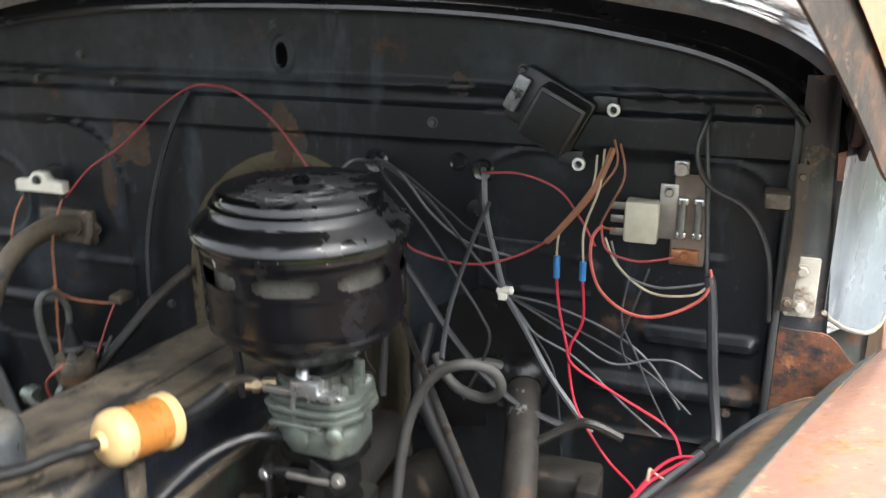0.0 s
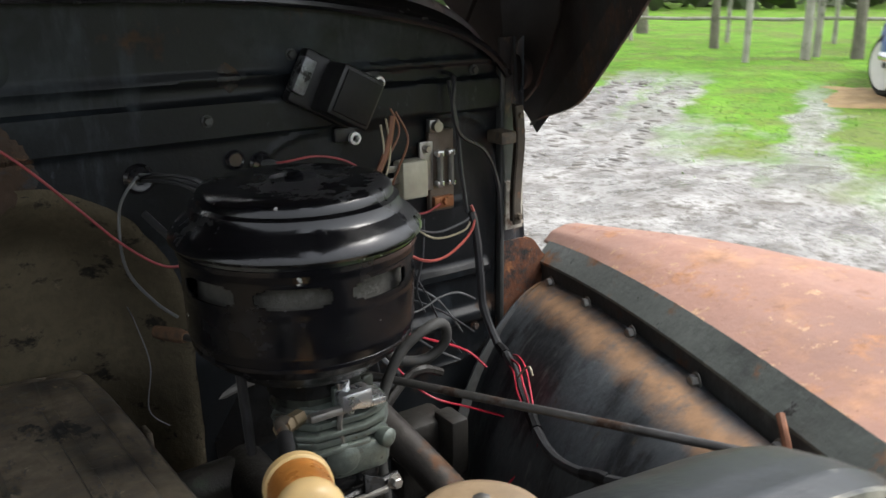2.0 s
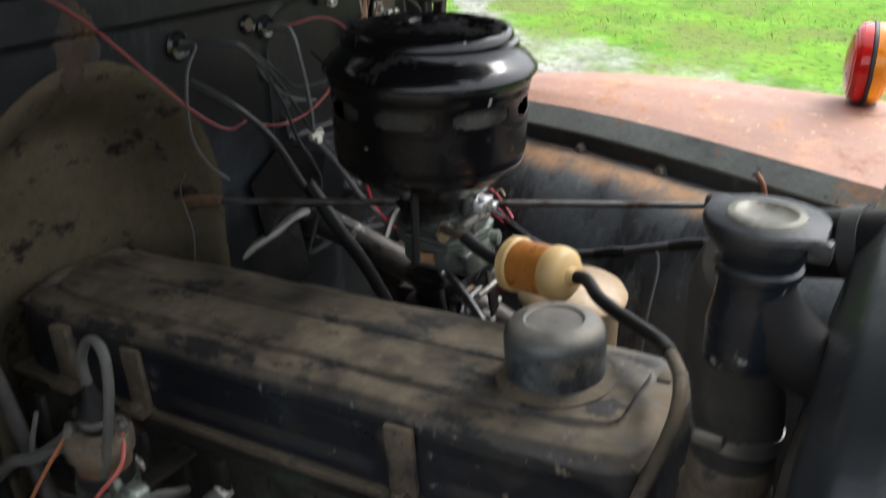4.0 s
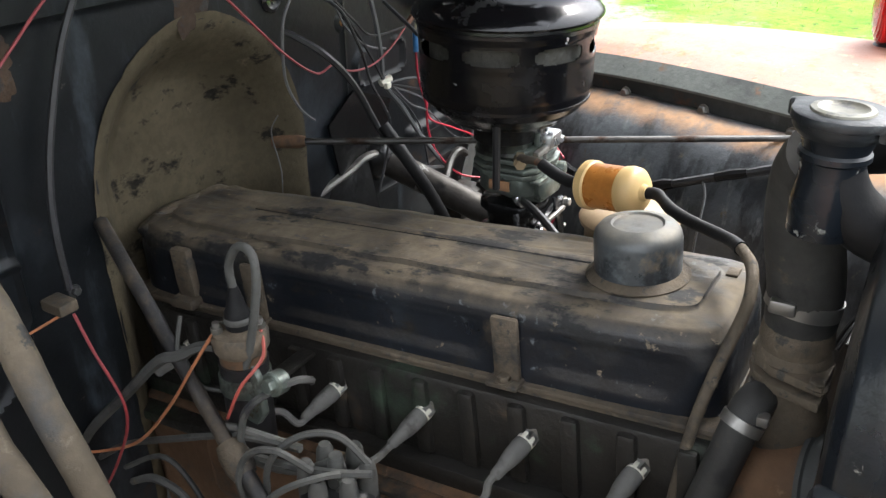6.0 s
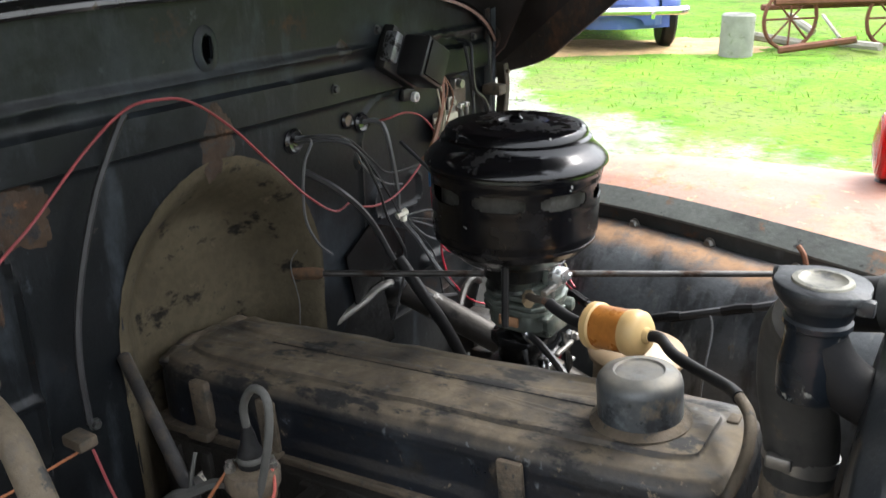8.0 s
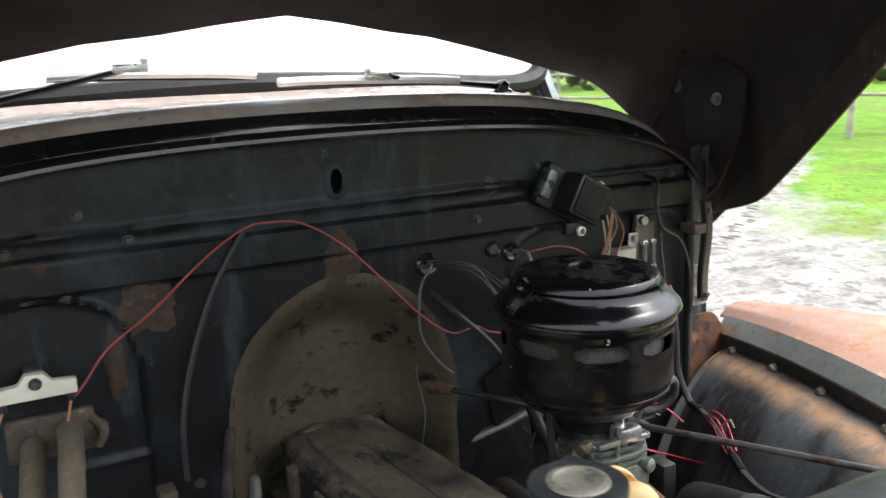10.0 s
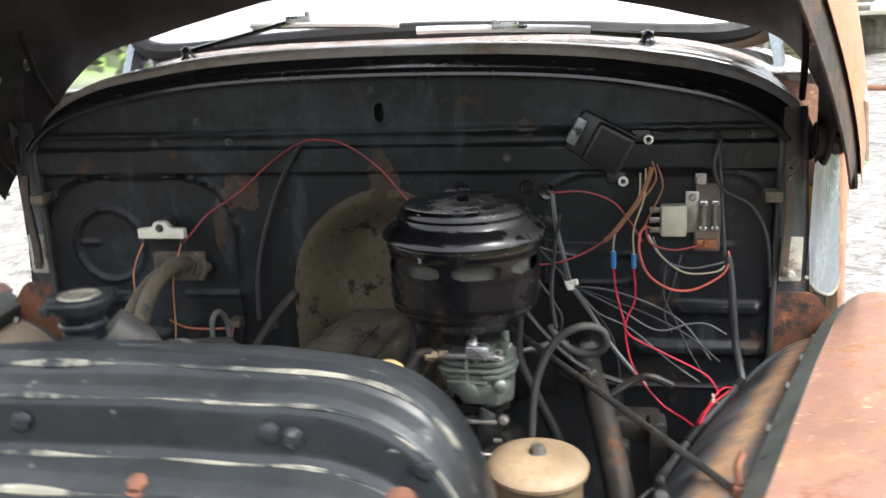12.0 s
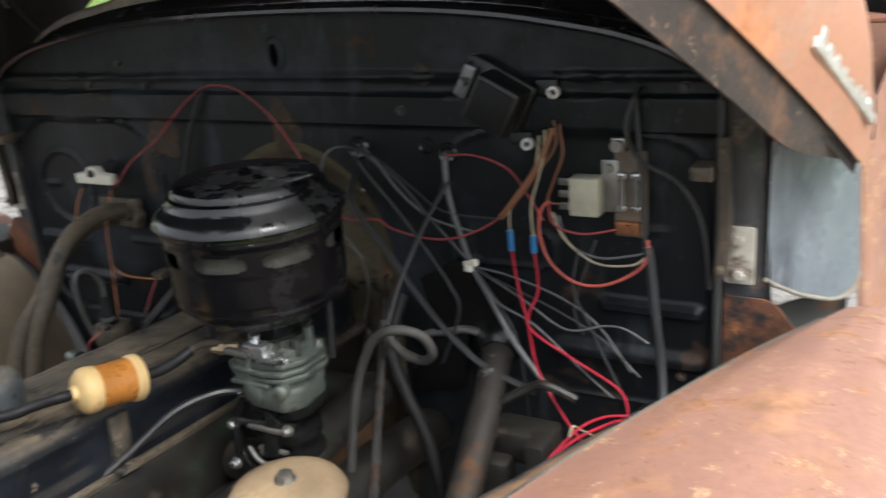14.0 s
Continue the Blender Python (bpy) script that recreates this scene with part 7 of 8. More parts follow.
def ground_material():
    m = bpy.data.materials.new("mud_and_grass")
    m.use_nodes = True
    t = m.node_tree
    N, L = t.nodes, t.links
    b = N["Principled BSDF"]
    co = N.new("ShaderNodeTexCoord")

    def nz(s, d=5.0):
        n = N.new("ShaderNodeTexNoise")
        n.inputs["Scale"].default_value, n.inputs["Detail"].default_value, n.inputs["Roughness"].default_value = s, d, 0.65
        L.new(co.outputs["Object"], n.inputs["Vector"])
        return n.outputs["Fac"]

    def rng(v, a, c, lo=0.0, hi=1.0):
        r = N.new("ShaderNodeMapRange")
        for k, q in zip(("From Min", "From Max", "To Min", "To Max"), (a, c, lo, hi)):
            r.inputs[k].default_value = q
        L.new(v, r.inputs["Value"])
        return r.outputs["Result"]

    def op(kind, a, c):
        x = N.new("ShaderNodeMath")
        x.operation = kind
        for i, q in enumerate((a, c)):
            if hasattr(q, "default_value"):
                L.new(q, x.inputs[i])
            else:
                x.inputs[i].default_value = q
        return x.outputs[0]

    def mix(f, a, c):
        x = N.new("ShaderNodeMix")
        x.data_type = "RGBA"
        L.new(f, x.inputs["Factor"])
        for q, k in ((a, "A"), (c, "B")):
            s = [i for i in x.inputs if i.name == k and i.type == "RGBA"][0]
            if hasattr(q, "default_value"):
                L.new(q, s)
            else:
                s.default_value = (*q, 1)
        return [o for o in x.outputs if o.type == "RGBA"][0]

    xyz = N.new("ShaderNodeSeparateXYZ")
    L.new(co.outputs["Object"], xyz.inputs["Vector"])
    # the wheel track runs beside the truck; grass begins beyond it
    d = op("ADD", xyz.outputs["X"], op("MULTIPLY", xyz.outputs["Y"], -0.30))
    edge = op("ADD", d, op("MULTIPLY", op("SUBTRACT", nz(0.9), 0.5), 3.2))
    edge = op("ADD", edge, op("MULTIPLY", op("SUBTRACT", nz(7), 0.5), 1.4))
    grass = rng(edge, 3.7, 4.9)
    ex, ey = op("MULTIPLY", op("SUBTRACT", xyz.outputs["X"], 2.25), 1.0), op("MULTIPLY", op("SUBTRACT", xyz.outputs["Y"], 7.5), 0.75)
    tuft = op("ADD", op("SQRT", op("ADD", op("MULTIPLY", ex, ex), op("MULTIPLY", ey, ey)), 0.0), op("MULTIPLY", op("SUBTRACT", nz(3), 0.5), 1.2))
    grass = op("MAXIMUM", grass, rng(tuft, 0.6, 0.85, 1.0, 0.0))
    far = rng(xyz.outputs["X"], -40, -3, 1.0, 0.0)
    grass = op("MAXIMUM", grass, far)
    # two wheel tracks cut through the grass
    e1 = op("ADD", op("ADD", op("MULTIPLY", xyz.outputs["X"], -0.525), op("MULTIPLY", xyz.outputs["Y"], 0.851)), op("MULTIPLY", op("SUBTRACT", nz(1.6), 0.5), 0.9))
    strip = op("MAXIMUM", rng(op("ABSOLUTE", op("SUBTRACT", e1, 1.36), 0.0), 0.25, 0.42, 1.0, 0.0), rng(op("ABSOLUTE", op("SUBTRACT", e1, 0.70), 0.0), 0.22, 0.36, 0.9, 0.0))
    strip = op("MAXIMUM", strip, rng(op("ABSOLUTE", op("SUBTRACT", e1, -0.75), 0.0), 0.10, 0.24, 0.8, 0.0))
    strip = op("MULTIPLY", strip, rng(xyz.outputs["X"], 7.6, 9.2, 1.0, 0.0))
    grass = op("MULTIPLY", grass, op("SUBTRACT", 1.0, strip))
    worn = op("MULTIPLY", rng(nz(1.3), 0.47, 0.60, 0.0, 0.85), rng(d, 3.2, 6.5, 1.0, 0.0))
    mud = mix(rng(nz(3), 0.35, 0.65), (0.17, 0.155, 0.14), (0.40, 0.385, 0.36))
    mud = mix(rng(nz(9), 0.52, 0.64), mud, (0.10, 0.085, 0.065))
    mud = mix(rng(nz(26), 0.5, 0.66), mud, (0.075, 0.065, 0.05))
    green = mix(rng(nz(2.2), 0.3, 0.7), (0.058, 0.140, 0.014), (0.165, 0.335, 0.036))
    green = mix(rng(nz(0.9), 0.50, 0.58, 0.0, 0.85), green, (0.135, 0.165, 0.050))
    green = mix(rng(nz(5), 0.53, 0.62), green, (0.135, 0.205, 0.030))
    green = mix(rng(nz(16), 0.53, 0.64), green, (0.055, 0.09, 0.02))
    green = mix(worn, green, (0.150, 0.142, 0.075))
    L.new(mix(grass, mud, green), b.inputs["Base Color"])
    wet = rng(nz(1.7), 0.42, 0.58, 0.7, 0.12)
    L.new(op("MAXIMUM", wet, op("MULTIPLY", grass, 0.9)), b.inputs["Roughness"])
    L.new(op("SUBTRACT", 0.5, op("MULTIPLY", grass, 0.42)), b.inputs["Specular IOR Level"])
    bp = N.new("ShaderNodeBump")
    bp.inputs["Distance"].default_value = 0.03
    L.new(op("SUBTRACT", 0.6, op("MULTIPLY", grass, 0.42)), bp.inputs["Strength"])
    L.new(op("ADD", nz(14), nz(45)), bp.inputs["Height"])
    L.new(bp.outputs["Normal"], b.inputs["Normal"])
    return m


solo("ground", sheet(ground_at, 220, 150), ground_material(), "wet grey mud track with bright green grass beyond", "ground", kind="structure", angle=80)


# ---- yard: car, fence, trees, scrap, shed ----
def at_ground(x, y, up=0.0):
    return Vector((x, y, ground_z(x, y) + up))


M_BLUE = mat("faded_blue_car_paint", (0.055, 0.10, 0.33), 0.35, var=0.15, scale=3, bump=0.03, layers=[((0.14, 0.19, 0.40), 3, 0.58, 0.14, 0.45)], clear=0.3)
M_WOOD = mat("weathered_grey_wood", (0.34, 0.32, 0.27), 0.85, var=0.3, scale=5, bump=0.4, layers=[((0.09, 0.11, 0.06), 6, 0.58, 0.1, 0.9)])
M_BARK = mat("mossy_bark", (0.17, 0.155, 0.12), 0.9, var=0.35, scale=9, bump=0.6, layers=[((0.10, 0.13, 0.05), 5, 0.56, 0.1, 0.95)])
M_LEAF = mat("dull_green_leaves", (0.075, 0.12, 0.03), 0.6, var=0.4, scale=2, bump=0.0)
M_HEDGE = mat("far_hedge_leaves", (0.09, 0.11, 0.055), 0.8, var=0.45, scale=1.2, bump=0.0)
M_CONCRETE = mat("mossy_concrete", (0.28, 0.28, 0.25), 0.85, var=0.2, scale=8, bump=0.3, layers=[((0.13, 0.16, 0.08), 7, 0.58, 0.1, 0.9)])
M_STRAW = mat("straw_and_dead_leaves", (0.33, 0.22, 0.10), 0.9, var=0.35, scale=6, bump=0.4)
M_PLASTER = mat("bleached_panel", (0.62, 0.61, 0.57), 0.7, var=0.1, scale=4, bump=0.05)
M_GRASS = mat("grass_blades", (0.21, 0.40, 0.05), 0.6, var=0.4, scale=1.5, bump=0.0)
M_TIN = mat("rusty_corrugated_tin", (0.24, 0.22, 0.19), 0.6, 0.3, var=0.25, scale=3, bump=0.1, layers=[((0.20, 0.10, 0.06), 4, 0.55, 0.12, 0.9)])

VX = Vector((0.50, -0.866, 0)).normalized()
VY = Vector((0.866, 0.50, 0)).normalized()
VO = at_ground(8.85, 3.05)
VM = Matrix((VX, VY, Vector((0, 0, 1)))).transposed().to_4x4()
VM.translation = VO
car = thing("car", "small round blue car with white wheels seen from behind", "car", VO)
SPINE = [(-0.66, 0.30, 0.40, 0.48), (-0.62, 0.42, 0.62, 0.60), (-0.52, 0.50, 0.80, 0.68), (-0.30, 0.58, 1.02, 0.74), (0.0, 0.63, 1.22, 0.76), (0.4, 0.66, 1.40, 0.76), (0.9, 0.66, 1.47, 0.76), (1.5, 0.66, 1.44, 0.76), (1.8, 0.64, 1.20, 0.76), (2.1, 0.60, 1.0, 0.74), (2.6, 0.50, 0.92, 0.66), (3.0, 0.36, 0.72, 0.52), (3.15, 0.2, 0.5, 0.45)]


def car_body(u, v):
    q = v * (len(SPINE) - 1)
    i = min(int(q), len(SPINE) - 2)
    f = ss(0, 1, q - i)
    y, w, top, _ = [SPINE[i][k] * (1 - f) + SPINE[i + 1][k] * f for k in range(4)]
    a = math.pi * u
    n = 2.6
    c, s = math.cos(a), math.sin(a)
    x = math.copysign(abs(c) ** (2 / n), c) * w
    z = 0.30 + abs(s) ** (2 / n) * (top - 0.30)
    if z > 0.95:
        x *= 1 - 0.22 * (z - 0.95) / 0.5
    return VM @ Vector((x, y, z))


part("body", sheet(car_body, 40, 60), M_BLUE, car, "rounded blue body", 60)
part("engine_lid", sheet(lambda u, v: VM @ Vector(((-0.34 + 0.68 * u) * (1 - 0.35 * v ** 2), -0.635 - 0.03 * math.sin(math.pi * u) + 0.36 * v ** 1.7 + 0.10 * (2 * u - 1) ** 2, 0.52 + 0.46 * v)), 16, 16, 0.01), M_BLUE, car)
for k in (-1, 1):
    part("vent", box((k * 0.13, -0.43, 0.93), (0.16, 0.05, 0.03), 0.01, VM), M_SATIN, car)
    part("rear_wing", sheet(lambda u, v, k=k: VM @ Vector((k * (0.50 + 0.28 * math.sin(math.pi * min(max(v, 0.02), 0.98)) ** 0.6 * math.cos(math.pi / 2 * u)), -0.02 - 0.52 * math.cos(math.pi * v), 0.47 + 0.30 * math.sin(math.pi * v) ** 0.75 * math.sin(math.pi / 2 * u) ** 0.8)), 14, 24, 0.006, (0, 0, -1)), M_BLUE, car, "blue rear wing")
    part("front_wing", sheet(lambda u, v, k=k: VM @ Vector((k * (0.50 + 0.27 * math.sin(math.pi * min(max(v, 0.02), 0.98)) ** 0.6 * math.cos(math.pi / 2 * u)), 2.42 - 0.55 * math.cos(math.pi * v), 0.33 + 0.46 * math.sin(math.pi * v) ** 0.75 * math.sin(math.pi / 2 * u) ** 0.8)), 14, 24, 0.006, (0, 0, -1)), M_BLUE, car)
    for yw in (0.0, 2.4):
        toe = Vector((k, -0.55 if k < 0 and yw == 0 else 0.0, 0))
        wheel = part("wheel", lathe([(0.20, -0.075), (0.29, -0.08), (0.325, -0.05), (0.33, 0.0), (0.325, 0.05), (0.29, 0.08), (0.20, 0.075)], 32, VM @ aim((k * 0.655, yw, 0.33), toe)), M_RUBBER, car, "black tyre")
        rimo = part("rim", lathe([(0.001, 0.075), (0.05, 0.078), (0.09, 0.075), (0.15, 0.078), (0.20, 0.090), (0.245, 0.092), (0.25, 0.06)], 32, VM @ aim((k * 0.655, yw, 0.33), toe)), M_PLASTER, wheel, "white painted rim")
        part("hub", lathe([(0.03, 0.07), (0.03, 0.088), (0.001, 0.092)], 12, VM @ aim((k * 0.655, yw, 0.33), toe)), M_SATIN, wheel)
    lampv = part("tail_lamp", lathe([(0.055, -0.04), (0.055, 0.02), (0.045, 0.04), (0.001, 0.048)], 20, VM @ aim((k * 0.60, -0.46, 0.68), (k * 0.1, -1, 0.1)) @ Matrix.Diagonal((0.85, 1.5, 1, 1))), M_REDLENS, car, "red tail lamp")
    part("overrider", box((k * 0.36, -0.80, 0.44), (0.05, 0.05, 0.12), 0.015, VM), M_CHROME, car)
part("bumper", join(tube([VM @ Vector(p) for p in ((-0.76, -0.55, 0.46), (-0.68, -0.70, 0.46), (-0.3, -0.77, 0.46), (0.3, -0.77, 0.46), (0.68, -0.70, 0.46), (0.76, -0.55, 0.46))], 0.045, 10, 5)), M_CHROME, car, "chromed rear bumper")
part("valance", sheet(lambda u, v: VM @ Vector((-0.62 + 1.24 * u, -0.62 + 0.25 * (2 * u - 1) ** 2, 0.26 + 0.18 * v)), 16, 4, 0.01), M_BLUE, car)
part("number_plate", box((0, -0.675, 0.66), (0.32, 0.012, 0.17), 0.006, VM), M_PLASTER, car, "blank white plate")
part("rear_window", sheet(lambda u, v: VM @ Vector((-0.36 + 0.72 * u, 0.10 + 0.24 * v, 1.16 + 0.2 * v)), 8, 6, 0.008), M_SATIN, car)
part("roof_handle", tube([VM @ Vector(p) for p in ((-0.12, -0.56, 0.77), (0.0, -0.60, 0.80), (0.12, -0.56, 0.83))], 0.012, 8), M_CHROME, car)

# tyre lugs pressed into the two tracks
def lug_field():
    rng_ = random.Random(8)
    out = []
    ax, ay = 0.851, 0.525
    for off, gauge in ((1.36, 0.13), (0.70, 0.12)):
        for k in range(46):
            for side in (-1, 1):
                if rng_.random() < 0.3:
                    continue
                q = 0.4 + k * 0.105 + rng_.uniform(-0.04, 0.04) + side * 0.02
                c = off + side * gauge + rng_.uniform(-0.06, 0.06)
                x, y = 3.4 + ax * q - ay * (c - 1.36) + 0.1, 3.74 + ay * q + ax * (c - 1.36)
                m = Matrix.Translation((x, y, ground_z(x, y) - 0.002)) @ Matrix.Rotation(math.atan2(ay, ax) + math.pi / 2 + side * 0.45 + rng_.uniform(-0.4, 0.4), 4, "Z")
                out.append(box((0, 0, 0), (0.13 * rng_.uniform(0.4, 1.2), 0.034 * rng_.uniform(0.6, 1.4), 0.030 * rng_.uniform(0.5, 1.1)), 0.010, m, 1))
    return join(*out)


solo("tyre_lugs", lug_field(), mat("wet_dark_mud", (0.15, 0.135, 0.115), 0.5, var=0.5, scale=12, bump=0.4), "dark wet mud ridges left by tractor tyres", "mud ridges", kind="stuff", angle=60)

# straw litter round the car and low mounds
solo("leaf_litter", sheet(lambda u, v: (lambda x, y: (x, y, ground_z(x, y) + 0.012 + 0.03 * max(noise.noise((x * 3, y * 3, 8)), 0) - 0.05 * ss(0.7, 1.0, abs(2 * v - 1)) - 0.05 * ss(0.7, 1.0, abs(2 * u - 1))))(7.2 + 1.9 * u + 1.6 * v, 3.9 - 3.0 * u + 0.9 * v), 50, 30), M_STRAW, "tan straw and dead leaves on the grass", "leaf litter", kind="stuff", angle=80)
solo("dirt_mound", sheet(lambda u, v: (lambda r, a: (7.3 + 0.8 * r * math.cos(a), 7.6 + 0.6 * r * math.sin(a), ground_z(7.3, 7.6) - 0.03 + 0.27 * (1 - r * r) * (1 + 0.4 * noise.noise((r * 3 * math.cos(a), r * 3 * math.sin(a), 4)))))(v, 2 * math.pi * u), 40, 14), mat("damp_brown_earth", (0.115, 0.085, 0.058), 0.9, var=0.4, scale=5, bump=0.5, layers=[((0.24, 0.19, 0.12), 9, 0.56, 0.08, 0.7)]), "low brown mound of earth beside the track", "mound", angle=80)


def post(x, y, h, r, label, group, material=M_WOOD):
    p = at_ground(x, y, -0.1)
    q = thing("fence_post", label, "post", p, group)
    part("shaft", tube([p, p + Vector((0.01, 0, h * 0.5)), p + Vector((0.02, 0.01, h + 0.1))], lambda t: r * (1 - 0.1 * t), 9, 3, wob=0.15), material, q)
    return q


FENCE = [(17.5 - 0.9 * i, 3.2 + 1.65 * i) for i in range(9)]
for x, y in FENCE:
    post(x, y, 1.2, 0.045, "weathered grey wooden fence post", "fence posts")
for h in (0.45, 0.95):
    for (x0, y0), (x1, y1) in zip(FENCE, FENCE[1:]):
        solo("fence_rail", tube([at_ground(x0, y0, h), at_ground((x0 + x1) / 2, (y0 + y1) / 2, h - 0.02), at_ground(x1, y1, h)], 0.035, 7, 2), M_WOOD, "weathered wooden fence rail between posts", "fence rail", "fence rails")
for x, y, h, r in ((10.6, 6.9, 1.4, 0.05), (11.6, 6.6, 3.2, 0.075), (12.1, 6.75, 3.2, 0.06)):
    post(x, y, h, r, "pale bare wooden pole standing in the grass", "bare poles")


def tree(x, y, h, r, seed, crown, leaves=900):
    """Tapered trunk with limbs and a ragged crown of small leaves."""
    rnd = random.Random(seed)
    p = at_ground(x, y, -0.1)
    t = thing("tree", "bare-stemmed mossy tree with a thin ragged crown", "tree", p, "trees by the fence")
    trunk = [p + Vector((0.12 * h * 0.3 * rnd.uniform(-1, 1) * k, 0.12 * h * 0.3 * rnd.uniform(-1, 1) * k, h * k)) for k in (0, 0.3, 0.6, 1.0)]
    geos = [tube(trunk, lambda s: r * (1.25 - s), 9, 4, wob=0.2)]
    tips = []
    for k in range(9):
        s = 0.35 + 0.6 * rnd.random()
        b0 = trunk[1].lerp(trunk[3], max(s - 0.3, 0) / 0.7)
        d = Vector((rnd.uniform(-1, 1), rnd.uniform(-1, 1), rnd.uniform(0.2, 0.9))) * h * 0.35
        geos.append(tube([b0, b0 + d * 0.5 + Vector((0, 0, 0.1)), b0 + d], lambda q: r * 0.4 * (1.1 - q), 6, 3))
        tips += [b0 + d, b0 + d * 0.6]
    part("trunk", join(*geos), M_BARK, t, "mossy trunk and limbs")
    V, F = [], []
    for _ in range(leaves):
        c = rnd.choice(tips) + Vector((rnd.gauss(0, 1), rnd.gauss(0, 1), rnd.gauss(0, 0.7))) * crown
        a = Vector((rnd.uniform(-1, 1), rnd.uniform(-1, 1), rnd.uniform(-1, 1))).normalized() * 0.07
        b_ = a.cross(Vector((rnd.uniform(-1, 1), rnd.uniform(-1, 1), 1))).normalized() * 0.04
        k = len(V)
        V += [c - a, c + b_, c + a, c - b_]
        F.append((k, k + 1, k + 2, k + 3))
    part("crown", (V, F), M_LEAF, t, "ragged crown of small leaves")


tree(12.4, 8.9, 4.5, 0.07, 3, 0.35)
tree(12.3, 6.2, 5.0, 0.08, 5, 0.4)
tree(15.0, 13.0, 6.0, 0.12, 8, 0.5)
tree(16.5, 6.0, 5.5, 0.10, 11, 0.5)
tree(18.5, 1.5, 6.0, 0.12, 13, 0.5)

# far hedge and woods along the horizon
rnd = random.Random(21)
V, F = [], []
for _ in range(16000):
    a = rnd.uniform(-math.pi, math.pi)
    d = rnd.uniform(34, 46)
    hgt = 4.0 + 2.5 * noise.noise((math.cos(a) * 6, math.sin(a) * 6, 0))
    c = Vector((d * math.cos(a), d * math.sin(a), max(hgt, 0.8) * rnd.random() ** 0.8))
    s = rnd.uniform(0.25, 0.6)
    e1 = Vector((rnd.uniform(-1, 1), rnd.uniform(-1, 1), rnd.uniform(-1, 1))).normalized() * s
    e2 = e1.cross(Vector((rnd.uniform(-1, 1), rnd.uniform(-1, 1), rnd.uniform(-1, 1)))).normalized() * s * 0.7
    k = len(V)
    V += [c - e1, c + e2, c + e1, c - e2]
    F.append((k, k + 1, k + 2, k + 3))
solo("far_woods", (V, F), M_HEDGE, "dull green hedge and woods far behind the yard", "woods", kind="stuff")

# grass in clumps of blades past the mud
V, F = [], []
rnd = random.Random(4)
for _ in range(11000):
    x, y = rnd.uniform(3.2, 13.0), rnd.uniform(-5.5, 11.0)
    lim = x - 0.30 * y + 3.0 * noise.noise((x * 0.55, y * 0.55, 1.0)) + 0.8 * noise.noise((x * 2.5, y * 2.5, 2.0))
    if lim < 4.6 or (lim < 5.2 and rnd.random() < 0.6):
        continue
    p = at_ground(x, y, -0.01)
    h = rnd.uniform(0.015, 0.04) * (1.2 + 0.8 * noise.noise((x, y, 6.0)))
    a = rnd.uniform(0, 6.28)
    w = Vector((math.cos(a), math.sin(a), 0)) * rnd.uniform(0.004, 0.009)
    lean = Vector((rnd.uniform(-1, 1), rnd.uniform(-1, 1), 0)) * h * 0.6
    k = len(V)
    V += [p - w, p + w, p + lean + Vector((0, 0, h))]
    F.append((k, k + 1, k + 2))
solo("grass", (V, F), M_GRASS, "bright green tufted grass beyond the mud track", "grass", kind="stuff")

# concrete drum and rusty implement by the car
p = at_ground(8.75, 1.55)
solo("concrete_drum", lathe([(0.17, -0.05), (0.175, 0.0), (0.17, 0.42), (0.15, 0.44), (0.13, 0.42), (0.12, 0.2)], 24, Matrix.Translation(p)), M_CONCRETE, "mossy grey concrete drum standing in the grass", "drum")
imp = thing("farm_implement", "rusty old farm implement with wheels and pale boards", "farm implement", at_ground(9.9, 0.6))
io = at_ground(9.9, 0.6)
for dx, dy, r in ((-0.55, 0.55, 0.32), (0.2, -0.35, 0.30), (0.75, -1.1, 0.34)):
    wv = part("wheel", tube([io + Vector((dx + r * math.cos(a) * 0.7, dy - r * math.cos(a) * 0.7, r + r * math.sin(a))) for a in [2 * math.pi * k / 20 for k in range(21)]], 0.022, 7, 2), M_RUSTFLAT, imp, "spoked rusty wheel")
    for k in range(4):
        a = math.pi * k / 4
        part("spoke", tube([io + Vector((dx + r * math.cos(a) * 0.7, dy - r * math.cos(a) * 0.7, r + r * math.sin(a))), io + Vector((dx - r * math.cos(a) * 0.7, dy + r * math.cos(a) * 0.7, r - r * math.sin(a)))], 0.012, 6, 2), M_RUSTFLAT, wv)
part("frame", join(*[tube([io + Vector(a), io + Vector(b)], 0.035, 6, 2) for a, b in (((-0.7, 0.7, 0.5), (0.9, -1.3, 0.5)), ((-0.4, 0.9, 0.42), (1.1, -1.1, 0.45)), ((-0.5, 0.6, 0.5), (-0.6, 0.5, 0.85)), ((0.2, -0.3, 0.5), (0.1, -0.2, 0.95)), ((0.6, -0.9, 0.1), (0.5, -0.8, 0.9)))]), M_RUSTFLAT, imp)
for k in range(3):
    part("board", box((0, 0, 0), (1.7, 0.22, 0.04), 0.008, Matrix.Translation(io + Vector((0.15 + 0.16 * k, -0.25 + 0.14 * k, 0.60 + 0.05 * k))) @ Matrix.Rotation(radians(-52 + 4 * k), 4, "Z")), M_PLASTER if k == 1 else M_WOOD, imp, "bleached board")
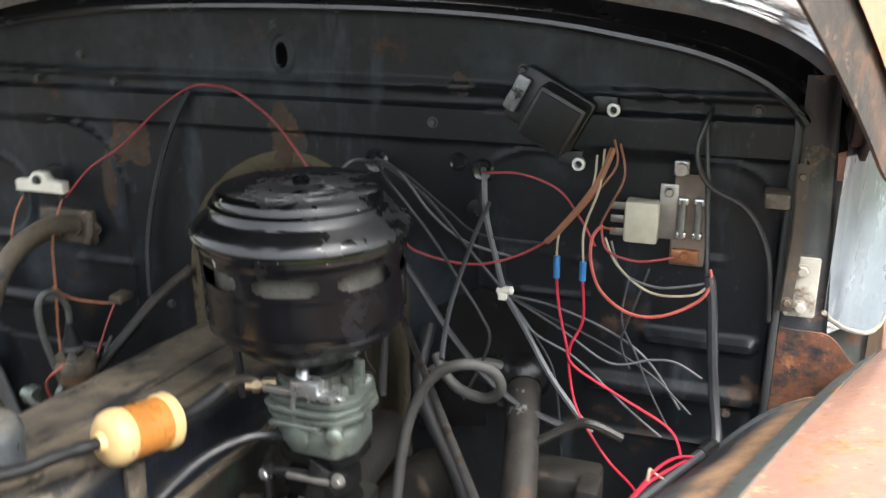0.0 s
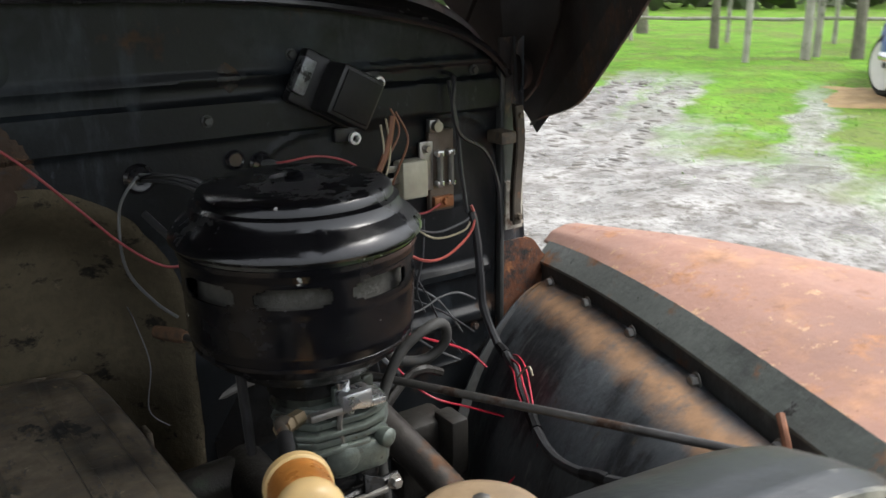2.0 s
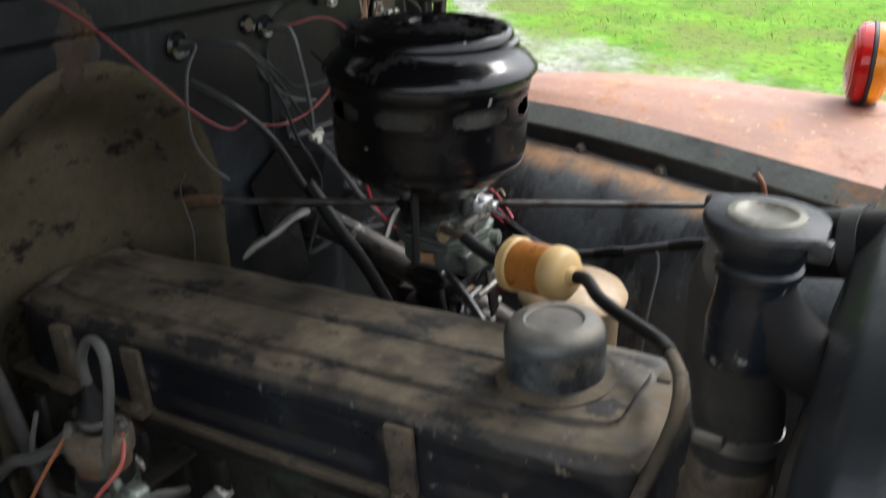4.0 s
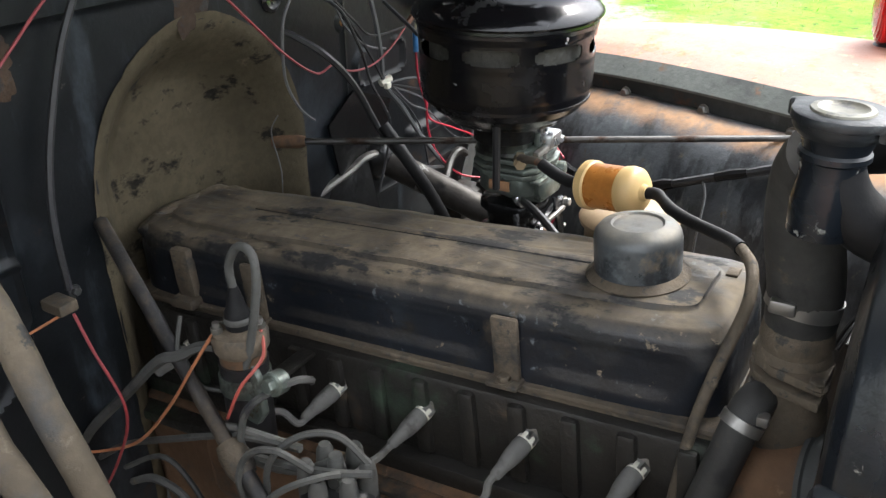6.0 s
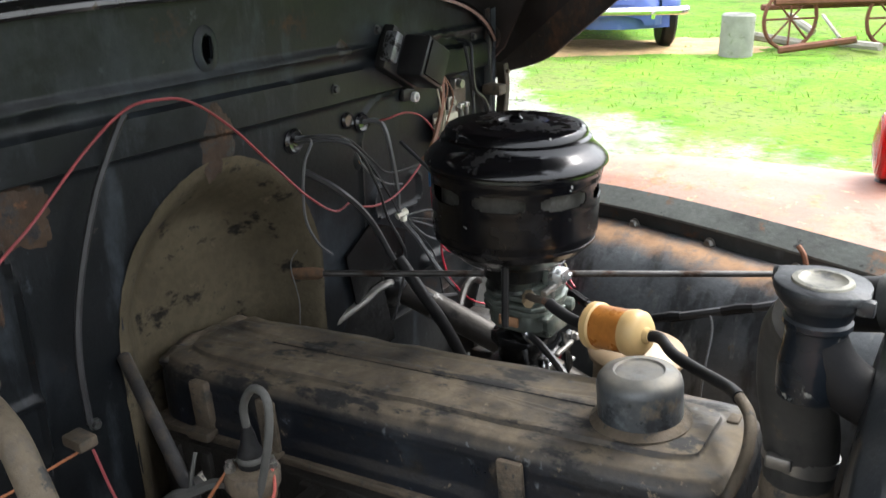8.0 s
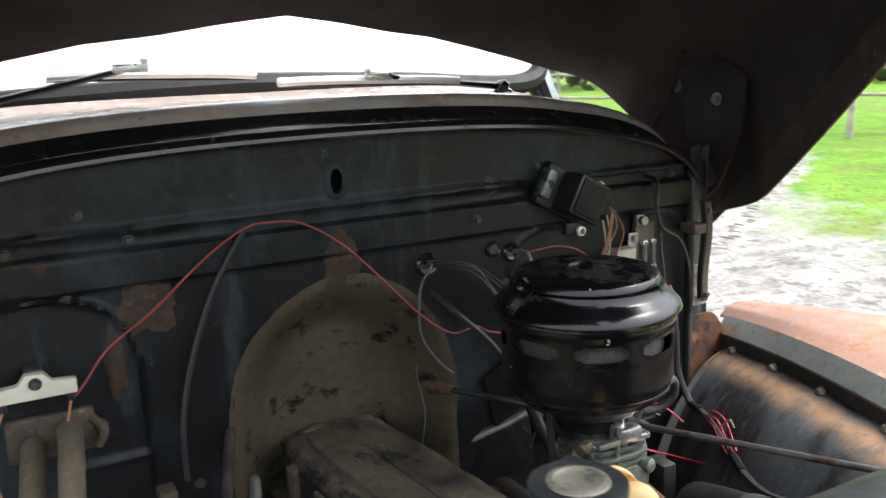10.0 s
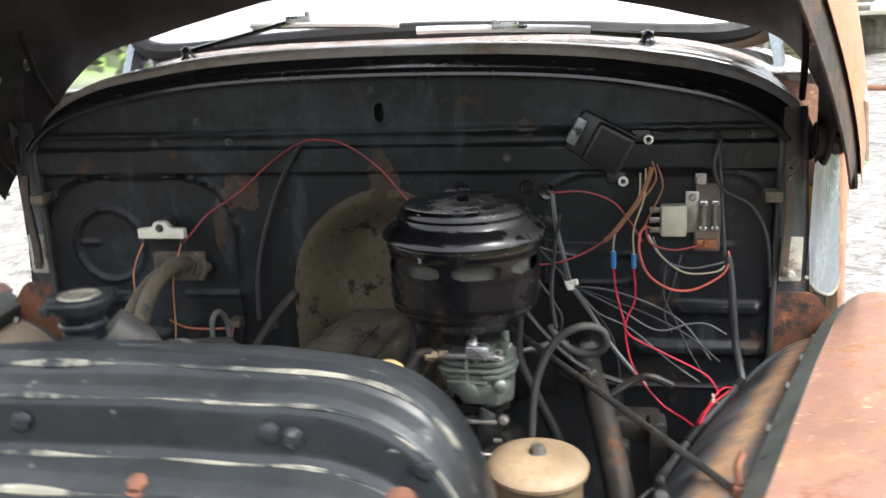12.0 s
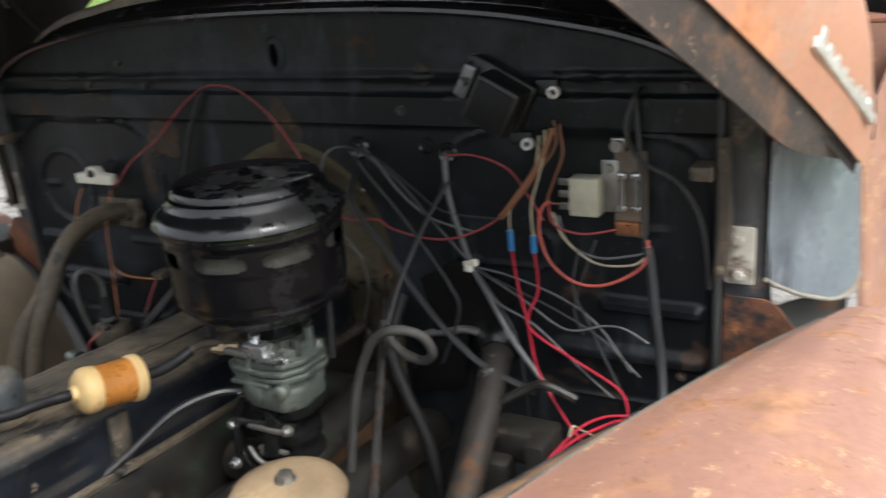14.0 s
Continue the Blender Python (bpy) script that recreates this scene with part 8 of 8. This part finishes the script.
for k in range(14):
    a = rnd.uniform(0, 6.28)
    q = at_ground(9.7 + rnd.uniform(-0.9, 1.3), 0.4 + rnd.uniform(-1.4, 0.9), 0.05)
    solo("scrap_timber", tube([q, q + Vector((math.cos(a), math.sin(a), rnd.uniform(0, 0.35))) * rnd.uniform(0.4, 0.8)], rnd.uniform(0.02, 0.05), 7, 2, wob=0.2), M_WOOD if k % 3 else M_RUSTFLAT, "length of weathered scrap timber on the ground", "scrap timber", "scrap timber pile")

# open tin shed beyond the cab, and the boards stacked before it
M_SLAT = mat("green_grey_slats", (0.15, 0.15, 0.085), 0.85, var=0.35, scale=3, bump=0.2, layers=[((0.08, 0.075, 0.05), 4, 0.55, 0.12, 0.9)])
SY = 29.0
SZ = ground_z(4.0, SY)
shed = thing("shed", "weathered open-fronted shed with slatted walls under a pale tin roof", "shed", (4.0, SY, SZ))
part("roof", sheet(lambda u, v: (-2.0 + 14.0 * u, SY - 0.5 + 5.0 * v, SZ + 2.12 + 0.75 * v + 0.02 * math.sin(u * 300)), 260, 2, 0.01, (0, 0, -1)), M_PLASTER, shed, "pale corrugated tin roof")
part("back_wall", sheet(lambda u, v: (-2.0 + 14.0 * u, SY + 3.5 + 0.02 * math.sin(u * 300), SZ - 0.1 + 2.8 * v), 240, 2, 0.01, (0, 1, 0)), M_TIN, shed, "dull corrugated back wall")
for x in (-1.6, 0.4, 2.15, 3.15, 4.28, 6.1, 8.0, 10.0):
    part("post", box((x, SY, SZ + 1.0), (0.13, 0.13, 2.3), 0.02), M_WOOD, shed)
for x0, x1, m_ in ((-1.5, 0.3, M_SLAT), (0.5, 2.05, M_SLAT), (2.25, 3.0, M_SLAT), (4.45, 6.0, M_SLAT), (6.2, 7.9, M_SLAT)):
    for i in range(12):
        part("slat", box(((x0 + x1) / 2, SY + 0.05, SZ + 0.16 + 0.16 * i), (x1 - x0, 0.03, 0.115), 0.006), m_, shed)
part("white_panel", box((3.70, SY + 0.04, SZ + 1.0), (0.95, 0.04, 1.75), 0.01), M_PLASTER, shed, "bleached white panel")
part("fascia", box((5.0, SY - 0.5, SZ + 2.10), (14.1, 0.04, 0.16), 0.01), M_WOOD, shed)
for k in range(6):
    solo("stacked_board", box((0, 0, 0), (2.6, 0.22, 0.06), 0.012, Matrix.Translation((5.1 + 0.1 * k, 20.2 + 0.05 * k, ground_z(5.2, 20.2) + 0.05 + 0.065 * k)) @ Matrix.Rotation(radians(4 * (k % 3) - 4), 4, "Z")), M_WOOD if k % 3 else M_RUSTFLAT, "weathered board in a low stack", "board", "stacked boards")
solo("dark_bin", box((3.15, SY - 1.2, ground_z(3.15, SY - 1.2) + 0.25), (0.75, 0.6, 0.5), 0.1), M_SATIN, "dark plastic bin before the shed", "bin")
